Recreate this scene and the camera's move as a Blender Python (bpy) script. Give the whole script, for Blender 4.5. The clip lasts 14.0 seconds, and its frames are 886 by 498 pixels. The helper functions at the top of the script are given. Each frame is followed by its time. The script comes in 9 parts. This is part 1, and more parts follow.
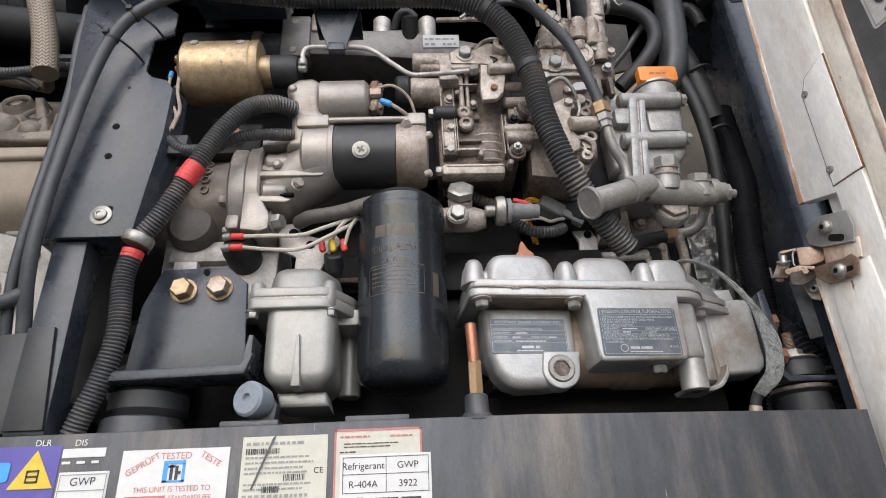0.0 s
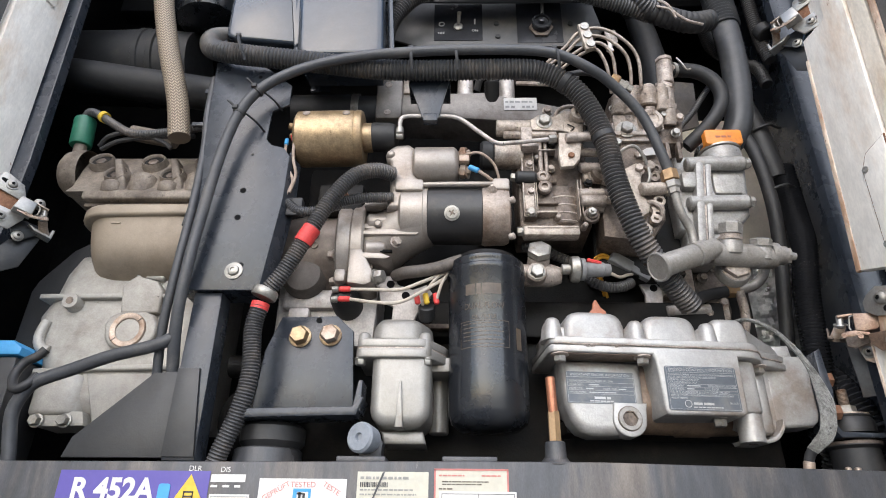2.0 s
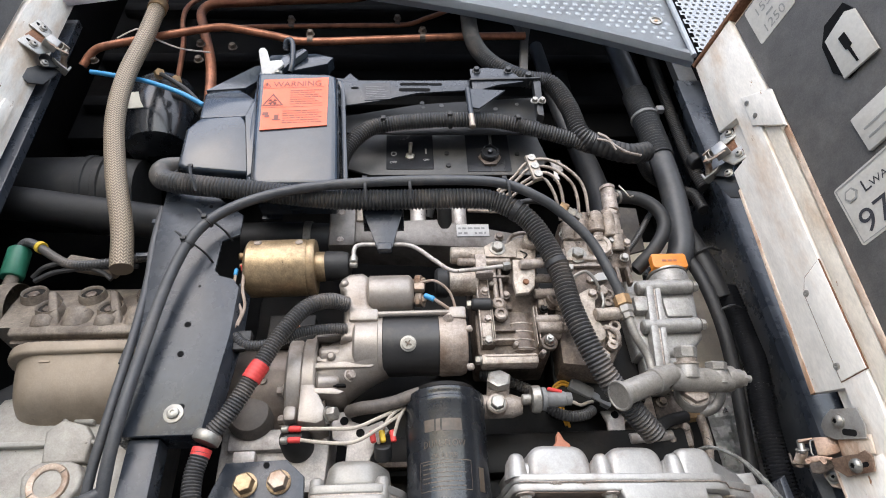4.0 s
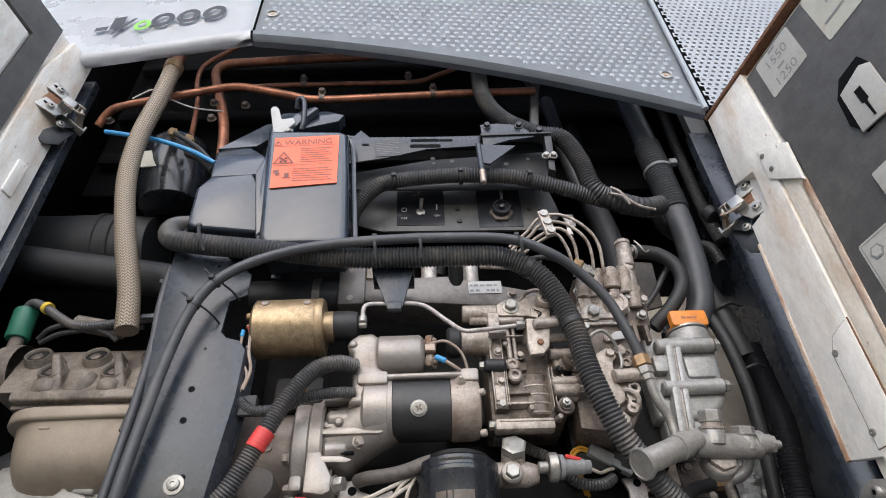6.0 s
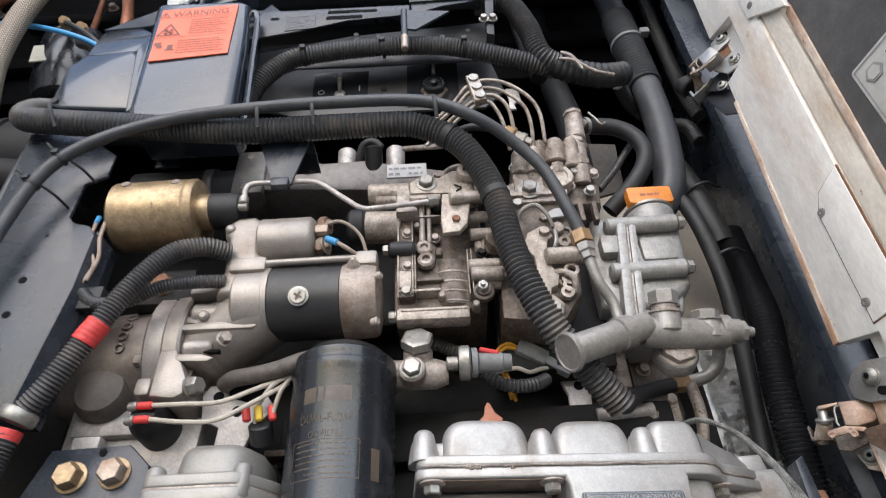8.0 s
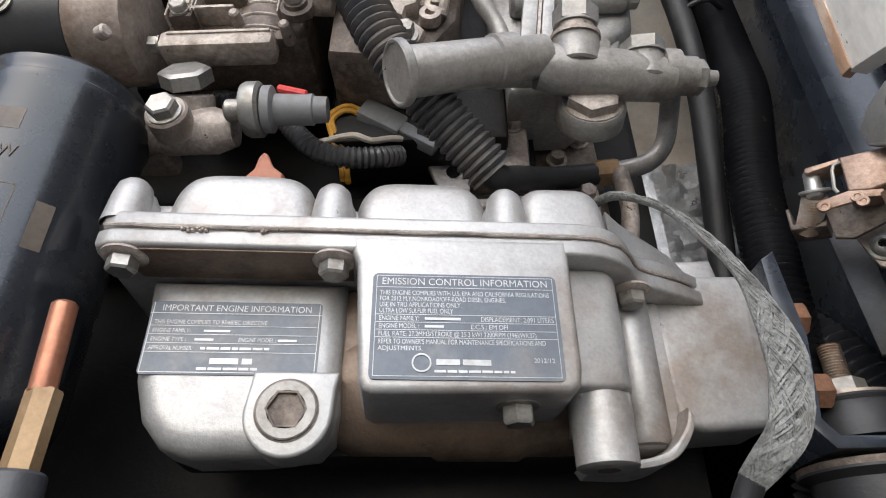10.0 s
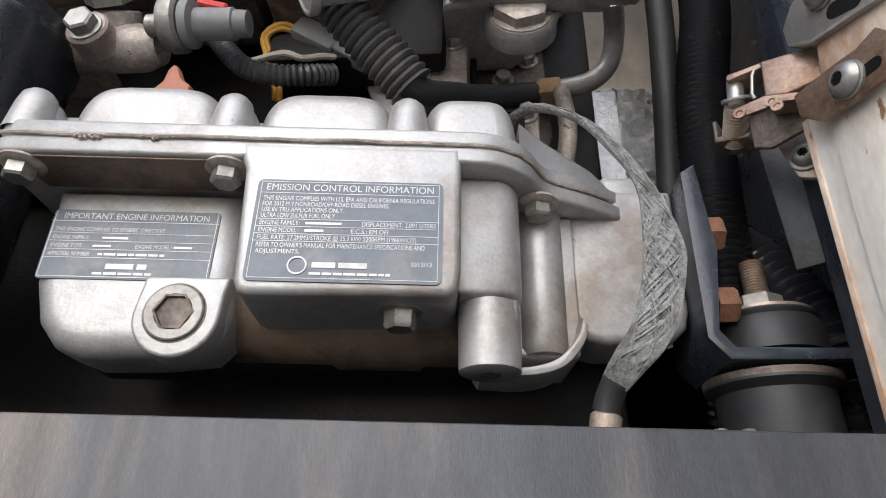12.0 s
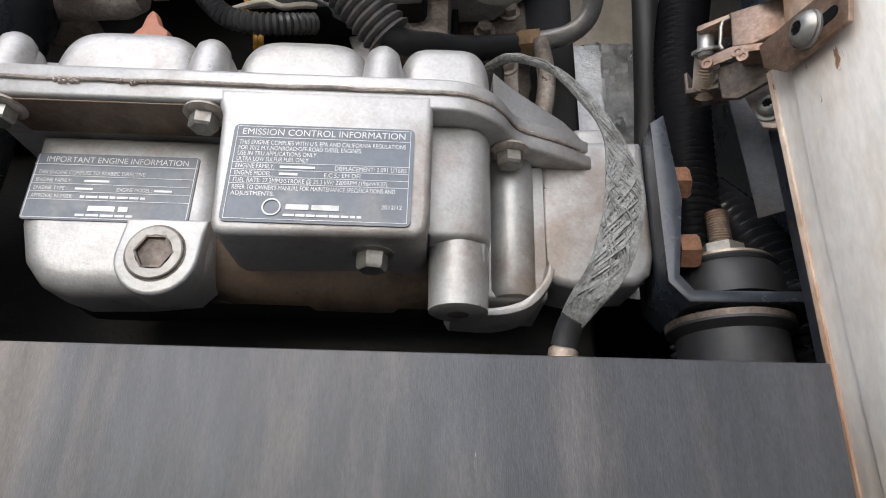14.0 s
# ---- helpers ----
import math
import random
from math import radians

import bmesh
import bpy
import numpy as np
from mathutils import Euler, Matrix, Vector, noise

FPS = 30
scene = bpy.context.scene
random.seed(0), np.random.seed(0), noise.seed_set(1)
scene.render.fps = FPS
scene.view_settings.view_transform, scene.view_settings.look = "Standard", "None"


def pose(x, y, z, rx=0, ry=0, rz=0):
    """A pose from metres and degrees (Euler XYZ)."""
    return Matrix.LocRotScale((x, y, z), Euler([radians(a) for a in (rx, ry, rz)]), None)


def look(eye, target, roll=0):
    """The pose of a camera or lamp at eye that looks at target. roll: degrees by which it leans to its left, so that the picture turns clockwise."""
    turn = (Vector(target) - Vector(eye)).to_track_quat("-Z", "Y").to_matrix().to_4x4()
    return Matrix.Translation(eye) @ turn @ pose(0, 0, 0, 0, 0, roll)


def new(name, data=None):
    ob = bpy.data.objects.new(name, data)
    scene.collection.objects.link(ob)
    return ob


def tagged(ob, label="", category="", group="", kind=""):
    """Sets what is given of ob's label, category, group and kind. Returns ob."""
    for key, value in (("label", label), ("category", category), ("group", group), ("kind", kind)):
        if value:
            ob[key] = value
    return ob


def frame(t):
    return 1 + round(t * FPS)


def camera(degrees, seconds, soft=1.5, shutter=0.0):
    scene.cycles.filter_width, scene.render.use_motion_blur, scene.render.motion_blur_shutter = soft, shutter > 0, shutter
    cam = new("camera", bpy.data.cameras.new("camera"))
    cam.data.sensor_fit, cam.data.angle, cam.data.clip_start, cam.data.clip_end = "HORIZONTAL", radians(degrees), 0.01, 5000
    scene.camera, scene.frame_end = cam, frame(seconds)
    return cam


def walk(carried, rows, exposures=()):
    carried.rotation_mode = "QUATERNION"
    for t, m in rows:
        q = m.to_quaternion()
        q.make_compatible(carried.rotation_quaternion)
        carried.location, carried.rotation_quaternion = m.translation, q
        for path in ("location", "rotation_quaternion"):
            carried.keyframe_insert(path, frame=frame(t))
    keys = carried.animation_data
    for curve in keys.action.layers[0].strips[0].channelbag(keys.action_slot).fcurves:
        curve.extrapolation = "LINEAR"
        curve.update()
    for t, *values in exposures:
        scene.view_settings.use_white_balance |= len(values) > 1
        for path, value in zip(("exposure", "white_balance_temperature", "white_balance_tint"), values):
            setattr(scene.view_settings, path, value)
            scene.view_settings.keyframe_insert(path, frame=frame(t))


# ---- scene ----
cam = camera(70.8, 14.0, soft=1.0, shutter=0.12)
METRES, EYE, TILT, LEAN, TURN = 1.1, 1.60, 26.5, 2.5, -2.0
ROWS = [
    (0.0, 0.0, 0.0, 0.0, 0.0, 0.0, 0.0),
    (0.5, 0.0, 0.0518, 0.0462, -0.34, -3.56, -1.28),
    (1.0, -0.0021, 0.0144, 0.0499, 4.32, -0.42, -1.48),
    (1.5, -0.0056, -0.0339, 0.0567, 5.27, 0.47, -2.25),
    (2.0, -0.0453, -0.0933, 0.0749, 4.3, -0.44, -1.36),
    (2.5, -0.0526, -0.0853, 0.0668, 1.34, 0.18, -1.17),
    (3.0, -0.0548, -0.0744, 0.0721, -0.03, 4.91, -0.51),
    (3.5, -0.0506, -0.0766, 0.0851, -0.17, 6.88, -0.14),
    (4.0, -0.0567, -0.0805, 0.1013, -0.36, 9.7, 0.03),
    (6.5, -0.0508, -0.058, 0.1172, 1.45, 14.14, 0.65),
    (7.0, -0.0165, -0.0159, 0.0997, 2.4, 14.09, 1.44),
    (7.5, 0.0358, 0.0396, 0.0797, 4.17, 13.78, 1.54),
    (8.0, 0.0851, 0.1156, 0.0373, 3.47, 11.18, 1.55),
    (8.5, 0.1063, 0.2592, -0.0286, 0.96, 8.62, -1.05),
    (9.0, 0.1443, 0.3318, -0.0481, 1.59, 7.44, -0.47),
    (11.5, 0.2777, 0.3771, -0.0944, 7.35, 0.37, -0.34),
    (12.0, 0.2856, 0.3804, -0.0947, 7.31, 0.01, -0.28),
    (12.5, 0.2922, 0.3791, -0.0987, 7.91, -0.26, -0.24),
    (13.0, 0.2964, 0.3803, -0.0976, 7.73, -0.73, -0.07),
    (13.5, 0.3, 0.3774, -0.103, 6.97, -1.7, -0.44),
    (14.0, 0.2995, 0.371, -0.1027, 7.03, -3.52, -0.76),
]
EXPO = 0.9
walk(cam, [(t, pose(0, 0, EYE, TILT, LEAN, TURN) @ pose(METRES * x, METRES * y, METRES * z, 90 + pitch, roll, yaw)) for t, x, y, z, yaw, pitch, roll in ROWS],
     [(0.0, EXPO - 0.15), (0.6, EXPO), (1.5, EXPO + 0.12), (2.5, EXPO + 0.12), (4.0, EXPO + 0.2), (6.3, EXPO - 0.2), (7.1, EXPO - 0.3), (7.9, EXPO - 0.05), (8.5, EXPO + 0.08), (9.2, EXPO + 0.05), (11.3, EXPO - 0.02), (14.0, EXPO - 0.05)])

# ---- light: an overcast day ----
world = bpy.data.worlds.new("sky")
scene.world = world
world.use_nodes = True
wn = world.node_tree
sky = wn.nodes.new("ShaderNodeTexSky")
sky.sky_type = "NISHITA"
sky.sun_disc = False
sky.sun_elevation, sky.sun_rotation = radians(34), radians(198)
sky.air_density, sky.dust_density = 1.0, 1.0
wn.links.new(sky.outputs[0], wn.nodes["Background"].inputs[0])
wn.nodes["Background"].inputs[1].default_value = 0.15
sun_data = bpy.data.lights.new("sun", "SUN")
sun_data.energy, sun_data.angle, sun_data.color = 1.75, radians(90), (1.0, 0.975, 0.98)
sun = new("sun", sun_data)
sun.matrix_world = look((0.6, -4.4, 5.6), (0, 0.7, 2.2))


# ---- materials ----
def mat(name, color, rough=0.5, metal=0.0, stain=None, amount=0.5, scale=14.0, grain=0.12, bump=0.15, fine=220.0, spots=None, spot_amount=0.0, stretch=(1, 1, 1), coat=0.0, bump_d=0.0012, spec=0.5):
    m = bpy.data.materials.new(name)
    m.use_nodes = True
    nt = m.node_tree
    n, l = nt.nodes, nt.links
    b = n["Principled BSDF"]
    b.inputs["Metallic"].default_value = metal
    b.inputs["Coat Weight"].default_value = coat
    b.inputs["Specular IOR Level"].default_value = spec
    tc = n.new("ShaderNodeTexCoord")
    mp = n.new("ShaderNodeMapping")
    mp.inputs["Scale"].default_value = stretch
    l.new(tc.outputs["Object"], mp.inputs["Vector"])

    def noise_tex(sc, detail, rough_n=0.6):
        t = n.new("ShaderNodeTexNoise")
        t.inputs["Scale"].default_value, t.inputs["Detail"].default_value, t.inputs["Roughness"].default_value = sc, detail, rough_n
        l.new(mp.outputs[0], t.inputs["Vector"])
        return t.outputs["Fac"]

    def ramp(fac, lo, hi):
        r = n.new("ShaderNodeMapRange")
        r.interpolation_type = "SMOOTHSTEP"
        l.new(fac, r.inputs["Value"])
        r.inputs["From Min"].default_value, r.inputs["From Max"].default_value = lo, hi
        return r.outputs["Result"]

    def mix(fac, a, c, mode="MIX"):
        x = n.new("ShaderNodeMix")
        x.data_type, x.blend_type = "RGBA", mode
        for sock, val in ((x.inputs[0], fac), (x.inputs[6], a), (x.inputs[7], c)):
            if isinstance(val, bpy.types.NodeSocket):
                l.new(val, sock)
            else:
                sock.default_value = val
        return x.outputs[2]

    big, small, mid = noise_tex(scale, 6, 0.65), noise_tex(fine, 3), noise_tex(scale * 4.5, 6, 0.7)
    col = (*color, 1)
    if stain:
        sm = n.new("ShaderNodeMath")
        sm.operation = "MULTIPLY"
        l.new(ramp(big, 0.62 - 0.3 * amount, 0.80 - 0.2 * amount), sm.inputs[0])
        sm.inputs[1].default_value = min(1.0, 0.45 + 0.5 * amount)
        col = mix(sm.outputs[0], col, (*stain, 1))
    if spots:
        sp = noise_tex(scale * 5, 6, 0.75)
        col = mix(ramp(sp, 0.68 - 0.2 * spot_amount, 0.72 - 0.2 * spot_amount), col, (*spots, 1))
    g = n.new("ShaderNodeMapRange")
    l.new(small, g.inputs["Value"])
    g.inputs["From Min"].default_value, g.inputs["From Max"].default_value = 0.25, 0.75
    g.inputs["To Min"].default_value, g.inputs["To Max"].default_value = 1 - grain, 1 + grain
    g2 = n.new("ShaderNodeMapRange")
    l.new(mid, g2.inputs["Value"])
    g2.inputs["From Min"].default_value, g2.inputs["From Max"].default_value = 0.3, 0.7
    g2.inputs["To Min"].default_value, g2.inputs["To Max"].default_value = 1 - 1.6 * grain, 1 + 1.2 * grain
    gm = n.new("ShaderNodeMath")
    gm.operation = "MULTIPLY"
    l.new(g.outputs[0], gm.inputs[0])
    l.new(g2.outputs[0], gm.inputs[1])
    vm = n.new("ShaderNodeVectorMath")
    vm.operation = "SCALE"
    if isinstance(col, bpy.types.NodeSocket):
        l.new(col, vm.inputs[0])
    else:
        vm.inputs[0].default_value = color
    l.new(gm.outputs[0], vm.inputs["Scale"])
    l.new(vm.outputs[0], b.inputs["Base Color"])
    rr = n.new("ShaderNodeMapRange")
    l.new(big, rr.inputs["Value"])
    rr.inputs["From Min"].default_value, rr.inputs["From Max"].default_value = 0.3, 0.7
    rr.inputs["To Min"].default_value, rr.inputs["To Max"].default_value = max(0.05, rough - 0.1), min(1.0, rough + 0.12)
    l.new(rr.outputs[0], b.inputs["Roughness"])
    if bump:
        bp = n.new("ShaderNodeBump")
        bp.inputs["Strength"].default_value, bp.inputs["Distance"].default_value = bump, bump_d
        hs = n.new("ShaderNodeMath")
        hs.operation = "MULTIPLY_ADD"
        l.new(mid, hs.inputs[0])
        hs.inputs[1].default_value = 1.6
        l.new(small, hs.inputs[2])
        l.new(hs.outputs[0], bp.inputs["Height"])
        l.new(bp.outputs[0], b.inputs["Normal"])
    return m


SILVER = mat("silver_paint_casting", (0.410, 0.400, 0.386), 0.42, 0.4, (0.21, 0.155, 0.115), 0.50, 12, 0.10, 0.18, 420, (0.12, 0.09, 0.07), 0.05)
ALU = mat("cast_aluminium", (0.46, 0.425, 0.40), 0.48, 0.35, (0.20, 0.15, 0.118), 0.5, 17, 0.16, 0.3, 330, (0.085, 0.062, 0.048), 0.12)
OILY = mat("oily_cast_aluminium", (0.395, 0.338, 0.295), 0.48, 0.3, (0.13, 0.092, 0.068), 0.52, 22, 0.26, 0.4, 330, (0.035, 0.025, 0.018), 0.22)
BEIGE = mat("dusty_beige_casting", (0.225, 0.188, 0.150), 0.55, 0.1, (0.085, 0.064, 0.050), 0.62, 13, 0.24, 0.4, 340, (0.05, 0.04, 0.03), 0.2)
BARREL = mat("tan_cylinder_paint", (0.305, 0.248, 0.188), 0.5, 0.1, (0.20, 0.155, 0.115), 0.5, 9, 0.07, 0.12, 360, (0.12, 0.09, 0.065), 0.05)
GREYCAST = mat("pale_grey_casting", (0.365, 0.345, 0.312), 0.5, 0.2, (0.20, 0.17, 0.14), 0.45, 12, 0.10, 0.25, 380, (0.085, 0.07, 0.056), 0.06)
BLACK = mat("black_steel_paint", (0.027, 0.032, 0.041), 0.27, 0.0, (0.062, 0.067, 0.075), 0.4, 16, 0.16, 0.08, 300, (0.16, 0.16, 0.16), 0.0)
RAIL = mat("weathered_black_rail", (0.055, 0.057, 0.063), 0.42, 0.0, (0.19, 0.160, 0.134), 0.55, 2.6, 0.24, 0.12, 420, (0.26, 0.25, 0.24), 0.13, (4.2, 1, 0.8))
# near-black: the bay's shade put into the colour; also stands for hole depths
DARK = mat("near_black_bay_shade", (0.0065, 0.0065, 0.007), 0.85, 0.0, (0.02, 0.018, 0.017), 0.4, 8, 0.15, 0.2, 150, spec=0.12)
RUBBER = mat("black_rubber", (0.022, 0.022, 0.023), 0.55, 0.0, (0.06, 0.055, 0.05), 0.35, 20, 0.12, 0.15, 400)
CONDUIT = mat("black_corrugated_plastic", (0.058, 0.057, 0.058), 0.36, 0.0, (0.150, 0.125, 0.105), 0.5, 14, 0.12, 0.05, 400)
HOSE = mat("grey_black_hose", (0.055, 0.057, 0.062), 0.46, 0.0, (0.11, 0.105, 0.10), 0.4, 18, 0.12, 0.12, 500)
BLACKMATT = mat("dull_black_steel", (0.022, 0.023, 0.025), 0.45, 0.0, (0.05, 0.046, 0.042), 0.4, 14, 0.12, 0.1, 300)
GREYSILVER = mat("dull_silver_casting", (0.290, 0.277, 0.255), 0.42, 0.35, (0.20, 0.155, 0.118), 0.36, 12, 0.08, 0.12, 420)
PERF = mat("pale_perforated_sheet", (0.34, 0.36, 0.385), 0.4, 0.0, (0.50, 0.51, 0.52), 0.4, 8, 0.05, 0.05, 300)
RUSTPLATE = mat("rust_stained_plate", (0.46, 0.37, 0.30), 0.45, 0.45, (0.30, 0.165, 0.10), 0.5, 34, 0.14, 0.2, 400)
LATCHBROWN = mat("rust_browned_zinc", (0.30, 0.205, 0.150), 0.36, 0.55, (0.155, 0.078, 0.046), 0.55, 42, 0.2, 0.2, 420, (0.34, 0.28, 0.24), 0.04)
GRIMYBLACK = mat("greasy_black_steel", (0.030, 0.030, 0.031), 0.5, 0.0, (0.075, 0.058, 0.045), 0.5, 30, 0.25, 0.2, 320, (0.10, 0.08, 0.065), 0.03)
CHROME = mat("dull_chrome", (0.40, 0.385, 0.36), 0.38, 0.6, (0.26, 0.22, 0.18), 0.4, 30, 0.08, 0.06, 400)
# grime, with the shade between raised parts darkened into the base
GRIMY = mat("grimy_shaded_cast_metal", (0.165, 0.128, 0.102), 0.46, 0.2, (0.045, 0.032, 0.024), 0.68, 26, 0.30, 0.45, 330, (0.022, 0.016, 0.013), 0.24)
ENDCAP = mat("heat_browned_end_cap", (0.36, 0.30, 0.255), 0.5, 0.3, (0.17, 0.10, 0.062), 0.7, 14, 0.2, 0.32, 330, (0.08, 0.052, 0.036), 0.16)
LABELGREY = mat("dusty_label", (0.44, 0.43, 0.415), 0.5, 0, (0.34, 0.32, 0.30), 0.5, 30, 0.05, 0)
BLACKDUCT = mat("shiny_black_duct", (0.028, 0.029, 0.033), 0.2, 0.0, (0.035, 0.033, 0.032), 0.4, 14, 0.1, 0.05, 400)
DUSTRUBBER = mat("dusty_brown_rubber", (0.085, 0.072, 0.063), 0.6, 0.0, (0.15, 0.125, 0.105), 0.5, 24, 0.15, 0.2, 400)
BROWNSILVER = mat("oil_browned_silver_casting", (0.225, 0.162, 0.118), 0.45, 0.25, (0.05, 0.034, 0.025), 0.7, 16, 0.12, 0.25, 380, (0.06, 0.042, 0.03), 0.14)
OLDWIRE = mat("browned_wire", (0.33, 0.255, 0.205), 0.5, 0, (0.26, 0.19, 0.14), 0.5, 60, 0.08, 0)
GLOSS = mat("gloss_black_filter", (0.014, 0.016, 0.020), 0.24, 0.0, (0.030, 0.029, 0.028), 0.35, 12, 0.10, 0.03, 300, coat=0.2)
GOLD = mat("gold_passivated_steel", (0.42, 0.305, 0.18), 0.38, 0.55, (0.17, 0.105, 0.062), 0.58, 17, 0.2, 0.25, 380, (0.09, 0.058, 0.036), 0.2)
# glossy dark plastic; the sky's blue reflection is tinted into its base
BOXPLASTIC = mat("sky_tinted_dark_plastic", (0.026, 0.034, 0.046), 0.17, 0.0, (0.045, 0.046, 0.048), 0.45, 8, 0.10, 0, 300, coat=0.4)
RUSTSEAM = mat("rust_bled_white_paint", (0.74, 0.62, 0.50), 0.6, 0.0, (0.34, 0.17, 0.085), 0.75, 22, 0.12, 0.25, 300, (0.20, 0.09, 0.045), 0.25, (1, 1, 0.4))
RUSTWHITE = mat("cream_stained_paint", (0.72, 0.65, 0.55), 0.6, 0.0, (0.50, 0.36, 0.24), 0.5, 14, 0.10, 0.2, 300, (0.26, 0.13, 0.065), 0.10, (1, 1, 0.4))
STARTALU = mat("stained_starter_casting", (0.335, 0.298, 0.266), 0.42, 0.4, (0.19, 0.142, 0.108), 0.5, 13, 0.10, 0.20, 380, (0.08, 0.056, 0.042), 0.06)
BELLBROWN = mat("oil_browned_bell_casting", (0.205, 0.168, 0.142), 0.38, 0.3, (0.085, 0.062, 0.048), 0.5, 14, 0.12, 0.2, 360)
FILLERALU = mat("grey_filler_casting", (0.355, 0.345, 0.328), 0.46, 0.35, (0.17, 0.14, 0.115), 0.5, 16, 0.15, 0.28, 340, (0.09, 0.07, 0.055), 0.12)
AGED = mat("aged_sticker", (0.50, 0.475, 0.43), 0.55, 0, (0.38, 0.34, 0.29), 0.45, 18, 0.05, 0.03)
DUSTALU = mat("dusty_brown_aluminium", (0.43, 0.37, 0.315), 0.5, 0.25, (0.15, 0.108, 0.080), 0.6, 22, 0.24, 0.4, 330, (0.05, 0.036, 0.027), 0.2)
BRASS = mat("brass", (0.36, 0.235, 0.125), 0.45, 0.5, (0.18, 0.11, 0.065), 0.4, 40, 0.1, 0.1, 400)
ZINC = mat("zinc_plated_steel", (0.34, 0.325, 0.295), 0.42, 0.7, (0.17, 0.125, 0.09), 0.4, 40, 0.12, 0.12, 400)
RUSTY = mat("rusty_zinc_steel", (0.40, 0.33, 0.27), 0.5, 0.6, (0.25, 0.12, 0.06), 0.6, 30, 0.15, 0.25, 400)
RUST = mat("rust", (0.23, 0.11, 0.06), 0.75, 0.2, (0.12, 0.06, 0.035), 0.5, 40, 0.2, 0.4, 400)
COPPER = mat("tarnished_copper", (0.40, 0.165, 0.095), 0.38, 0.6, (0.16, 0.072, 0.046), 0.6, 14, 0.14, 0.12, 300)
WHITE = mat("dirty_white_paint", (0.84, 0.795, 0.73), 0.5, 0.0, (0.55, 0.37, 0.22), 0.55, 9, 0.08, 0.15, 300, (0.30, 0.15, 0.07), 0.14, (1, 1, 0.35))
DOORIN = mat("grey_door_lining", (0.105, 0.10, 0.096), 0.7, 0.0, (0.16, 0.15, 0.14), 0.5, 7, 0.14, 0.3, 400, (0.025, 0.025, 0.025), 0.06)
GRILLE = mat("silver_grey_grille_plastic", (0.34, 0.365, 0.39), 0.4, 0.0, (0.29, 0.31, 0.33), 0.4, 8, 0.05, 0.05, 300)
CLEANWHITE = mat("white_panel_paint", (0.90, 0.90, 0.90), 0.3, 0.0, (0.70, 0.69, 0.66), 0.3, 6, 0.03, 0.02, 200)
FOIL = mat("crumpled_foil", (0.86, 0.865, 0.87), 0.34, 0.85, (0.62, 0.62, 0.63), 0.5, 30, 0.12, 0.55, 60, bump_d=0.003)
CREAM = mat("cream_panel", (0.74, 0.67, 0.57), 0.6, 0.0, (0.45, 0.38, 0.30), 0.4, 8, 0.06, 0.1, 200)
ORANGE = mat("orange_plastic", (0.72, 0.24, 0.035), 0.42, 0.0, (0.50, 0.17, 0.04), 0.4, 40, 0.06, 0.05, 300)
CLAY = mat("orange_clip", (0.36, 0.135, 0.075), 0.6, 0.0, (0.35, 0.12, 0.06), 0.4, 40, 0.08, 0.1, 300)
RED = mat("red_tape", (0.62, 0.05, 0.045), 0.5, 0.0, (0.40, 0.04, 0.04), 0.3, 60, 0.08, 0.1, 300)
BLUE = mat("blue_sleeve", (0.05, 0.28, 0.55), 0.45, grain=0.05, bump=0)
GREEN = mat("green_plastic", (0.02, 0.14, 0.085), 0.45, grain=0.08, bump=0.05)
YELLOW = mat("yellow_plastic", (0.66, 0.45, 0.04), 0.5, grain=0.08, bump=0)
AMBERWIRE = mat("amber_wire", (0.60, 0.30, 0.03), 0.5, grain=0.08, bump=0)
WIRE = mat("dirty_white_wire", (0.46, 0.41, 0.345), 0.5, 0, (0.35, 0.29, 0.23), 0.5, 60, 0.08, 0)
GREYPLASTIC = mat("grey_plastic", (0.20, 0.20, 0.20), 0.5, 0, (0.12, 0.11, 0.10), 0.4, 30, 0.08, 0.1)
STOPPER = mat("grey_rubber_stop", (0.23, 0.25, 0.28), 0.6, 0, (0.14, 0.15, 0.16), 0.4, 40, 0.08, 0.1)
PLATE = mat("etched_data_plate", (0.105, 0.118, 0.135), 0.42, 0.4, (0.21, 0.205, 0.20), 0.5, 18, 0.08, 0.05, 400)
ETCH = mat("bare_etched_metal", (0.47, 0.475, 0.47), 0.45, 0.5, (0.36, 0.34, 0.31), 0.5, 50, 0.08, 0)
PAPER = mat("white_sticker", (0.62, 0.605, 0.58), 0.5, 0, (0.60, 0.56, 0.50), 0.4, 14, 0.04, 0.03)
PALEYELLOW = mat("pale_yellow_sticker", (0.53, 0.505, 0.42), 0.5, 0, (0.52, 0.47, 0.37), 0.4, 14, 0.05, 0.03)
INK = mat("black_ink", (0.035, 0.035, 0.04), 0.6, grain=0.1, bump=0)
GREYINK = mat("faded_ink", (0.27, 0.265, 0.25), 0.6, grain=0.1, bump=0)
REDINK = mat("red_ink", (0.50, 0.17, 0.15), 0.6, grain=0.1, bump=0)
WARN = mat("orange_red_sign", (0.80, 0.14, 0.06), 0.45, 0, (0.68, 0.15, 0.08), 0.3, 20, 0.04, 0.02)
WARNINK = mat("brown_sign_ink", (0.17, 0.045, 0.03), 0.5, grain=0.1, bump=0)
PURPLE = mat("violet_sticker", (0.085, 0.065, 0.30), 0.45, 0, (0.12, 0.10, 0.30), 0.3, 20, 0.04, 0.02)
CYAN = mat("blue_print", (0.05, 0.30, 0.62), 0.5, grain=0.05, bump=0)
GREENINK = mat("green_print", (0.22, 0.55, 0.06), 0.4, grain=0.05, bump=0)
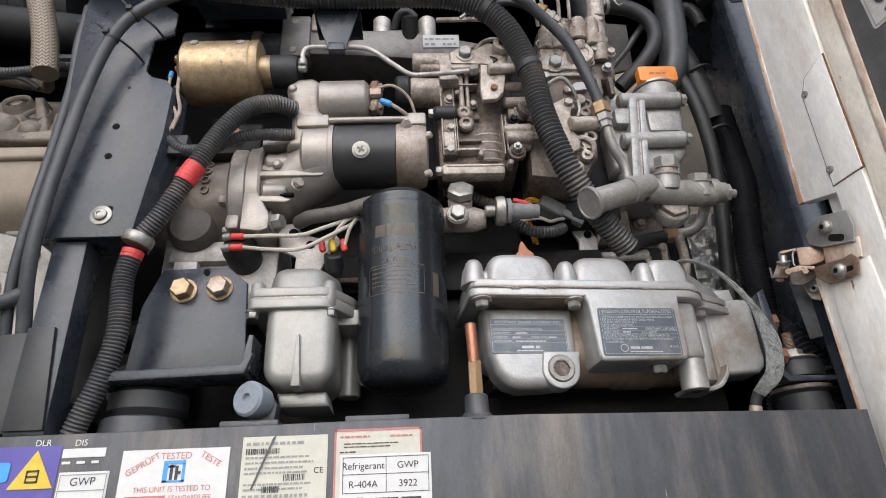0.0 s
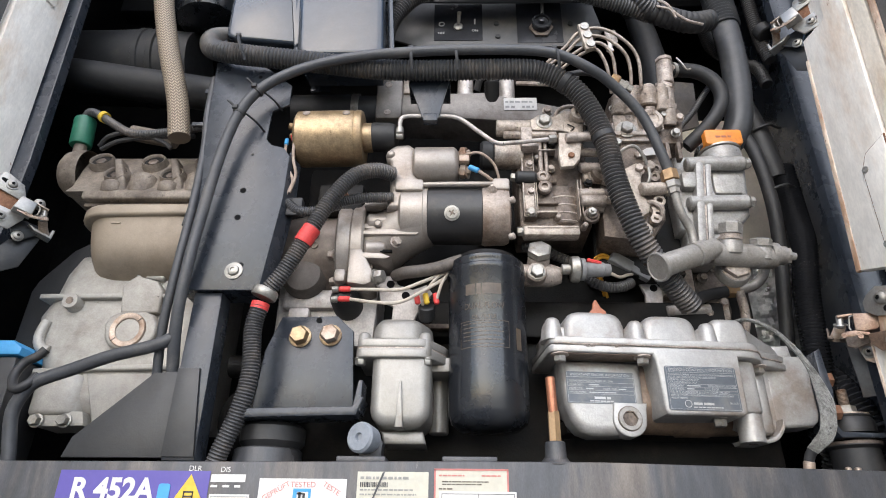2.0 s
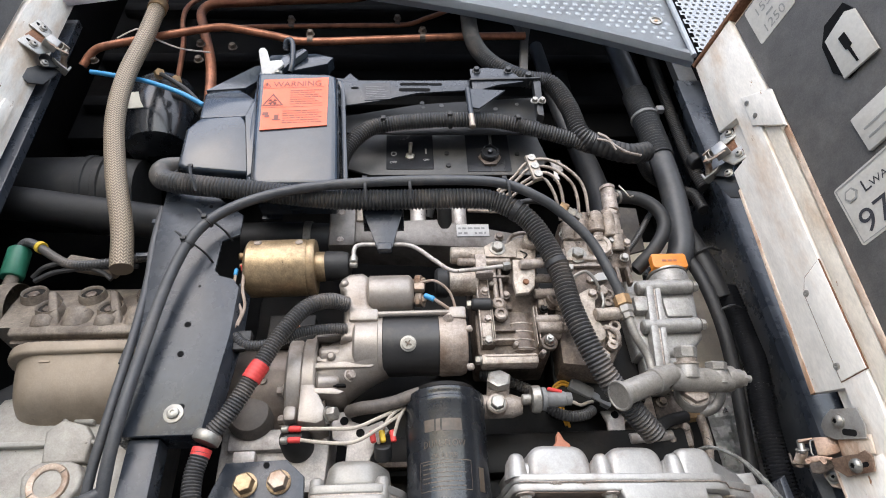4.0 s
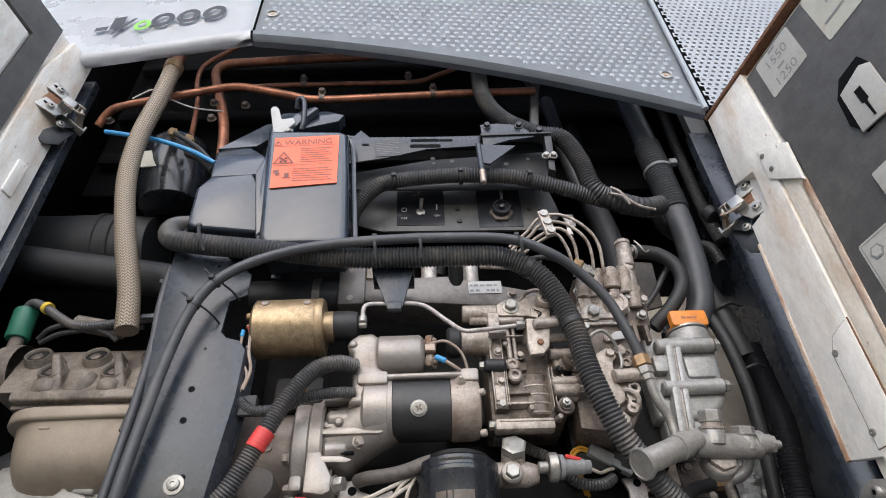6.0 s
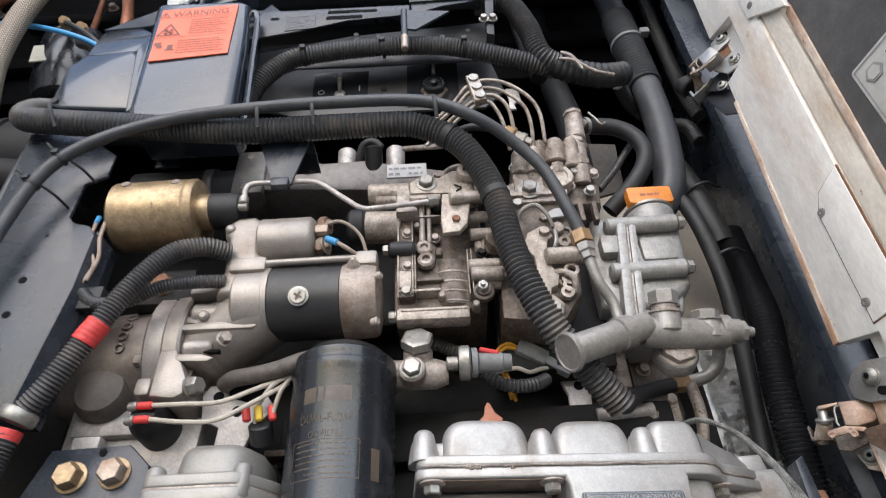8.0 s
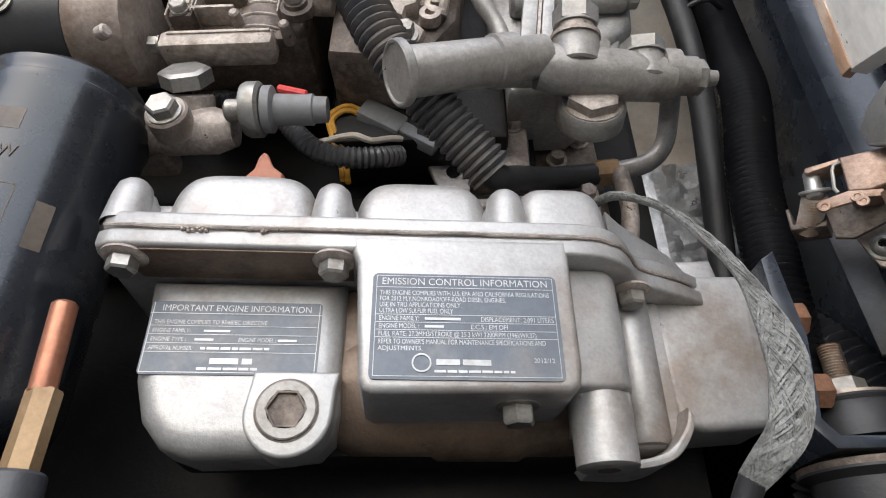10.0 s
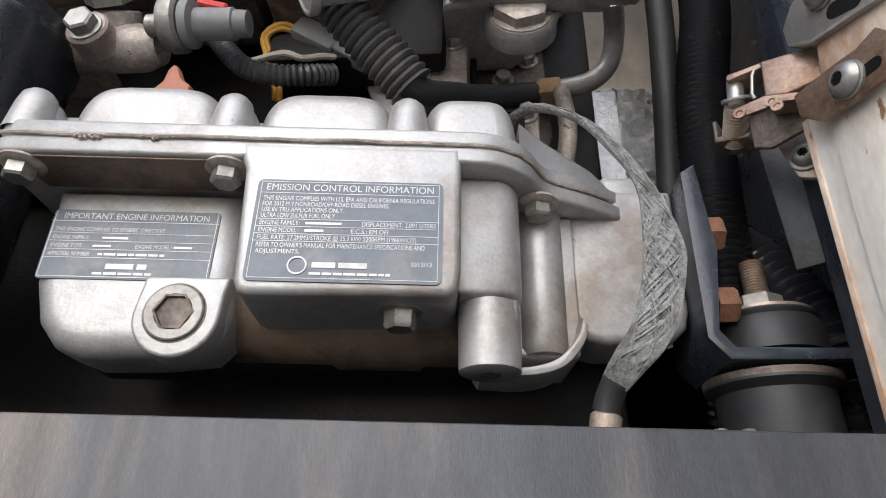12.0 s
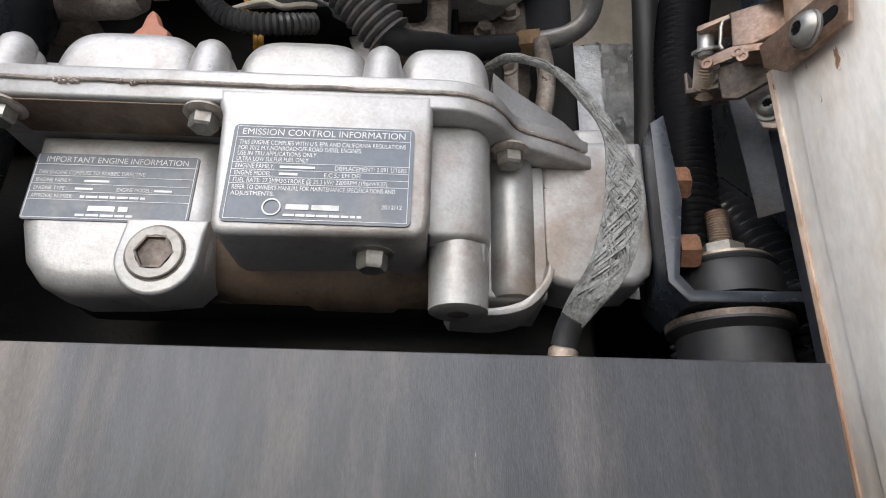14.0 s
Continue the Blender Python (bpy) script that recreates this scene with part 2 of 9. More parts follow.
FILTERINK = mat("gold_print", (0.088, 0.066, 0.047), 0.5, grain=0.2, bump=0)
ASPHALT = mat("concrete", (0.15, 0.147, 0.142), 0.85, 0, (0.11, 0.108, 0.105), 0.5, 1.5, 0.2, 0.5, 60)
STARTBLACK = mat("black_starter_case", (0.030, 0.029, 0.029), 0.42, 0, (0.085, 0.072, 0.06), 0.35, 24, 0.1, 0.1, 400)


def weave(name, a, b, cols, sy, slant, rough, metal, tangle=0.0):
    """Braid: strands that slant to and fro in columns round the hose."""
    m = bpy.data.materials.new(name)
    m.use_nodes = True
    nt = m.node_tree
    n, l = nt.nodes, nt.links
    bs = n["Principled BSDF"]
    bs.inputs["Roughness"].default_value, bs.inputs["Metallic"].default_value = rough, metal

    def op(kind, x, y=None, z=None):
        k = n.new("ShaderNodeMath")
        k.operation = kind
        for sock, val in zip(k.inputs, (x, y, z)):
            if val is None:
                continue
            if isinstance(val, bpy.types.NodeSocket):
                l.new(val, sock)
            else:
                sock.default_value = val
        return k.outputs[0]

    uv = n.new("ShaderNodeUVMap")
    sep = n.new("ShaderNodeSeparateXYZ")
    l.new(uv.outputs[0], sep.inputs[0])
    tc = n.new("ShaderNodeTexCoord")
    nz = n.new("ShaderNodeTexNoise")
    nz.inputs["Scale"].default_value, nz.inputs["Detail"].default_value = 160.0, 4
    l.new(tc.outputs["Object"], nz.inputs["Vector"])
    u = op("MULTIPLY_ADD", sep.outputs[0], cols, op("MULTIPLY", nz.outputs["Fac"], tangle))
    pp = op("PINGPONG", u, 1.0)
    ph = op("ADD", op("MULTIPLY", sep.outputs[1], sy), op("MULTIPLY", pp, slant))
    ph = op("ADD", ph, op("MULTIPLY", nz.outputs["Fac"], tangle * 4))
    h = op("MULTIPLY_ADD", op("SINE", ph), 0.5, 0.5)
    edge_ = op("MULTIPLY", op("MULTIPLY", pp, op("SUBTRACT", 1.0, pp)), 4.0)
    h = op("MULTIPLY", h, op("MULTIPLY_ADD", edge_, 0.6, 0.4))
    mc = n.new("ShaderNodeMix")
    mc.data_type = "RGBA"
    mc.inputs[6].default_value, mc.inputs[7].default_value = (*a, 1), (*b, 1)
    l.new(h, mc.inputs[0])
    l.new(mc.outputs[2], bs.inputs["Base Color"])
    bp = n.new("ShaderNodeBump")
    bp.inputs["Strength"].default_value, bp.inputs["Distance"].default_value = 0.8, 0.0012
    l.new(h, bp.inputs["Height"])
    l.new(bp.outputs[0], bs.inputs["Normal"])
    return m


BRAID = weave("bronze_wire_braid", (0.120, 0.092, 0.066), (0.46, 0.375, 0.28), 26, 1050, 5.5, 0.42, 0.3)
STRAP = weave("grey_wire_braid", (0.09, 0.09, 0.085), (0.28, 0.28, 0.265), 22, 1500, 5.0, 0.6, 0.1, 0.6)


# ---- mesh tools (world metres) ----
def V(*a):
    return Vector(a)


def box(bm, x0, x1, y0, y1, z0, z1, bev=0.003, m=None):
    r = bmesh.ops.create_cube(bm, size=1.0)
    vs = r["verts"]
    for v in vs:
        v.co = V(x0 + (v.co.x + 0.5) * (x1 - x0), y0 + (v.co.y + 0.5) * (y1 - y0), z0 + (v.co.z + 0.5) * (z1 - z0))
    if m:
        bmesh.ops.transform(bm, matrix=m, verts=vs)
    if bev:
        es = list({e for v in vs for e in v.link_edges})
        bmesh.ops.bevel(bm, geom=es, offset=bev, segments=2, affect="EDGES", profile=0.5)
    return bm


def prism(bm, pts, y0, y1, bev=0.0, seg=2):
    """A plate cut to an outline in x and z, from y0 to y1."""
    f = [bm.verts.new((x, y0, z)) for x, z in pts]
    g = [bm.verts.new((x, y1, z)) for x, z in pts]
    k = len(pts)
    faces = [bm.faces.new(f), bm.faces.new(list(reversed(g)))]
    for i in range(k):
        faces.append(bm.faces.new((f[(i + 1) % k], f[i], g[i], g[(i + 1) % k])))
    bmesh.ops.recalc_face_normals(bm, faces=faces)
    if bev:
        es = list({e for v in f for e in v.link_edges if e.other_vert(v) in f})
        bmesh.ops.bevel(bm, geom=es, offset=bev, segments=seg, affect="EDGES", profile=0.5)
    return bm


def slabz(bm, pts, z0, z1, bev=0.0, seg=2):
    """A plate cut to an outline in x and y, from z0 to z1."""
    f = [bm.verts.new((x, y, z0)) for x, y in pts]
    g = [bm.verts.new((x, y, z1)) for x, y in pts]
    k = len(pts)
    faces = [bm.faces.new(f), bm.faces.new(list(reversed(g)))]
    for i in range(k):
        faces.append(bm.faces.new((f[(i + 1) % k], f[i], g[i], g[(i + 1) % k])))
    bmesh.ops.recalc_face_normals(bm, faces=faces)
    if bev:
        es = [e for e in set(faces[0].edges) | set(faces[1].edges)]
        bmesh.ops.bevel(bm, geom=es, offset=bev, segments=seg, affect="EDGES", profile=0.5)
    return bm


def slab(bm, pts, thick, bev=0.0):
    """A solid from a front polygon (x, y, z) pushed back by thick."""
    f = [bm.verts.new(p) for p in pts]
    g = [bm.verts.new((p[0], p[1] + thick, p[2])) for p in pts]
    k = len(pts)
    bm.faces.new(f)
    bm.faces.new(list(reversed(g)))
    for i in range(k):
        bm.faces.new((f[(i + 1) % k], f[i], g[i], g[(i + 1) % k]))
    if bev:
        bmesh.ops.bevel(bm, geom=list({e for v in f for e in v.link_edges}), offset=bev, segments=3, affect="EDGES", profile=0.5)
    return bm


def rrect(x0, x1, z0, z1, r, n=4):
    pts = []
    for cx, cz, a0 in ((x1 - r, z1 - r, 0), (x0 + r, z1 - r, 90), (x0 + r, z0 + r, 180), (x1 - r, z0 + r, 270)):
        for i in range(n + 1):
            a = radians(a0 + 90 * i / n)
            pts.append((cx + r * math.cos(a), cz + r * math.sin(a)))
    return pts


def basis(d):
    d = Vector(d).normalized()
    s = V(0, 0, 1) if abs(d.z) < 0.9 else V(1, 0, 0)
    u = d.cross(s).normalized()
    return d, u, d.cross(u).normalized()


def lathe(bm, a, d, prof, seg=24, caps=True, turn=0.0):
    """Turns a profile of (distance along d from a, radius)."""
    a = Vector(a)
    d, u, w = basis(d)
    rings = []
    for s, r in prof:
        rings.append([bm.verts.new(a + d * s + (u * math.cos(turn + 2 * math.pi * i / seg) + w * math.sin(turn + 2 * math.pi * i / seg)) * r) for i in range(seg)])
    for p, q in zip(rings, rings[1:]):
        for i in range(seg):
            bm.faces.new((p[i], p[(i + 1) % seg], q[(i + 1) % seg], q[i]))
    if caps:
        bm.faces.new(list(reversed(rings[0])))
        bm.faces.new(rings[-1])
    return bm


def cyl(bm, a, b, r, r2=None, seg=24, bev=0.0015):
    a, b = Vector(a), Vector(b)
    h = (b - a).length
    r2 = r if r2 is None else r2
    bev = min(bev, h * 0.3, r * 0.4, r2 * 0.4)
    return lathe(bm, a, b - a, [(0, r - bev), (bev, r), (h - bev, r2), (h, r2 - bev)], seg)


def hexbolt(bm, c, d, af=0.013, h=0.006, washer=0.0, stud=0.0):
    d = Vector(d).normalized()
    c = Vector(c)
    s = 0.0
    if washer:
        lathe(bm, c, d, [(0, washer), (0.0015, washer), (0.002, washer * 0.92)], 20)
        s = 0.002
    r = af / 2 / math.cos(math.pi / 6)
    lathe(bm, c, d, [(s, r), (s + h * 0.82, r), (s + h, r * 0.84)], 6, turn=0.3)
    if stud:
        lathe(bm, c, d, [(s + h, stud), (s + h + stud * 1.5, stud * 0.95)], 12)
    return bm


def smooth_path(pts, step):
    """Catmull-Rom through the points, resampled at even steps."""
    p = [Vector(q) for q in pts]
    p = [p[0] * 2 - p[1]] + p + [p[-1] * 2 - p[-2]]
    fine = []
    for i in range(1, len(p) - 2):
        for k in range(24):
            t = k / 24
            a, b, c, d = p[i - 1], p[i], p[i + 1], p[i + 2]
            fine.append(0.5 * (2 * b + (c - a) * t + (2 * a - 5 * b + 4 * c - d) * t * t + (3 * b - a - 3 * c + d) * t ** 3))
    fine.append(p[-2])
    out, rest = [fine[0]], 0.0
    for a, b in zip(fine, fine[1:]):
        L = (b - a).length
        while rest + L >= step:
            k = (step - rest) / L
            a = a.lerp(b, k)
            out.append(a)
            L = (b - a).length
            rest = 0.0
        rest += L
    return out


def tube(bm, pts, r, seg=12, rib=0.0, depth=0.12, step=None, flat=1.0, uv=False):
    """A pipe along a smooth path; rib: pitch of its corrugation."""
    q = smooth_path(pts, rib / 4 if rib else (step or max(0.004, r * 0.8)))
    lay = bm.loops.layers.uv.verify() if uv else None
    t = (q[1] - q[0]).normalized()
    _, u, _ = basis(t)
    rings = []
    for i, c in enumerate(q):
        t2 = (q[min(i + 1, len(q) - 1)] - q[max(i - 1, 0)]).normalized()
        u = (u - t2 * u.dot(t2)).normalized()
        w = t2.cross(u)
        k = r * (1 - depth * (1, 0.35, 0, 0.35)[i % 4]) if rib else r
        rings.append([bm.verts.new(c + u * math.cos(2 * math.pi * j / seg) * k + w * math.sin(2 * math.pi * j / seg) * k * flat) for j in range(seg)])
    st = (q[1] - q[0]).length
    for i, (a, b) in enumerate(zip(rings, rings[1:])):
        for j in range(seg):
            f = bm.faces.new((a[j], a[(j + 1) % seg], b[(j + 1) % seg], b[j]))
            if uv:
                for lp, (uu, vv) in zip(f.loops, ((j, i), (j + 1, i), (j + 1, i + 1), (j, i + 1))):
                    lp[lay].uv = (uu / seg, vv * st)
    bm.faces.new(list(reversed(rings[0])))
    bm.faces.new(rings[-1])
    return bm


def grid(bm, f, nu, nv, thick=None):
    """A sheet from f(u, v), u and v from 0 to 1."""
    g = [[bm.verts.new(f(i / nu, j / nv)) for j in range(nv + 1)] for i in range(nu + 1)]
    for i in range(nu):
        for j in range(nv):
            bm.faces.new((g[i][j], g[i + 1][j], g[i + 1][j + 1], g[i][j + 1]))
    return bm


B = bmesh.new


def root_of(ob):
    while ob.parent:
        ob = ob.parent
    return ob


def finish(bm, name, material, sharp=38):
    bmesh.ops.recalc_face_normals(bm, faces=bm.faces[:])
    for e in bm.edges:
        if len(e.link_faces) == 2 and e.calc_face_angle(0) > radians(sharp):
            e.smooth = False
    for f in bm.faces:
        f.smooth = True
    me = bpy.data.meshes.new(name)
    bm.to_mesh(me)
    bm.free()
    me.materials.append(material)
    return me


def part(name, bm, material, parent, label="", sharp=38):
    """Links a bmesh, drawn in world metres, as one mesh object under a thing or under a part."""
    bmesh.ops.translate(bm, verts=bm.verts[:], vec=-root_of(parent).location)
    ob = new(name, finish(bm, name, material, sharp))
    ob.parent = parent
    return tagged(ob, label)


def thing(name, at, label, category, group="", kind=""):
    ob = new(name)
    ob.empty_display_size = 0.02
    ob.location = at
    return tagged(ob, label, category, group, kind)


def solid(name, bm, material, label, category="", kind="", at=(0, 0, 0), sharp=38, group=""):
    """A thing that is one mesh."""
    bmesh.ops.translate(bm, verts=bm.verts[:], vec=-Vector(at))
    ob = new(name, finish(bm, name, material, sharp))
    ob.location = at
    return tagged(ob, label, category, group, kind)


def letters(text, size, m, material, parent, align="LEFT", name="lettering", squeeze=1.0, fit=0.0, bold=0.0):
    """Lettering as a flat mesh; m takes its plane to the world."""
    cu = bpy.data.curves.new(name, "FONT")
    cu.body, cu.size, cu.align_x = text, size, align
    cu.offset = bold
    tmp = new(name, cu)
    me = bpy.data.meshes.new_from_object(tmp.evaluated_get(bpy.context.evaluated_depsgraph_get()))
    bpy.data.objects.remove(tmp)
    me.materials.clear()
    me.materials.append(material)
    if fit:
        squeeze = fit / max(v.co.x for v in me.vertices)
    me.transform(Matrix.Translation(-root_of(parent).location) @ m @ Matrix.Diagonal((squeeze, 1, 1, 1)))
    ob = new(name, me)
    ob.parent = parent
    return ob


def bars(rows, m, material, parent, name="print"):
    """Flat strips (x0, x1, y, height) for print that cannot be read."""
    bm = B()
    for x0, x1, y, h in rows:
        bm.faces.new([bm.verts.new(m @ V(x, yy, 0)) for x, yy in ((x0, y), (x1, y), (x1, y + h), (x0, y + h))])
    return part(name, bm, material, parent)


def fuzz_line(x0, x1, y, h, seed, word=0.006):
    """A line of unreadable words as short strips."""
    rnd = random.Random(seed)
    out, x = [], x0
    while x < x1 - word * 0.3:
        w = min(word * rnd.uniform(0.5, 1.8), x1 - x)
        out.append((x, x + w, y, h))
        x += w + h * 0.6
    return out


def on_front(x, y, z, roll=0):
    """The plane of a sticker that faces the camera's side (-y)."""
    return pose(x, y, z) @ pose(0, 0, 0, 0, roll, 0) @ pose(0, 0, 0, 90)


# ---- the setting ----
F = (0, -1, 0)
bm = B()
box(bm, -400, 400, -400, 400, -0.2, 0.0, 0)
solid("ground", bm, ASPHALT, "grey concrete yard ground", "ground", "structure")

# bay walls, roof and floor carry the deep shade in their near-black colour
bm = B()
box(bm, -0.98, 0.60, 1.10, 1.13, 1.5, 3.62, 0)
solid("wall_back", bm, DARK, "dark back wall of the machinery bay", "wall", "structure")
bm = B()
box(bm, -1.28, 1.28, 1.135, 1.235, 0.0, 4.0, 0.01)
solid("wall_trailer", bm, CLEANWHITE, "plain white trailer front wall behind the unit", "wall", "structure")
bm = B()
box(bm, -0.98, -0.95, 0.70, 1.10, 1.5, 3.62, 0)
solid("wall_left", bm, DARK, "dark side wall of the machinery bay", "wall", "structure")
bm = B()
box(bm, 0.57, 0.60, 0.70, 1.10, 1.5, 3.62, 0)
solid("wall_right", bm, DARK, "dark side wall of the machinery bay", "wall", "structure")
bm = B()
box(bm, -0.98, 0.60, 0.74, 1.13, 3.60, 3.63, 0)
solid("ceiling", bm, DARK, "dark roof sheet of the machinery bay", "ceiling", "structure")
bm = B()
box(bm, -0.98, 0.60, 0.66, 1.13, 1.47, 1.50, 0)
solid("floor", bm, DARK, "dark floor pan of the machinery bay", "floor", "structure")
bm = B()
prism(bm, [(0.515, 1.58), (0.565, 1.58), (0.575, 2.72), (0.520, 2.72)], 0.715, 0.735, 0.003)
box(bm, 0.555, 0.57, 0.735, 0.98, 1.6, 2.72, 0.002)
solid("trim_right", bm, BLACK, "black painted steel door post", "door post", "structure")
bm = B()
prism(bm, [(-0.98, 1.58), (-0.765, 1.58), (-0.745, 2.2), (-0.765, 2.9), (-0.98, 2.9)], 0.70, 0.72, 0.003)
solid("trim_left", bm, BLACK, "black painted steel door post", "door post", "structure")

# front rail with a folded top edge
rail = thing("frame_rail", (0, 0.65, 1.59), "scuffed dark grey steel rail along the bay's foot", "rail", kind="structure")
bm = B()
prism(bm, [(-1.0, 1.725), (-0.3, 1.728), (-0.05, 1.7305), (0.12, 1.7305), (0.476, 1.7228), (0.473, 1.585), (-1.0, 1.585)], 0.646, 0.652, 0.0022)
prism(bm, [(-1.0, 1.724), (-0.3, 1.727), (-0.05, 1.7295), (0.12, 1.7295), (0.476, 1.7218), (0.476, 1.716), (-1.0, 1.716)], 0.6525, 0.69, 0.001)
part("face", bm, RAIL, rail)
for x0, x1 in ((-0.072, -0.006),):
    bm = B()
    box(bm, x0, x1, 0.652, 0.668, 1.7285 if x0 < 0 else 1.722, 1.7365 if x0 < 0 else 1.7275, 0.0015)
    part("tab", bm, RAIL, rail)

# ---- stickers on the rail ----
RY = 0.6452


def sticker(name, x0, x1, z0, z1, material, label, y=RY, roll=0, category="sticker"):
    t = thing(name, ((x0 + x1) / 2, y, z0), label, category)
    bm = B()
    box(bm, x0, x1, y, y + 0.0006, z0, z1, 0)
    part("sheet", bm, material, t)
    return t


s = sticker("refrigerant_sticker", -0.525, -0.3455, 1.655, 1.7165, PURPLE, "violet refrigerant sticker with white letters on the rail")
letters("R 452A", 0.034, on_front(-0.508, RY - 0.0006, 1.684), PAPER, s, squeeze=0.95, bold=0.0012)
bm = B()
prism(bm, [(-0.3675, 1.7125), (-0.389, 1.677), (-0.3465, 1.677)], RY - 0.0012, RY - 0.0006)
part("triangle", bm, YELLOW, s, "yellow warning triangle")
bm = B()
prism(bm, rrect(-0.404, -0.390, 1.684, 1.702, 0.003), RY - 0.0012, RY - 0.0006)
part("pictogram", bm, CYAN, s, "blue book pictogram")
bars([(-0.006, 0.006, 0, 0.002), (-0.006, 0.006, 0.005, 0.002), (-0.006, 0.006, 0.010, 0.002), (-0.006, -0.0045, 0, 0.012), (0.0045, 0.006, 0, 0.012)],
     on_front(-0.3675, RY - 0.0016, 1.682), INK, s)
s = sticker("marking_strip", -0.344, -0.303, 1.7045, 1.713, PAPER, "narrow white marking strip with faded print")
bars([(-0.02, -0.012, -0.006, 0.0025), (-0.006, 0.002, -0.006, 0.0025), (0.008, 0.015, -0.006, 0.0025)], on_front(-0.323, RY - 0.0002, 1.7045), PAPER, s)
letters("DLR", 0.0085, on_front(-0.372, RY - 0.0004, 1.7165), PAPER, s)
letters("DIS", 0.0085, on_front(-0.334, RY - 0.0004, 1.7155), PAPER, s)
s = sticker("gas_label", -0.343, -0.296, 1.648, 1.691, PAPER, "white label with a black ruled frame")
letters("GWP", 0.0105, on_front(-0.3195, RY - 0.0006, 1.6785), INK, s, "CENTER")
bars([(-0.022, 0.022, 0.040, 0.0008), (-0.022, 0.022, 0.0255, 0.0008), (-0.022, -0.0212, 0.002, 0.038), (0.0212, 0.022, 0.002, 0.038), (-0.014, 0.014, 0.010, 0.007)],
     on_front(-0.3195, RY - 0.0006, 1.648), GREYINK, s)
s = sticker("test_label", -0.286, -0.183, 1.645, 1.709, PAPER, "white test label with red print and a blue square")
letters("GEPRÜFT", 0.0085, on_front(-0.279, RY - 0.0006, 1.684, -30), REDINK, s)
letters("TESTED", 0.0088, on_front(-0.234, RY - 0.0006, 1.6995), REDINK, s, "CENTER")
letters("TESTE", 0.0085, on_front(-0.2115, RY - 0.0006, 1.7015, 30), REDINK, s)
letters("THIS UNIT IS TESTED TO", 0.0072, on_front(-0.2345, RY - 0.0006, 1.6695), REDINK, s, "CENTER", squeeze=0.92)
bars([(-0.043, -0.005, 0.0172, 0.0046)], on_front(-0.2345, RY - 0.0006, 1.6445), REDINK, s)
letters("STANDARDS PER", 0.0066, on_front(-0.2365, RY - 0.0006, 1.6615), REDINK, s, squeeze=0.8)
bars([(-0.0105, 0.0105, 0.0, 0.0018), (-0.0105, 0.0105, 0.0165, 0.0035), (-0.0105, -0.006, 0.0, 0.017), (0.0075, 0.0105, 0.0, 0.017)], on_front(-0.2345, RY - 0.0006, 1.678), CYAN, s)
bars([(-0.004, -0.001, 0.002, 0.014), (-0.006, 0.001, 0.0135, 0.002), (0.001, 0.004, 0.002, 0.013), (0.004, 0.0065, 0.007, 0.003)], on_front(-0.2345, RY - 0.0007, 1.678), INK, s)
s = sticker("data_label", -0.171, -0.0875, 1.655, 1.7175, PALEYELLOW, "pale yellow data label with barcodes and a black scratch")
rows = []
for k, (y, h) in enumerate(((0.0540, 0.0030), (0.0415, 0.0018), (0.0365, 0.0018), (0.0315, 0.0018), (0.0270, 0.0018), (0.0165, 0.0018), (0.0120, 0.0018), (0.0050, 0.0030))):
    rows += fuzz_line(-0.038, 0.02 + 0.004 * (k % 3), y, h, 40 + k, 0.004)
bars(rows, on_front(-0.1293, RY - 0.0006, 1.655), GREYINK, s)
rnd = random.Random(5)
code = []
for x0, x1, y, h in ((-0.038, -0.006, 0.0455, 0.0055), (0.0, 0.020, 0.020, 0.006), (-0.020, -0.004, 0.0095, 0.006)):
    x = x0
    while x < x1:
        w = rnd.choice((0.0005, 0.0009, 0.0014))
        code.append((x, x + w, y, h))
        x += w + rnd.choice((0.0005, 0.001))
bars(code, on_front(-0.1293, RY - 0.0006, 1.655), INK, s, "barcode")
bm = B()
prism(bm, [(-0.1415, 1.7165), (-0.1385, 1.7175), (-0.1585, 1.668), (-0.1605, 1.668)], RY - 0.0011, RY - 0.0007)
part("scratch", bm, RAIL, s, "dark diagonal scratch")
letters("CE", 0.008, on_front(-0.1005, RY - 0.0006, 1.681), INK, s)
s = sticker("description_label", -0.081, 0.006, 1.655, 1.7215, PALEYELLOW, "pale yellow description label with a red border")
bars([(-0.0435, 0.0435, 0.0645, 0.002), (-0.0435, -0.0415, 0, 0.066), (0.0415, 0.0435, 0, 0.066)], on_front(-0.0375, RY - 0.0006, 1.655), REDINK, s, "border")
bars(fuzz_line(-0.038, -0.008, 0.058, 0.0018, 60, 0.004) + fuzz_line(0.012, 0.036, 0.058, 0.0016, 61, 0.004), on_front(-0.0375, RY - 0.0006, 1.655), REDINK, s)
bars(fuzz_line(-0.034, 0.02, 0.0515, 0.0012, 62, 0.004) + fuzz_line(-0.034, 0.012, 0.0485, 0.0012, 64, 0.004) + fuzz_line(-0.038, -0.022, 0.0435, 0.0014, 63, 0.004), on_front(-0.0375, RY - 0.0006, 1.655), FILTERINK, s)
s = sticker("refrigerant_label", -0.0745, 0.0145, 1.640, 1.6965, PAPER, "white refrigerant label with a black ruled table", RY - 0.0012)
for tx, x, z in (("Refrigerant", -0.052, 1.6825), ("GWP", -0.0085, 1.6825), ("R-404A", -0.052, 1.6655), ("3922", -0.0085, 1.6655)):
    letters(tx, 0.0092, on_front(x, RY - 0.0018, z), INK, s, "CENTER")
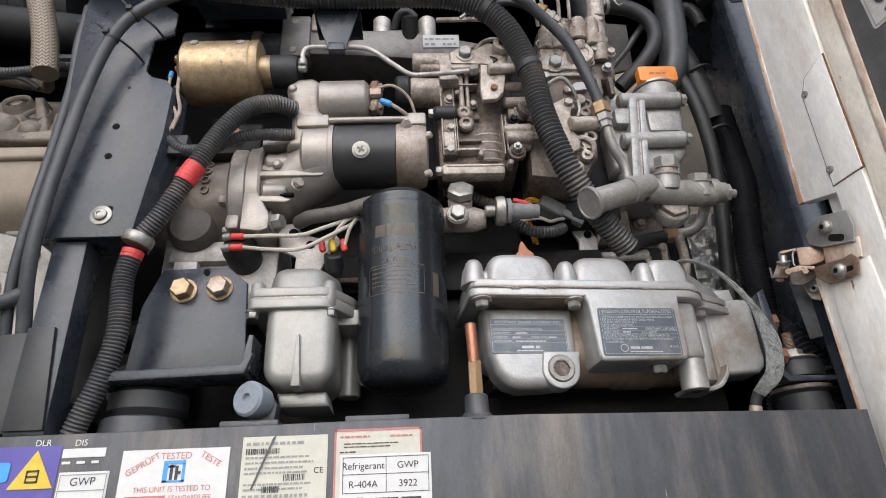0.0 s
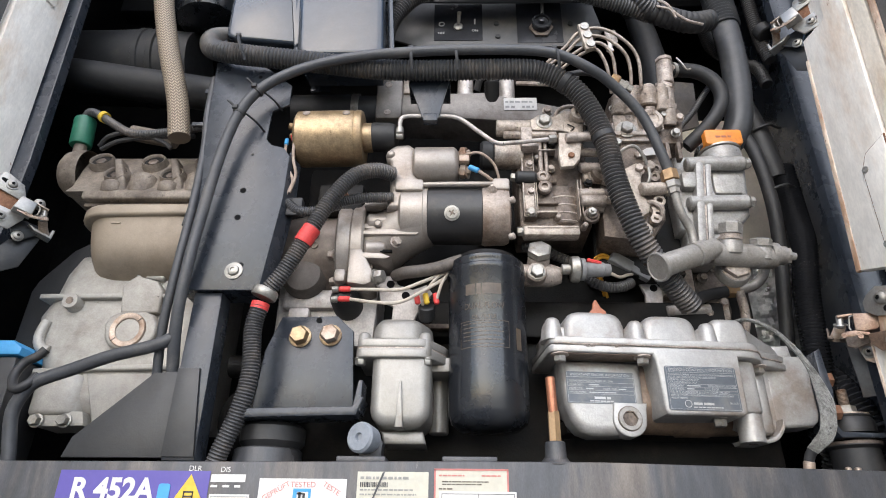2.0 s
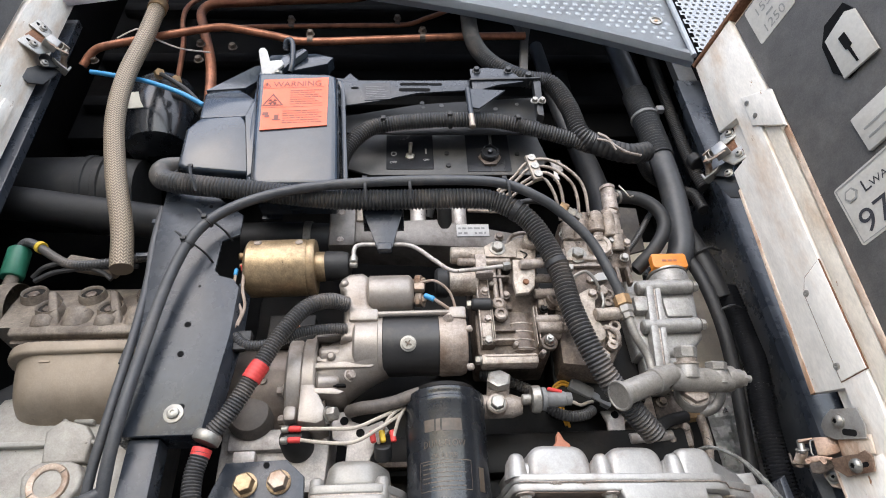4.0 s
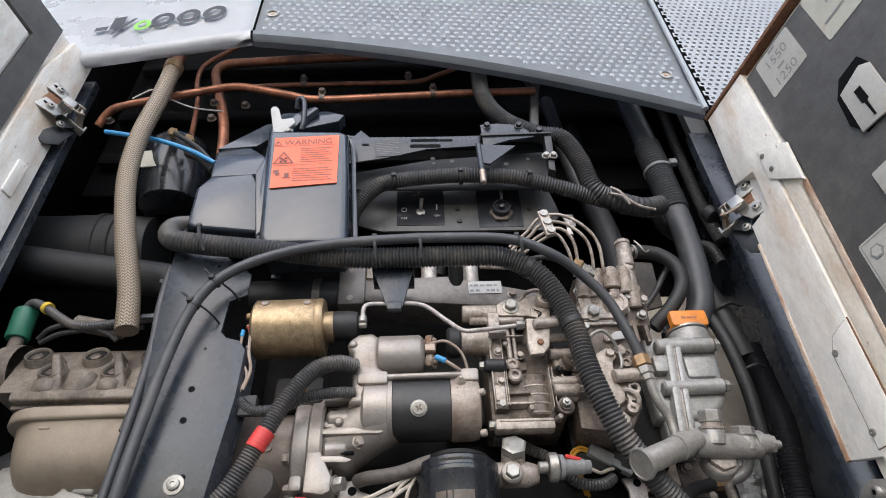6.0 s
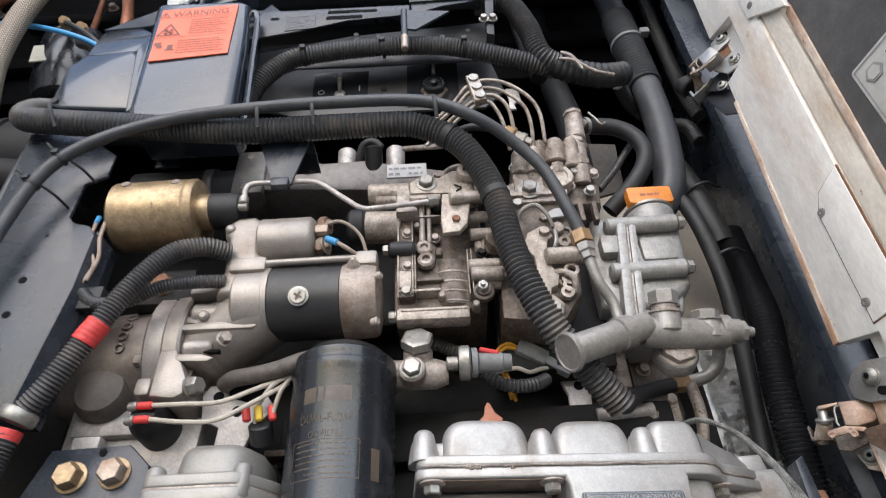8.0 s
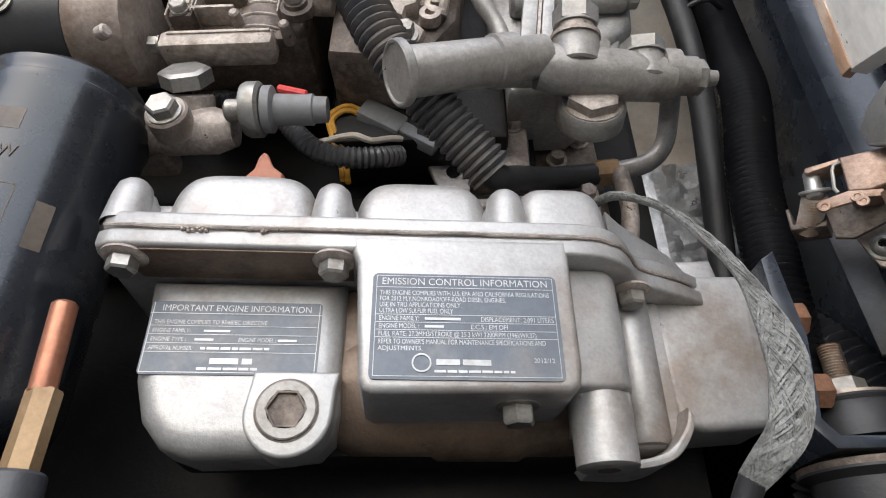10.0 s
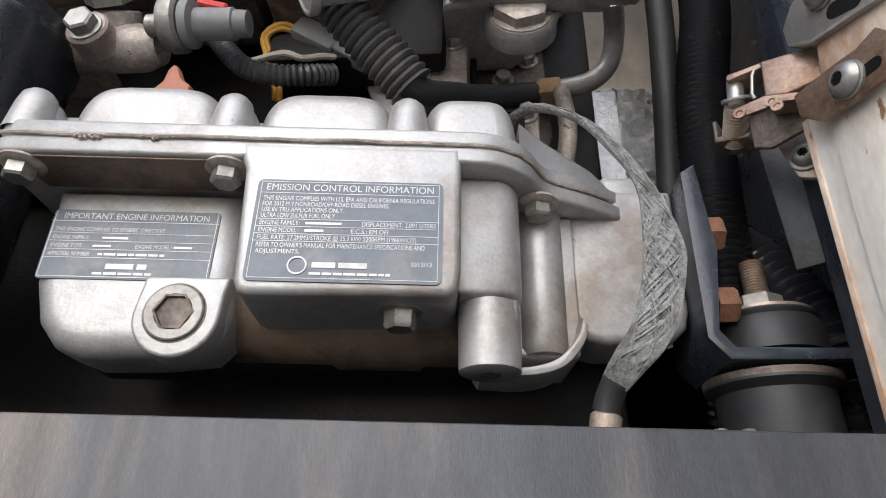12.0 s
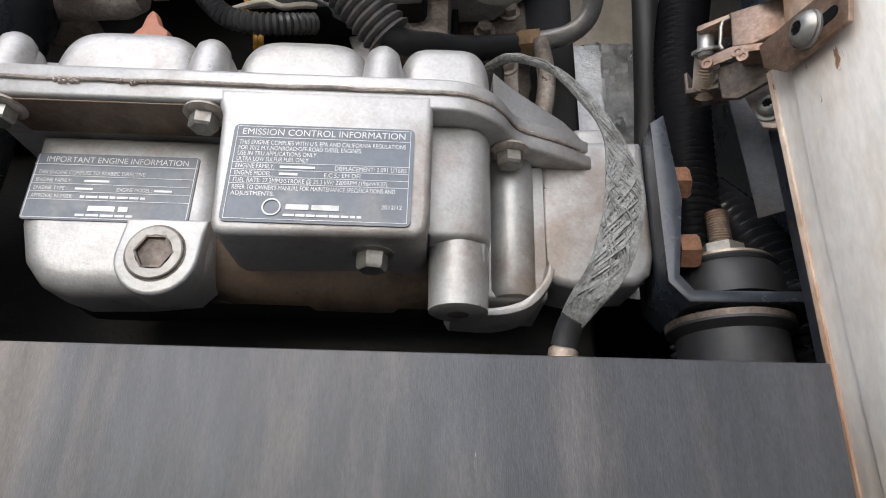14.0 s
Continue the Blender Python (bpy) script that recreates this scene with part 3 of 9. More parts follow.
bars([(-0.042, 0.042, 0.0535, 0.0006), (-0.042, 0.042, 0.0375, 0.0006), (-0.042, 0.042, 0.0205, 0.0006), (-0.042, -0.0414, 0.0205, 0.033), (0.0414, 0.042, 0.0205, 0.033), (0.0, 0.0006, 0.0205, 0.033)],
     on_front(-0.030, RY - 0.0018, 1.640), INK, s)
bars([(-0.028, -0.022, 0.010, 0.007)], on_front(-0.030, RY - 0.0018, 1.640), CYAN, s)
bars([(-0.018, 0.012, 0.010, 0.006), (0.015, 0.034, 0.010, 0.006)], on_front(-0.030, RY - 0.0018, 1.640), INK, s)

# ---- upper front: grille panels ----


def edge(x):
    k = x + 0.41
    return V(x, 0.602 + 0.055 * k, 2.909 - 0.0435 * k - 0.18 * k * k)


TOP = 3.60
grille = thing("grille_panel", (0.06, 0.60, 2.8), "silver-grey plastic front panel with rows of small dimples", "panel", kind="structure")
bm = B()
prof = [(0.0, 0.020), (-0.004, 0.004), (-0.001, -0.001), (0.006, -0.008), (0.019, -0.008), (0.024, -0.003), (0.030, -0.001)]
grid(bm, lambda u, v: edge(-0.403 + 0.935 * u) + V(0, prof[min(6, round(v * 6))][1], prof[min(6, round(v * 6))][0]), 40, 6)
x0, x1 = -0.403, 0.532
grid(bm, lambda u, v: V(edge(x0 + (x1 - x0) * u).x, edge(x0 + (x1 - x0) * u).y - 0.001, edge(x0 + (x1 - x0) * u).z + 0.03 + (TOP - 0.03 - edge(x0 + (x1 - x0) * u).z) * v), 40, 8)
bmesh.ops.solidify(bm, geom=bm.faces[:], thickness=0.003)
part("sheet", bm, GRILLE, grille)
bm = B()
pitch = 0.0205
row = 0
z = 2.74
while z < 3.3:
    k = 0
    x = -0.385 + (0.5 * pitch if row % 2 else 0)
    while x < 0.515:
        e = edge(x)
        if z > e.z + 0.042:
            c = V(x, e.y - 0.001, z)
            lathe(bm, c + V(0, 0.001, 0), (0, -1, 0), [(0, 0.0070), (0.0014, 0.0056), (0.0021, 0.0030)], 9)
        x += pitch
    z += pitch * 0.86
    row += 1
tagged(part("dimples", bm, GRILLE, grille), kind="stuff")
for x, z in ((0.484, 2.835), (-0.375, 3.01)):
    bm = B()
    y = edge(x).y - 0.001
    lathe(bm, (x, y, z), (0, -1, 0), [(0, 0.014), (0.003, 0.013), (0.0035, 0.010), (0.001, 0.009), (0.001, 0.0)], 24, False)
    f = part("fastener", bm, ZINC, grille, "recessed quarter-turn fastener")
    bm = B()
    cyl(bm, (x, y - 0.001, z), (x, y - 0.0022, z), 0.004, seg=12, bev=0.0005)
    part("slot", bm, BRASS, f)

# perforated panel with real holes
perf = thing("perforated_panel", (0.66, 0.66, 2.7), "grey perforated sheet beside the front panel", "panel", kind="structure")
bm = B()
cell = 0.0165
for i in range(24):
    for j in range(54):
        cx, cz = 0.549 + (i + 0.5) * cell, 2.70 + (j + 0.5) * cell
        if j % 2:
            cx += cell / 2
        y = 0.652 + 0.05 * (cx - 0.53)
        sq = [bm.verts.new((cx + a * cell / 2, y, cz + b * cell / 2)) for a, b in ((-1, -1), (0, -1), (1, -1), (1, 0), (1, 1), (0, 1), (-1, 1), (-1, 0))]
        ho = [bm.verts.new((cx + 0.0046 * math.cos(radians(a)), y, cz + 0.0046 * math.sin(radians(a)))) for a in (225, 270, 315, 0, 45, 90, 135, 180)]
        for q in range(8):
            bm.faces.new((sq[q], sq[(q + 1) % 8], ho[(q + 1) % 8], ho[q]))
part("sheet", bm, PERF, perf)
bm = B()
tube(bm, [(0.531, 0.646, 2.71), (0.5315, 0.646, 3.1), (0.532, 0.646, TOP)], 0.006, 8)
part("seam", bm, GRILLE, perf)
bm = B()
box(bm, 0.53, 1.30, 0.72, 0.74, 2.68, TOP + 0.4, 0)
part("backing", bm, GREYPLASTIC, perf)

panel = thing("front_panel", (-0.6, 0.63, 2.9), "glossy white front panel with dark and green print", "panel", kind="structure")
bm = B()


def pan(u, v):
    x = -1.20 + 0.795 * u
    y = 0.714 - 0.117 * u
    pr = ((0.0, 0.02), (-0.006, 0.004), (-0.004, -0.004), (0.006, -0.010), (0.018, -0.008), (0.022, -0.003))
    k = min(len(pr), round(v * 6))
    z = 2.905
    return V(x, y + pr[k][1], z + pr[k][0]) if k < 6 else V(x, y - 0.003, TOP)


grid(bm, pan, 20, 6)
bmesh.ops.solidify(bm, geom=bm.faces[:], thickness=0.004)
part("sheet", bm, CLEANWHITE, panel, sharp=60)
mm = Matrix.Translation((-0.80, 0.6445, 2.905)) @ pose(0, 0, 0, 0, 0, -8.3) @ pose(0, 0, 0, 90)
bars([(0.02, 0.05, 0.10, 0.016), (0.055, 0.085, 0.10, 0.05)], mm, INK, panel)
bm = B()
for x0, dx in ((0.060, 0.0), (0.155, 0.0), (0.215, 0.0), (0.275, 0.0)):
    if x0 < 0.1:
        q = [(x0, 0.075), (x0 + 0.012, 0.075), (x0 + 0.055, 0.135), (x0 + 0.043, 0.135)]
        bm.faces.new([bm.verts.new(mm @ V(x, y, 0)) for x, y in q])
    else:
        lathe(bm, mm @ V(x0 + 0.024, 0.112, -0.0004), mm.to_3x3() @ V(0, 0, 1), [(0, 0.027), (0.0008, 0.027), (0.0008, 0.015), (0, 0.015)], 28, False)
part("print_shapes", bm, INK, panel, "dark printed shapes")
bm = B()
lathe(bm, mm @ V(0.134, 0.100, -0.0004), mm.to_3x3() @ V(0, 0, 1), [(0, 0.020), (0.0008, 0.020), (0.0008, 0.011), (0, 0.011)], 28, False)
part("green_shape", bm, GREENINK, panel, "green printed ring")

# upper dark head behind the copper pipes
ev = thing("evaporator_panel", (-0.1, 0.88, 2.7), "panel with pressed beads behind the copper pipes, shade in its near-black colour", "panel")
# sheet and beads are near-black to hold the shade behind the pipes
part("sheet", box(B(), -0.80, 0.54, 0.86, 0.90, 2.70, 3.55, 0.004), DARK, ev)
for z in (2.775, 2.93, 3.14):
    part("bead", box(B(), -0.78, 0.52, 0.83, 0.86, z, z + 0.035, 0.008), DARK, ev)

# ---- doors, opened outwards ----


def door_frame(p, d):
    """Local x along the open door, y outwards through its inner face, z up."""
    d = Vector(d).normalized()
    n = V(-d.y, d.x, 0)
    return Matrix(((d.x, n.x, 0, p[0]), (d.y, n.y, 0, p[1]), (0, 0, 1, 0), (0, 0, 0, 1)))


DR = door_frame((0.508, 0.66), (0.2212, -0.9752))
door = thing("door_1", (0.52, 0.62, 1.6), "open white steel access door with rust along its edge and dark lining", "door", kind="structure")


def inner(bm, m, pts, y0, y1, bev=0.0):
    k = bmesh.new()
    prism(k, pts, y0, y1, bev)
    bmesh.ops.transform(k, matrix=m, verts=k.verts[:])
    tmp = bpy.data.meshes.new("tmp")
    k.to_mesh(tmp)
    k.free()
    bm.from_mesh(tmp)
    bpy.data.meshes.remove(tmp)
    return bm


part("leaf", inner(B(), DR, [(-0.005, 1.55), (0.78, 1.55), (0.78, 2.655), (0.03, 2.655)], 0.012, 0.045, 0.004), WHITE, door)
# the folded edge: two steps and a return
part("edge_fold", inner(B(), DR, [(-0.0350, 1.55), (0.052, 1.55), (0.098, 2.44), (0.132, 2.455), (0.135, 2.655), (0.028, 2.655), (0.0165, 2.482), (0.062, 2.470), (0.058, 2.392), (0.0105, 2.388), (0.008, 2.35), (-0.0150, 1.990), (0.034, 1.976), (0.030, 1.898), (-0.0290, 1.8925)], -0.002, 0.012, 0.002), WHITE, door)
part("edge_fold", inner(B(), DR, [(0.054, 1.55), (0.082, 1.55), (0.124, 2.38), (0.136, 2.44), (0.099, 2.43)], 0.002, 0.014, 0.003), RUSTWHITE, door)
part("corner_plate", inner(B(), DR, [(0.086, 2.425), (0.138, 2.372), (0.144, 2.452), (0.090, 2.492)], -0.006, 0.0, 0.002), WHITE, door)
part("cover_gap", inner(B(), DR, [(0.0345, 1.984), (0.0385, 2.121), (0.051, 2.1415), (0.0855, 2.1515), (0.0795, 1.984)], -0.0030, -0.0008), RUST, door, "rust line round the cover plate")
cover = part("edge_cover", inner(B(), DR, [(0.036, 1.985), (0.040, 2.120), (0.052, 2.140), (0.084, 2.150), (0.078, 1.985)], -0.0045, -0.0005, 0.001), WHITE, door)
for u_, z_ in ((0.0445, 2.118), (0.0400, 2.005)):
    part("cover_screw", lathe(B(), DR @ V(u_, -0.0045, z_), DR.to_3x3() @ V(0, -1, 0), [(0, 0.0050), (0.0016, 0.0046), (0.0022, 0.0022), (0.0012, 0.0)], 14, False), ZINC, cover)
part("top_hem", inner(B(), DR, [(0.026, 2.6555), (0.30, 2.6555), (0.30, 2.6640), (0.026, 2.6640)], -0.006, 0.040, 0.002), RUST, door, "rust-brown top hem")
for u_, z_ in ((0.096, 2.470), (0.100, 2.435)):
    part("plate_screw", lathe(B(), DR @ V(u_, -0.006, z_), DR.to_3x3() @ V(0, -1, 0), [(0, 0.0048), (0.0014, 0.0044), (0.0018, 0.0)], 14, False), ZINC, door)
part("rusty_seam", inner(B(), DR, [(0.0815, 1.55), (0.0895, 1.55), (0.138, 2.378), (0.128, 2.372)], 0.0008, 0.0032, 0.0006), RUSTSEAM, door, "rust-eaten seam along the lining")
part("rusty_seam", inner(B(), DR, [(-0.0375, 1.55), (-0.0330, 1.55), (-0.0275, 1.8915), (-0.0312, 1.8915)], -0.0032, 0.006, 0.0012), RUSTSEAM, door, "rust-eaten folded edge")
part("rusty_seam", inner(B(), DR, [(-0.0198, 1.990), (-0.0118, 1.990), (0.011, 2.35), (0.005, 2.35)], -0.0032, 0.004, 0.0012), RUSTSEAM, door, "rust-eaten folded edge")
part("fold_step", inner(B(), DR, [(-0.0190, 1.55), (0.050, 1.55), (0.046, 1.886), (-0.0120, 1.884), (-0.0165, 1.80)], -0.0052, -0.0022, 0.0022), WHITE, door)
lining = part("lining", inner(B(), DR, [(0.086, 1.55), (0.76, 1.55), (0.76, 2.64), (0.137, 2.64), (0.137, 2.38)], 0.004, 0.0115, 0.002), DOORIN, door, "dark grey felt lining")


def door_sign(name, u0, u1, z0, z1, material, label, y=0.0030):
    t = thing(name, DR @ V((u0 + u1) / 2, y, z0), label, "sticker")
    part("sheet", inner(B(), DR, rrect(u0, u1, z0, z1, 0.005), y, y + 0.0008), material, t)
    return t


def on_door(u, z, y=0.0022):
    return DR @ pose(u, y, z, 90)


s = door_sign("speed_sticker", 0.163, 0.246, 2.545, 2.635, AGED, "worn pale speed sticker on the door lining")
letters("1550", 0.027, on_door(0.2045, 2.598), GREYINK, s, "CENTER", squeeze=0.95)
letters("1250", 0.027, on_door(0.2045, 2.553), GREYINK, s, "CENTER", squeeze=0.95)
bars([(-0.008, 0.008, 0.080, 0.006), (-0.008, 0.008, 0.036, 0.005)], on_door(0.2045, 2.545), GREYINK, s)
s = door_sign("worn_sticker", 0.285, 0.42, 2.525, 2.638, PALEYELLOW, "worn tan sticker on the door lining")
bars([(0.01, 0.05, 0.03, 0.004), (0.03, 0.09, 0.06, 0.004)], on_door(0.285, 2.525), GREYINK, s)
s = door_sign("noise_sticker", 0.148, 0.248, 2.128, 2.225, AGED, "white noise level plate on the door lining")
letters("L", 0.027, on_door(0.186, 2.190), INK, s)
letters("WA", 0.016, on_door(0.199, 2.190), INK, s)
letters("97", 0.050, on_door(0.160, 2.138), INK, s, squeeze=1.0)
letters("dB", 0.020, on_door(0.216, 2.138), INK, s)
part("emblem", inner(B(), DR, [(0.1685 + 0.011 * math.cos(radians(60 * k)), 2.201 + 0.011 * math.sin(radians(60 * k))) for k in range(6)], 0.0018, 0.0028), GREYINK, s)
part("emblem_core", inner(B(), DR, [(0.1685 + 0.008 * math.cos(radians(60 * k)), 2.201 + 0.008 * math.sin(radians(60 * k))) for k in range(6)], 0.0012, 0.0022), AGED, s)
bars([(0.003, 0.0045, 0.003, 0.09), (0.0955, 0.097, 0.003, 0.09), (0.003, 0.097, 0.003, 0.0014), (0.003, 0.097, 0.0922, 0.0014)], on_door(0.148, 2.128), GREYINK, s, "border")
s = thing("door_lock", DR @ V(0.27, 0.0, 2.34), "square lock opening with a white slotted plate", "lock")
part("recess", inner(B(), DR, [(0.236, 2.378), (0.250, 2.350), (0.300, 2.352), (0.306, 2.438), (0.300, 2.459), (0.262, 2.456), (0.243, 2.430)], 0.0005, 0.0035), DARK, s)
lp = part("lock_plate", inner(B(), DR, [(0.2465, 2.352), (0.304, 2.345), (0.309, 2.430), (0.296, 2.441), (0.252, 2.430)], -0.003, 0.0002, 0.001), AGED, s)
part("slot", inner(B(), DR, [(0.2735, 2.356), (0.2765, 2.356), (0.2775, 2.385), (0.2815, 2.386), (0.2815, 2.412), (0.2700, 2.412), (0.2700, 2.386), (0.2728, 2.385)], -0.0045, -0.0035), DARK, lp)
s = thing("door_latch_plate", DR @ V(0.25, 0.0, 2.2), "white plate with fine lines in the door lining", "plate")
part("sheet", inner(B(), DR, rrect(0.222, 0.30, 2.232, 2.292, 0.003), -0.002, 0.0025, 0.001), AGED, s)
bars([(0.01, 0.05, 0.015, 0.003), (0.01, 0.05, 0.03, 0.003)], on_door(0.222, 2.232, -0.0028), GREYINK, s)

DL = door_frame((-0.775, 0.68), (-0.2212, -0.9752)) @ Matrix.Diagonal((1, -1, 1, 1))
door2 = thing("door_2", (-0.78, 0.64, 1.6), "open white steel access door with grey lining", "door", kind="structure")
part("leaf", inner(B(), DL, [(-0.02, 1.55), (0.78, 1.55), (0.78, 2.93), (0.0, 2.93)], 0.012, 0.045, 0.004), WHITE, door2)
part("edge_fold", inner(B(), DL, [(-0.035, 1.55), (0.052, 1.55), (0.082, 2.8), (0.06, 2.925), (-0.002, 2.925)], -0.002, 0.012, 0.003), WHITE, door2)
part("lining", inner(B(), DL, [(0.062, 1.55), (0.13, 1.55), (0.135, 2.84), (0.60, 2.86), (0.60, 2.925), (0.09, 2.925)], 0.003, 0.0115, 0.002), DOORIN, door2, "dark grey felt lining")
part("inner_panel", inner(B(), DL, [(0.14, 1.55), (0.75, 1.55), (0.75, 2.85), (0.143, 2.83)], 0.002, 0.0115, 0.003), WHITE, door2)
part("hinge_plate", inner(B(), DL, rrect(0.012, 0.034, 2.50, 2.58, 0.004), -0.006, -0.002, 0.001), WHITE, door2)


def latch(at, block, label, side=1, height=1.0):
    """Draw latch in a rusty pocket of the door's edge: two slotted plates, and between them a catch block on a pin and spring."""
    m = pose(*at) @ pose(0, 0, 0, 0, 0, -46 * side) @ Matrix.Diagonal((0.74 * side, 1, height, 1))
    t = thing("draw_latch", at, label, "latch", "door latches")

    def put(name, bm, material, parent=t, lab=""):
        bmesh.ops.transform(bm, matrix=m, verts=bm.verts[:])
        return part(name, bm, material, parent, lab)

    put("pocket", prism(B(), [(-0.050, 0.047), (-0.010, 0.054), (0.016, 0.058), (0.027, 0.020), (-0.030, 0.010)], -0.0035, -0.0010, 0.0008), RUST, t, "rust-brown pocket")
    put("catch", prism(B(), [(-0.0500, 0.038), (-0.0240, 0.0440), (-0.0200, 0.042), (-0.0125, 0.0180), (-0.0140, 0.0155), (-0.0460, 0.0095)], -0.026, -0.007, 0.0022, 3), block)
    put("cheek", prism(B(), [(-0.0740, 0.014), (-0.0460, 0.0095), (-0.0200, 0.0135), (-0.0200, 0.0105), (-0.0440, 0.0040), (-0.0700, 0.0075), (-0.0760, 0.0105)], -0.0255, -0.0240, 0.0004), RUSTY)
    put("cheek", prism(B(), [(-0.0720, 0.0330), (-0.0500, 0.0385), (-0.0500, 0.0355), (-0.0710, 0.0300)], -0.0255, -0.0080, 0.0004), RUSTY)
    put("bail", tube(B(), [(-0.0500, -0.024, 0.033), (-0.0560, -0.024, 0.031), (-0.0565, -0.024, 0.022), (-0.0540, -0.024, 0.013), (-0.0480, -0.024, 0.012)], 0.0015, 8), ZINC)
    for x, z in ((-0.070, 0.0105), (-0.046, 0.0075), (-0.036, 0.0085)):
        put("rivet", lathe(B(), (x, -0.0256, z), F, [(0, 0.0036), (0.0012, 0.0032), (0.0014, 0.0016), (0.0006, 0.0)], 14, False), RUSTY)
    put("pin", cyl(B(), (-0.0670, -0.016, 0.033), (-0.0680, -0.016, 0.008), 0.0060, seg=18), ZINC)
    put("collar", cyl(B(), (-0.0675, -0.016, 0.020), (-0.0677, -0.014, 0.013), 0.0100, seg=20), ZINC)
    put("spring", tube(B(), [(-0.0690, -0.014, 0.012), (-0.0750, -0.004, 0.004), (-0.0840, 0.008, -0.004)], 0.0084, 14, 0.0022, 0.28), RUSTY)
    put("foot", prism(B(), [(-0.0980, 0.006), (-0.0950, -0.014), (-0.0620, -0.006), (-0.0500, 0.004), (-0.0640, 0.000), (-0.0900, -0.008), (-0.0930, 0.006)], -0.002, 0.016, 0.0006), ZINC)
    put("backing", prism(B(), [(-0.072, 0.010), (-0.026, 0.014), (-0.024, -0.010), (-0.036, -0.032), (-0.052, -0.026), (-0.078, -0.004)], 0.006, 0.009, 0.001), BLACKMATT)
    for pts, x, z, pm in (([(-0.040, 0.014), (-0.038, 0.006), (-0.019, -0.0215), (0.033, -0.016), (0.0345, -0.010), (0.020, 0.024)], 0.0, 0.0, block),
                          ([(-0.032, 0.050), (-0.022, 0.078), (0.012, 0.095), (0.018, 0.093), (0.029, 0.058), (-0.026, 0.044)], -0.002, 0.071, ZINC)):
        p = put("plate", prism(B(), pts, -0.0075, -0.0048, 0.0008), pm, t, "slotted plate")
        put("slot", prism(B(), [(x - 0.004, z - 0.005), (x + 0.004, z - 0.0055), (x + 0.0195, z + 0.004), (x + 0.0200, z + 0.0085), (x + 0.016, z + 0.0095), (x - 0.002, z + 0.005)], -0.0079, -0.0073), DARK, p)
        scw = put("screw", lathe(B(), (x, -0.0075, z), F, [(0, 0.0115), (0.0018, 0.0115), (0.002, 0.0088), (0.0050, 0.0076), (0.0062, 0.0048), (0.0062, 0.0)], 22, False), ZINC, p)
        put("recess", lathe(B(), (x, -0.0137, z), F, [(0, 0.0032), (0.0003, 0.0032)], 6), DARK, scw)
    for x, z in ((-0.058, 0.056), (-0.040, -0.024)):
        w = put("washer", lathe(B(), (x, 0.0048, z), F, [(0, 0.0110), (0.0015, 0.0110), (0.002, 0.0100)], 20), ZINC)
        sc_ = put("screw", lathe(B(), (x, 0.0028, z), F, [(0, 0.0078), (0.003, 0.0078), (0.0042, 0.005), (0.0042, 0.0)], 16, False), ZINC, w)
        put("recess", lathe(B(), (x, -0.0015, z), F, [(0, 0.0030), (0.0003, 0.0030)], 6), DARK, sc_)
    put("post_plate", prism(B(), [(-0.085, 0.004), (-0.060, -0.012), (-0.030, -0.030), (0.004, -0.085), (-0.030, -0.100), (-0.060, -0.080)], 0.014, 0.017, 0.001), BLACKMATT)
    return t


def pill(a, b, r):
    """Outline of a slot from a to b."""
    t = math.atan2(b[1] - a[1], b[0] - a[0])
    return [(c[0] + r * math.cos(t + radians(g)), c[1] + r * math.sin(t + radians(g))) for c, gs in ((a, range(90, 271, 30)), (b, range(-90, 91, 30))) for g in gs]


def pan_screw(m, c, r, parent, washer=0.0):
    """Round-headed screw with a star recess, over a washer where it has one."""
    m = m @ pose(c[0], c[1], c[2])

    def put(name, bm, material, to, lab=""):
        bmesh.ops.transform(bm, matrix=m, verts=bm.verts[:])
        return part(name, bm, material, to, lab)

    if washer:
        put("washer", lathe(B(), (0, 0, 0), F, [(0, washer), (0.0014, washer), (0.0018, washer * 0.93)], 24), ZINC, parent)
    sc = put("screw", lathe(B(), (0, -0.0018, 0), F, [(0, r * 0.95), (0.0012, r), (0.0034, r * 0.86), (0.0050, r * 0.58), (0.0053, r * 0.40), (0.0032, r * 0.36), (0.0032, 0.0)], 24, False), ZINC, parent)
    for a in range(3):
        put("recess", box(B(), -r * 0.36, r * 0.36, -0.0003, 0.0003, -r * 0.10, r * 0.10, 0, pose(0, -0.0068, 0, 0, 20 + 60 * a, 0)), DARK, sc)


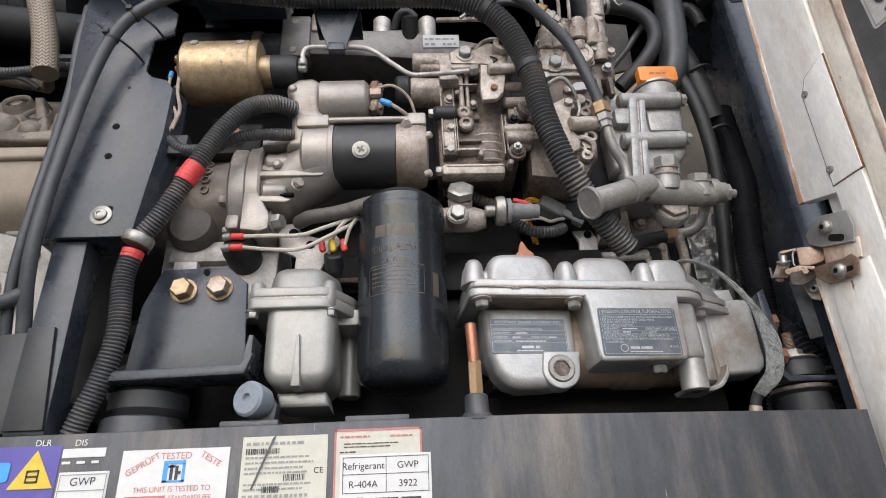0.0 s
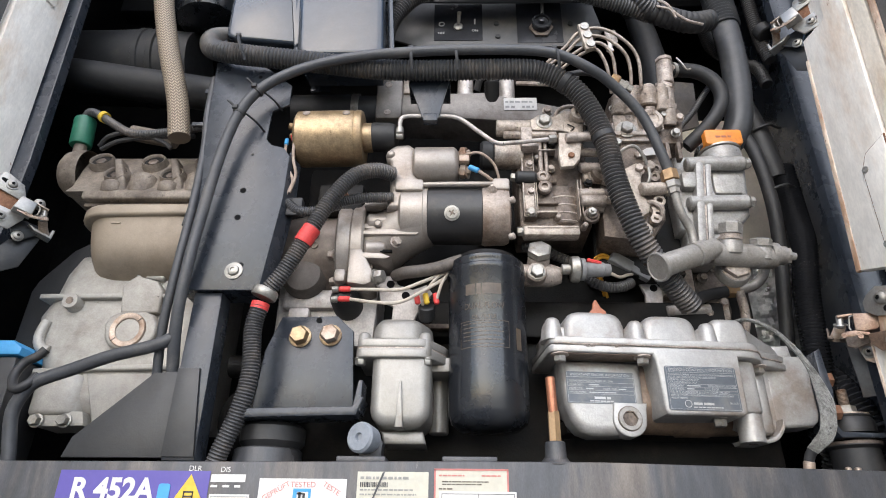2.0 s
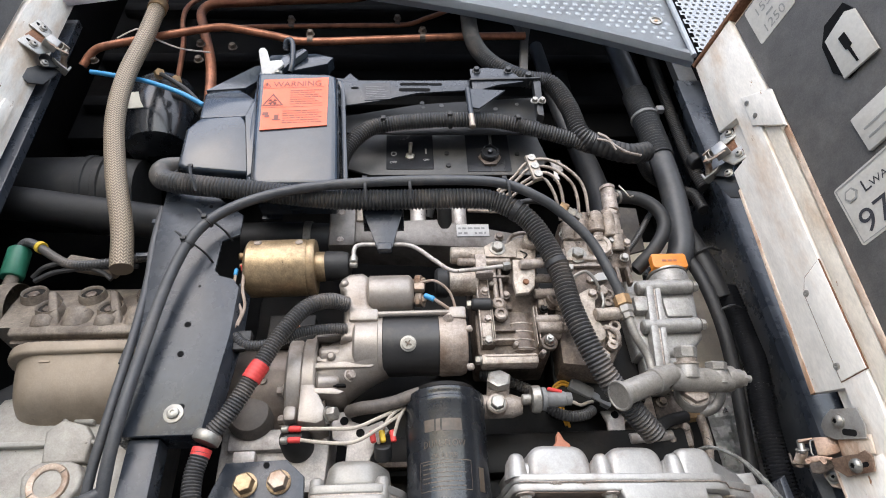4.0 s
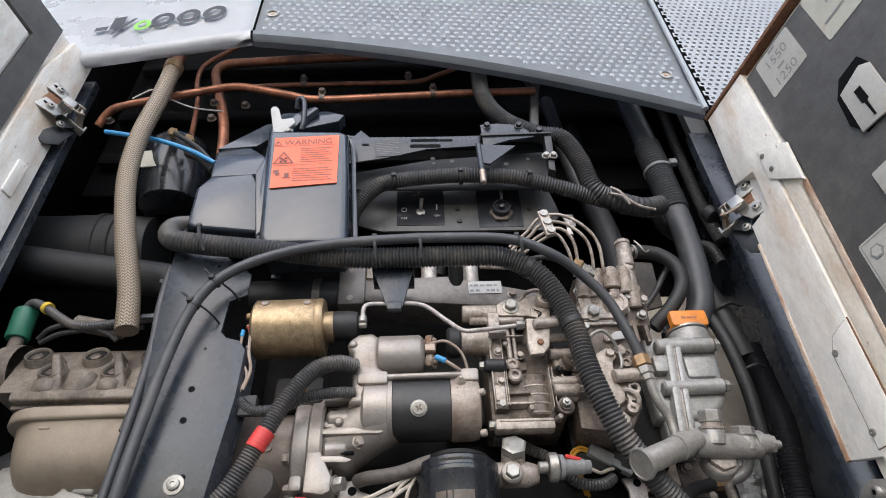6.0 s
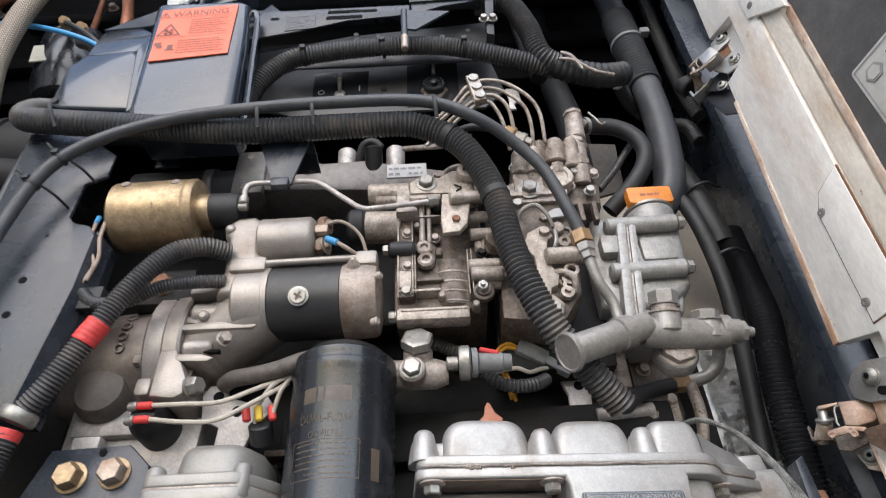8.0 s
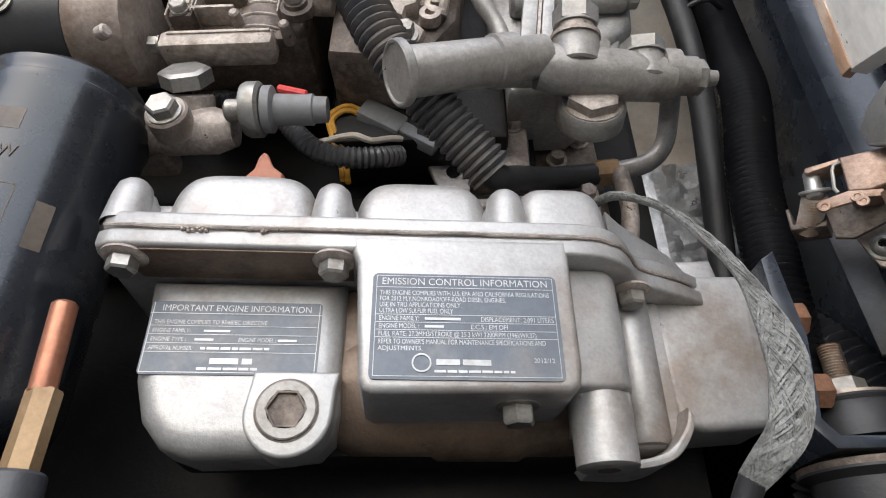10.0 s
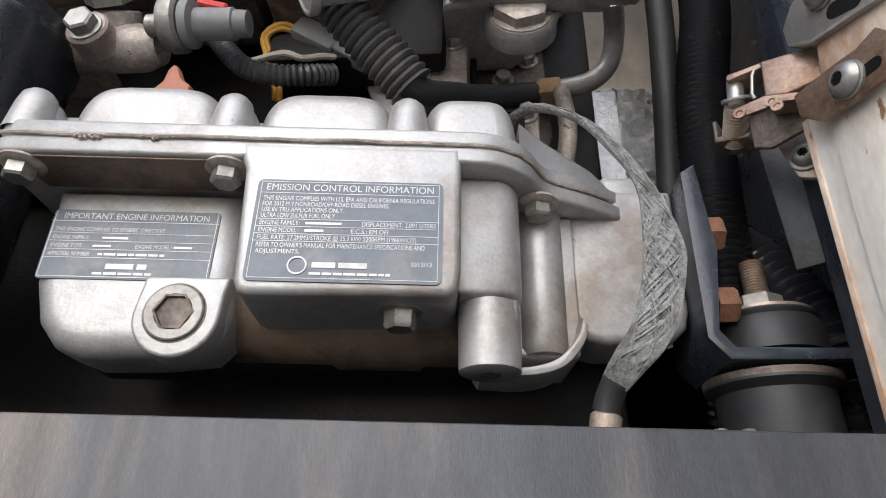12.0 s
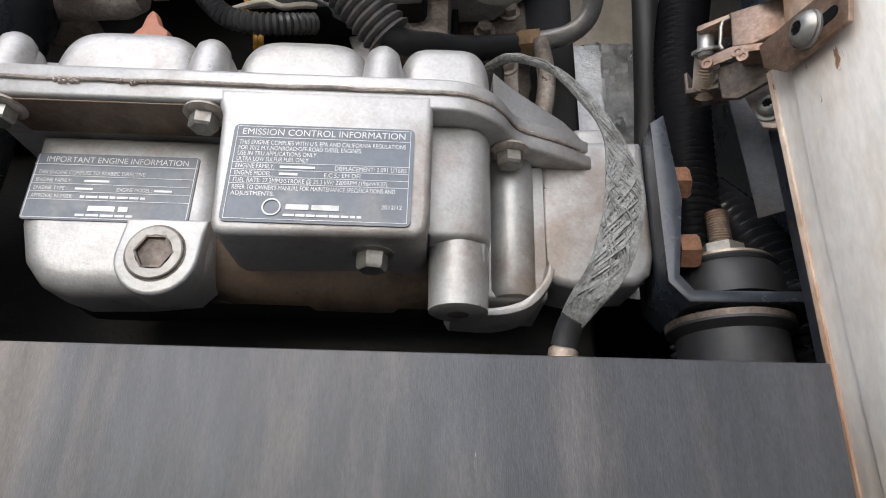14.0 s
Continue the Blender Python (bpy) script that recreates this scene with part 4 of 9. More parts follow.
def rusty_latch():
    """Draw latch near the door's foot: catch, cheeks, pin and spring, and the slotted plates on both sides."""
    m = pose(0.497, 0.690, 1.905, 0, 0, -36)
    t = thing("draw_latch", (0.497, 0.690, 1.905), "rusty copper-brown spring-loaded draw latch on the door edge", "latch", "door latches")

    def put(name, bm, material, parent=t, lab=""):
        bmesh.ops.transform(bm, matrix=m, verts=bm.verts[:])
        return part(name, bm, material, parent, lab)

    part("pocket", inner(B(), DR, [(-0.0040, 1.9250), (0.0440, 1.9110), (0.0390, 1.8880), (-0.0080, 1.9000)], -0.0060, -0.0035, 0.0006), RUSTSEAM, t, "rust-bled pocket of the door edge")
    put("catch", prism(B(), [(-0.0085, 0.0278), (0.0193, 0.0233), (0.0208, 0.0212), (0.0180, 0.0040), (0.0150, 0.0016), (-0.0002, 0.0002), (-0.0107, 0.0039)], -0.010, 0.010, 0.0014, 3), LATCHBROWN)
    put("cheek", prism(B(), [(-0.0281, 0.0002), (-0.0258, 0.0025), (-0.0108, 0.0032), (0.0049, -0.0023), (0.0052, -0.0072), (-0.0023, -0.0046), (-0.0213, -0.0042), (-0.0245, -0.0050), (-0.0279, -0.0025)], -0.0118, -0.0104, 0.0004), LATCHBROWN)
    put("cheek", prism(B(), [(-0.0278, 0.0265), (-0.0267, 0.0294), (-0.0085, 0.0280), (-0.0095, 0.0255), (-0.0261, 0.0252)], -0.0085, 0.006, 0.0004), LATCHBROWN)
    put("bail", tube(B(), [(-0.0085, -0.010, 0.0240), (-0.0133, -0.010, 0.0228), (-0.0152, -0.010, 0.0140), (-0.0165, -0.010, 0.0060), (-0.0125, -0.010, 0.0040)], 0.0011, 8), ZINC)
    for x, z in ((-0.0242, -0.0022), (-0.0077, -0.0025), (-0.0060, -0.0064)):
        put("rivet", lathe(B(), (x, -0.0119, z), F, [(0, 0.0034), (0.0010, 0.0031), (0.0010, 0.0018), (0.0004, 0.0014), (0.0004, 0.0)], 16, False), LATCHBROWN)
    put("pin", cyl(B(), (-0.0248, 0.0, 0.0310), (-0.0272, 0.0, 0.0120), 0.0046, seg=20), CHROME)
    put("collar", cyl(B(), (-0.0262, 0.002, 0.0190), (-0.0266, 0.003, 0.0170), 0.0088, seg=24, bev=0.0006), CHROME)
    put("spring", tube(B(), [(-0.0270, 0.004, 0.0165), (-0.0318, 0.014, 0.0120), (-0.0385, 0.029, 0.0078)], 0.0074, 16, 0.0019, 0.26), RUSTY)
    put("foot", prism(B(), [(-0.0459, 0.0211), (-0.0437, 0.0212), (-0.0444, 0.0093), (-0.0274, 0.0062), (-0.0259, 0.0148), (-0.0238, 0.0126), (-0.0274, 0.0014), (-0.0468, 0.0059)], 0.018, 0.036, 0.0006), GRIMY)
    put("backing", prism(B(), [(-0.0250, 0.0109), (0.0060, 0.0094), (0.0060, -0.0092), (-0.0165, -0.0146), (-0.0254, -0.0110)], 0.012, 0.0145, 0.0008), GRIMY, t, "browned backing plate")
    near = part("plate", inner(B(), DR, [(-0.0215, 1.9005), (0.0060, 1.8965), (0.0200, 1.8935), (0.0320, 1.8945), (0.0385, 1.8850), (0.0330, 1.8680), (-0.0085, 1.8735), (-0.0215, 1.8865)], -0.0120, -0.0095, 0.0007), LATCHBROWN, t, "slotted plate")
    part("slot", inner(B(), DR, pill((0.0040, 1.8815), (0.0270, 1.8785), 0.0030), -0.0124, -0.0118), DARK, near)
    pan_screw(DR, (0.0125, -0.0122, 1.8812), 0.0086, near, 0.0092)
    far = part("plate", inner(B(), DR, [(-0.0180, 1.9325), (-0.0180, 1.9440), (-0.0090, 1.9520), (0.0070, 1.9575), (0.0450, 1.9450), (0.0460, 1.9220), (0.0400, 1.9080), (-0.0035, 1.9215)], -0.0100, -0.0076, 0.0007), CHROME, t, "dull slotted plate")
    part("lip", inner(B(), DR, [(-0.0175, 1.9310), (-0.0035, 1.9200), (0.0400, 1.9065), (0.0405, 1.9085), (-0.0030, 1.9220), (-0.0170, 1.9330)], -0.0100, 0.002, 0.0005), CHROME, far)
    part("slot", inner(B(), DR, pill((0.0145, 1.9240), (0.0270, 1.9180), 0.0042), -0.0104, -0.0098), DARK, far)
    pan_screw(DR, (0.0125, -0.0102, 1.9390), 0.0086, far, 0.0095)
    tab = put("screw_tab", prism(B(), [(-0.0165, -0.0032), (0.0020, 0.0023), (0.0060, -0.0200), (-0.0010, -0.0341), (-0.0098, -0.0294), (-0.0133, -0.0178)], 0.027, 0.030, 0.0008), RUSTPLATE, t, "rust-stained tab")
    pan_screw(m, (-0.0041, 0.0268, -0.0190), 0.0068, tab, 0.0086)
    put("post_plate", prism(B(), [(-0.0300, 0.0130), (-0.0197, 0.0114), (0.0040, -0.0060), (0.0060, -0.0724), (-0.0262, -0.0740)], 0.050, 0.053, 0.001), GRIMYBLACK, t, "greasy black plate")
    return t


rusty_latch()
latch((0.5270, 0.6390, 2.4170), CHROME, "chromed draw latch on the door edge", 1, 0.74)
latch((-0.7150, 0.6450, 2.0600), CHROME, "pale chromed draw latch on the door edge", -1, 0.74)
latch((-0.7750, 0.6400, 2.7200), CHROME, "chromed draw latch on the door edge", -1, 0.74)

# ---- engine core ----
# oily metal, blackened so that the shade behind the fittings is in its colour
ENGINE = mat("shade_black_oily_engine", (0.0080, 0.0074, 0.0070), 0.55, 0.0, (0.026, 0.021, 0.017), 0.5, 14, 0.15, 0.3, 300, spec=0.25)
F = (0, -1, 0)
eng = thing("engine_block", (0.05, 0.9, 1.75), "oily diesel engine block behind the fittings, shade in its near-black colour", "engine")
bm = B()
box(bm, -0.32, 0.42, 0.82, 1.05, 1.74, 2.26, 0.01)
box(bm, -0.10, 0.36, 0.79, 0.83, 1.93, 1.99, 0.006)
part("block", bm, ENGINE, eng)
bm = B()
prism(bm, [(-0.325, 1.90), (-0.178, 1.90), (-0.172, 1.985), (-0.185, 2.10), (-0.30, 2.10), (-0.325, 2.04)], 0.745, 0.82, 0.006)
part("end_plate", bm, ALU, eng, "pale cast aluminium end plate")
bm = B()
box(bm, -0.312, -0.235, 0.732, 0.75, 1.955, 1.985, 0.004)
box(bm, -0.30, -0.27, 0.722, 0.74, 1.935, 1.952, 0.003)
part("boss", bm, ALU, eng)
bm = B()
lathe(bm, (-0.283, 0.755, 2.002), F, [(0, 0.034), (0.03, 0.033), (0.042, 0.026), (0.047, 0.012), (0.048, 0.0)], 28, False)
part("plug", bm, DUSTRUBBER, eng, "domed dusty rubber plug")
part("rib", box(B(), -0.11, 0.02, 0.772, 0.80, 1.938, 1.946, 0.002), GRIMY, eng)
# near-black boxes: the dark between pump parts is put into the colour
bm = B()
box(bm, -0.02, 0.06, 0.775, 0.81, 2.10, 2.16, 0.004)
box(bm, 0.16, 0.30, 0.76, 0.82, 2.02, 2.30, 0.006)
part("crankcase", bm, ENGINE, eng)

# timing-side castings low behind the valve body
tc = thing("timing_case", (0.32, 0.84, 1.93), "brown greasy castings and studs behind the valve body", "engine part")
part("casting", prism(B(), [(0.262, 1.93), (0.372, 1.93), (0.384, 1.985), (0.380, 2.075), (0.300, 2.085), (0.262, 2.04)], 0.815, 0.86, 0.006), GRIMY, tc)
part("casting", prism(B(), [(0.270, 2.000), (0.318, 2.002), (0.318, 2.062), (0.292, 2.070), (0.270, 2.050)], 0.780, 0.82, 0.006), OILY, tc)
part("casting", prism(B(), rrect(0.325, 0.372, 1.962, 2.000, 0.006), 0.798, 0.82, 0.004), OILY, tc)
part("cover_seam", box(B(), 0.319, 0.3235, 0.795, 0.83, 1.94, 2.075, 0.001), ENGINE, tc)
part("stud", cyl(B(), (0.270, 0.792, 1.974), (0.338, 0.792, 1.978), 0.0085, seg=18), ALU, tc, "pale turned stud")
part("stud", cyl(B(), (0.352, 0.800, 1.938), (0.352, 0.800, 1.975), 0.008, seg=14), GRIMY, tc)
for x, z in ((0.280, 2.012), (0.306, 2.050), (0.336, 1.972), (0.362, 1.990), (0.345, 2.040), (0.366, 2.060), (0.334, 2.062)):
    part("bolt", hexbolt(B(), (x, 0.780 if x < 0.318 else 0.798 if z < 2.0 else 0.815, z), F, 0.012, 0.007, 0.009), OILY, tc)
part("pipe", tube(B(), [(0.385, 0.80, 1.93), (0.392, 0.795, 1.97), (0.388, 0.79, 2.01)], 0.007, 12), OILY, tc)

# ---- gear flange and starter motor ----
st = thing("starter_motor", (-0.08, 0.71, 2.01), "starter motor with black band, silver nose and brown-stained end cap", "starter motor")
bm = B()
lathe(bm, (-0.392, 0.775, 2.052), (1, 0, 0), [(0, 0.022), (0.010, 0.042), (0.045, 0.060), (0.095, 0.070), (0.146, 0.074), (0.158, 0.072)], 44)
part("bell", bm, BELLBROWN, st, "oil-browned bell")
for k, a_ in enumerate((-6, 6, 18, 30)):
    part("cast_mark", lathe(B(), (-0.268, 0.775 - 0.0735 * math.cos(radians(a_)), 2.052 + 0.0735 * math.sin(radians(a_))), (0, -math.cos(radians(a_)), math.sin(radians(a_))), [(0, 0.0062), (0.0016, 0.0058), (0.0016, 0.0040), (0, 0.0036)], 18, False), BELLBROWN, st)
bm = B()
lathe(bm, (-0.2345, 0.763, 2.056), (1, 0, 0), [(0, 0.077), (0.003, 0.0800), (0.018, 0.0800), (0.021, 0.0785)], 52)
box(bm, -0.233, -0.215, 0.690, 0.76, 1.980, 2.002, 0.006)
part("flange", bm, STARTALU, st)
bm = B()
lathe(bm, (-0.2125, 0.763, 2.056), (1, 0, 0), [(0, 0.0785), (0.002, 0.0810), (0.017, 0.0815), (0.020, 0.079), (0.020, 0.045)], 52)
prism(bm, [(-0.212, 2.03), (-0.193, 2.03), (-0.176, 1.996), (-0.176, 1.977), (-0.186, 1.972), (-0.212, 1.976)], 0.684, 0.75, 0.005)
part("flange", bm, STARTALU, st)
part("flange_bolt", hexbolt(B(), (-0.171, 0.690, 1.986), (1, -0.5, 0), 0.017, 0.011, 0.012), ZINC, st)
bm = B()
p0, p1 = V(-0.196, 0.745, 2.054), V(-0.098, 0.706, 2.094)
lathe(bm, p0, p1 - p0, [(0, 0.050), (0.03, 0.046), (0.06, 0.0425), (0.113, 0.0425)], 40)
lathe(bm, (-0.142, 0.706, 2.094), (1, 0, 0), [(0, 0.036), (0.004, 0.0415), (0.036, 0.0425), (0.037, 0.0445), (0.043, 0.0445)], 44)
part("nose", bm, STARTALU, st)
for pts in ([(-0.194, 2.110), (-0.128, 2.106), (-0.124, 2.102), (-0.194, 2.101)],
            [(-0.194, 2.061), (-0.112, 2.064), (-0.104, 2.058), (-0.116, 2.052), (-0.194, 2.053)],
            [(-0.194, 2.024), (-0.166, 2.023), (-0.150, 2.017), (-0.158, 2.013), (-0.194, 2.015)]):
    part("fin", prism(B(), pts, 0.684, 0.75, 0.0022), STARTALU, st)
bm = B()
cyl(bm, (-0.190, 0.697, 2.080), (-0.148, 0.697, 2.079), 0.0125, 0.011, 20, 0.004)
cyl(bm, (-0.172, 0.699, 2.074), (-0.172, 0.680, 2.070), 0.0075, 0.006, 16, 0.003)
cyl(bm, (-0.192, 0.700, 2.036), (-0.160, 0.700, 2.038), 0.013, 0.010, 20, 0.004)
part("nose_boss", bm, STARTALU, st)
for pts in ([(-0.190, 2.100), (-0.150, 2.099), (-0.146, 2.092), (-0.190, 2.092)], [(-0.190, 2.050), (-0.140, 2.050), (-0.150, 2.041), (-0.190, 2.042)], [(-0.190, 2.012), (-0.178, 2.012), (-0.178, 1.985), (-0.190, 1.990)]):
    part("pocket", prism(B(), pts, 0.7005, 0.740, 0.001), GRIMY, st)
part("web", prism(B(), [(-0.194, 2.075), (-0.150, 2.070), (-0.126, 2.060), (-0.126, 2.056), (-0.152, 2.062), (-0.194, 2.066)], 0.690, 0.74, 0.002), STARTALU, st)
part("drain_slot", box(B(), -0.168, -0.150, 0.693, 0.70, 2.0285, 2.0325, 0.001), DARK, st)
part("flange_seam", lathe(B(), (-0.2138, 0.763, 2.056), (1, 0, 0), [(0, 0.0780), (0.0014, 0.0780)], 52), GRIMY, st)
for a_ in (205, 250, 300):
    part("flange_nut", hexbolt(B(), (-0.236, 0.763 - 0.066 * abs(math.cos(radians(a_ - 180))), 2.056 + 0.066 * math.sin(radians(a_))), (-1, 0, 0), 0.013, 0.008, 0.009), OILY, st)
part("nose_bolt", hexbolt(B(), (-0.146, 0.690, 2.042), (0.8, -1, 0), 0.012, 0.007, 0.009), OILY, st)
bm = B()
prism(bm, [(-0.160, 2.090), (-0.108, 2.092), (-0.100, 2.128), (-0.112, 2.142), (-0.118, 2.150), (-0.118, 2.198), (-0.130, 2.207), (-0.150, 2.206), (-0.160, 2.198), (-0.166, 2.188), (-0.164, 2.178), (-0.158, 2.172), (-0.156, 2.12)], 0.672, 0.72, 0.009, 4)
cyl(bm, (-0.157, 0.680, 2.186), (-0.157, 0.668, 2.186), 0.008, 0.006, 18, 0.003)
part("bracket", bm, STARTALU, st, sharp=50)
part("band", lathe(B(), (-0.099, 0.706, 2.094), (1, 0, 0), [(0, 0.0425), (0.001, 0.0435), (0.081, 0.0435), (0.082, 0.0425)], 48), STARTBLACK, st, "matt black steel band")
bm = B()
lathe(bm, (-0.017, 0.706, 2.094), (1, 0, 0), [(0, 0.0435), (0.004, 0.045), (0.034, 0.044), (0.040, 0.041), (0.043, 0.026), (0.043, 0.0)], 40, False)
part("end_cap", bm, ENDCAP, st, "brown-stained end cap")
bm = B()
cyl(bm, (-0.135, 0.672, 2.130), (0.022, 0.672, 2.132), 0.0042, seg=12)
box(bm, -0.148, -0.105, 0.666, 0.690, 2.118, 2.138, 0.004)
box(bm, -0.002, 0.024, 0.667, 0.690, 2.120, 2.140, 0.004)
part("through_bolt", bm, STARTALU, st)
bm = B()
lathe(bm, (-0.062, 0.666, 2.078), (0.0, -1, -0.3), [(0, 0.0115), (0.0015, 0.0115), (0.002, 0.009), (0.0035, 0.0085)], 24)
scr = part("screw", bm, ZINC, st, "pan-head cross screw")
bm = B()
for a in (0.5, 2.07):
    box(bm, -0.005, 0.005, -0.0008, 0.0, -0.0011, 0.0011, 0, pose(-0.062, 0.6623, 2.0768, 17) @ pose(0, 0, 0, 0, math.degrees(a), 0))
part("cross", bm, GRIMY, scr)
for x, z in ((0.020, 2.04), (0.022, 2.10)):
    part("stud", cyl(B(), (x, 0.668, z), (x + 0.008, 0.664, z), 0.005, seg=10), OILY, st)
part("cap", cyl(B(), (-0.003, 0.668, 2.118), (-0.003, 0.657, 2.120), 0.008, 0.003, 14), OILY, st)
bm = B()
lathe(bm, (-0.122, 0.690, 2.174), (1, 0, 0), [(0, 0.026), (0.003, 0.0305), (0.062, 0.031), (0.066, 0.028), (0.070, 0.022)], 36)
part("solenoid", bm, STARTALU, st)
for z in (2.190, 2.158):
    bm = B()
    cyl(bm, (-0.053, 0.680, z), (-0.034, 0.676, z), 0.006, seg=6)
    cyl(bm, (-0.050, 0.6795, z), (-0.042, 0.6785, z), 0.011, seg=6)
    cyl(bm, (-0.041, 0.6795, z), (-0.0385, 0.6785, z), 0.0115, seg=18)
    part("terminal", bm, RUSTY, st)
part("terminal", box(B(), -0.052, -0.036, 0.664, 0.676, 2.168, 2.180, 0.002), RUSTY, st)
part("blue_sleeve", cyl(B(), (-0.037, 0.664, 2.157), (-0.022, 0.662, 2.148), 0.0042, seg=12), BLUE, st, "blue crimp sleeve")
part("lead", tube(B(), [(-0.022, 0.662, 2.148), (-0.010, 0.664, 2.140), (0.006, 0.676, 2.134)], 0.0026, 8), OLDWIRE, st)
part("lead", tube(B(), [(-0.044, 0.672, 2.184), (-0.020, 0.664, 2.182), (0.002, 0.672, 2.166), (0.012, 0.684, 2.135)], 0.0022, 8), OLDWIRE, st)

# ---- gold stop solenoid ----
so = thing("stop_solenoid", (-0.25, 0.69, 2.145), "gold-passivated fuel stop solenoid with black rubber boot", "solenoid")
bm = B()
lathe(bm, (-0.306, 0.683, 2.222), (1, 0, 0.02), [(0, 0.041), (0.003, 0.0445), (0.088, 0.0445), (0.091, 0.043), (0.094, 0.0445), (0.100, 0.0445), (0.1035, 0.042), (0.104, 0.0)], 48, False)
lathe(bm, (-0.306, 0.683, 2.222), (-1, 0, 0), [(0, 0.041), (0.002, 0.038), (0.002, 0.0)], 40, False)
part("can", bm, GOLD, so)
part("collar", lathe(B(), (-0.203, 0.682, 2.224), (1, 0, 0.02), [(0, 0.0235), (0.013, 0.0235), (0.015, 0.022)], 32), GOLD, so)
part("boot", lathe(B(), (-0.189, 0.682, 2.225), (1, 0, 0.02), [(0, 0.0225), (0.002, 0.0235), (0.028, 0.0225), (0.036, 0.020), (0.040, 0.013), (0.041, 0.006)], 28), RUBBER, so)
for x in (-0.288, -0.226):
    part("rivet", cyl(B(), (x, 0.644, 2.242), (x, 0.6415, 2.243), 0.006, seg=16, bev=0.0005), OILY, so)
bm = B()
cyl(bm, (-0.305, 0.668, 2.235), (-0.320, 0.666, 2.235), 0.006, seg=10)
cyl(bm, (-0.305, 0.665, 2.215), (-0.316, 0.663, 2.215), 0.004, seg=10)
part("terminal", bm, BRASS, so)
part("red_sleeve", cyl(B(), (-0.311, 0.661, 2.214), (-0.306, 0.657, 2.200), 0.0032, seg=10), RED, so)
part("blue_sleeve", cyl(B(), (-0.319, 0.662, 2.208), (-0.318, 0.658, 2.194), 0.0032, seg=10), BLUE, so)
part("lead", tube(B(), [(-0.306, 0.657, 2.200), (-0.302, 0.652, 2.165), (-0.295, 0.652, 2.135), (-0.302, 0.655, 2.105)], 0.0024, 8), OLDWIRE, so)
part("lead", tube(B(), [(-0.318, 0.658, 2.194), (-0.314, 0.654, 2.160), (-0.299, 0.654, 2.128), (-0.306, 0.655, 2.102)], 0.0022, 8), OLDWIRE, so)
bm = B()
box(bm, -0.302, -0.282, 0.660, 0.676, 2.085, 2.102, 0.002)
box(bm, -0.304, -0.286, 0.656, 0.664, 2.070, 2.083, 0.002)
part("connector", bm, RUBBER, so)
bm = B()
box(bm, -0.27, -0.20, 0.70, 0.80, 2.10, 2.15, 0.004)
part("mount", bm, ENGINE, so)
part("mount_nut", hexbolt(B(), (-0.236, 0.70, 2.125), F, 0.022, 0.01, 0.014), RUST, so)

# ---- intake manifold ----
ma = thing("intake_manifold", (-0.02, 0.76, 2.30), "dull grey intake manifold with a white label and bolts", "manifold")
bm = B()
prism(bm, [(-0.185, 2.312), (-0.10, 2.308), (0.165, 2.288), (0.17, 2.318), (0.03, 2.352), (-0.005, 2.362), (-0.07, 2.360), (-0.10, 2.372), (-0.185, 2.374)], 0.735, 0.80, 0.006)
box(bm, -0.196, -0.150, 0.728, 0.80, 2.300, 2.385, 0.005)
part("body", bm, mat("dull_grey_manifold", (0.20, 0.182, 0.165), 0.5, 0.25, (0.10, 0.08, 0.066), 0.5, 18, 0.12, 0.3, 350), ma)
bm = B()
box(bm, -0.150, -0.115, 0.730, 0.77, 2.355, 2.392, 0.004)
part("lug", bm, DUSTALU, ma)
for x in (-0.04, 0.035):
    part("port", cyl(B(), (x, 0.775, 2.35), (x, 0.765, 2.412), 0.0145, seg=18, bev=0.003), ALU, ma)
for x, z in ((-0.175, 2.372), (-0.175, 2.312), (-0.09, 2.345), (0.10, 2.318), (0.145, 2.306)):
    part("bolt", hexbolt(B(), (x, 0.735, z), F, 0.012, 0.006, 0.009), OILY, ma)
part("throttle_rod", tube(B(), [(0.050, 0.712, 2.398), (0.100, 0.700, 2.374), (0.150, 0.690, 2.350)], 0.0035, 8), BLACKMATT, ma)
part("hook", tube(B(), [(0.084, 0.705, 2.352), (0.100, 0.702, 2.366), (0.110, 0.700, 2.386), (0.106, 0.700, 2.400)], 0.0028, 8), ZINC, ma)
part("breather", tube(B(), [(-0.020, 0.760, 2.385), (-0.012, 0.745, 2.402), (0.004, 0.740, 2.404), (0.018, 0.745, 2.392)], 0.0065, 12), RUBBER, ma)
part("rod", tube(B(), [(0.05, 0.735, 2.38), (0.09, 0.72, 2.365), (0.15, 0.70, 2.345)], 0.004, 8), OILY, ma)
part("bolt", hexbolt(B(), (-0.128, 0.730, 2.378), F, 0.013, 0.007, 0.009), ZINC, ma)
bm = B()
lathe(bm, (0.006, 0.745, 2.345), (0, -0.55, 0.83), [(0, 0.013), (0.035, 0.013), (0.037, 0.011), (0.037, 0.005), (0.03, 0.005), (0.03, 0.0)], 20, False)
part("nozzle", bm, ENGINE, ma)
bm = B()
box(bm, 0.026, 0.083, 0.7335, 0.735, 2.320, 2.346, 0)
lb = part("label", bm, LABELGREY, ma, "white label with faded print")
bars(fuzz_line(-0.025, 0.024, 0.015, 0.004, 80) + fuzz_line(-0.025, -0.006, 0.004, 0.0045, 81) + fuzz_line(0.004, 0.024, 0.004, 0.0045, 82), on_front(0.0535, 0.733, 2.320), GREYPLASTIC, lb)
part("intake_hose", lathe(B(), (-0.345, 0.765, 2.335), (1, 0, 0), [(0, 0.036), (0.105, 0.036), (0.108, 0.034), (0.15, 0.034)], 32), RUBBER, ma)
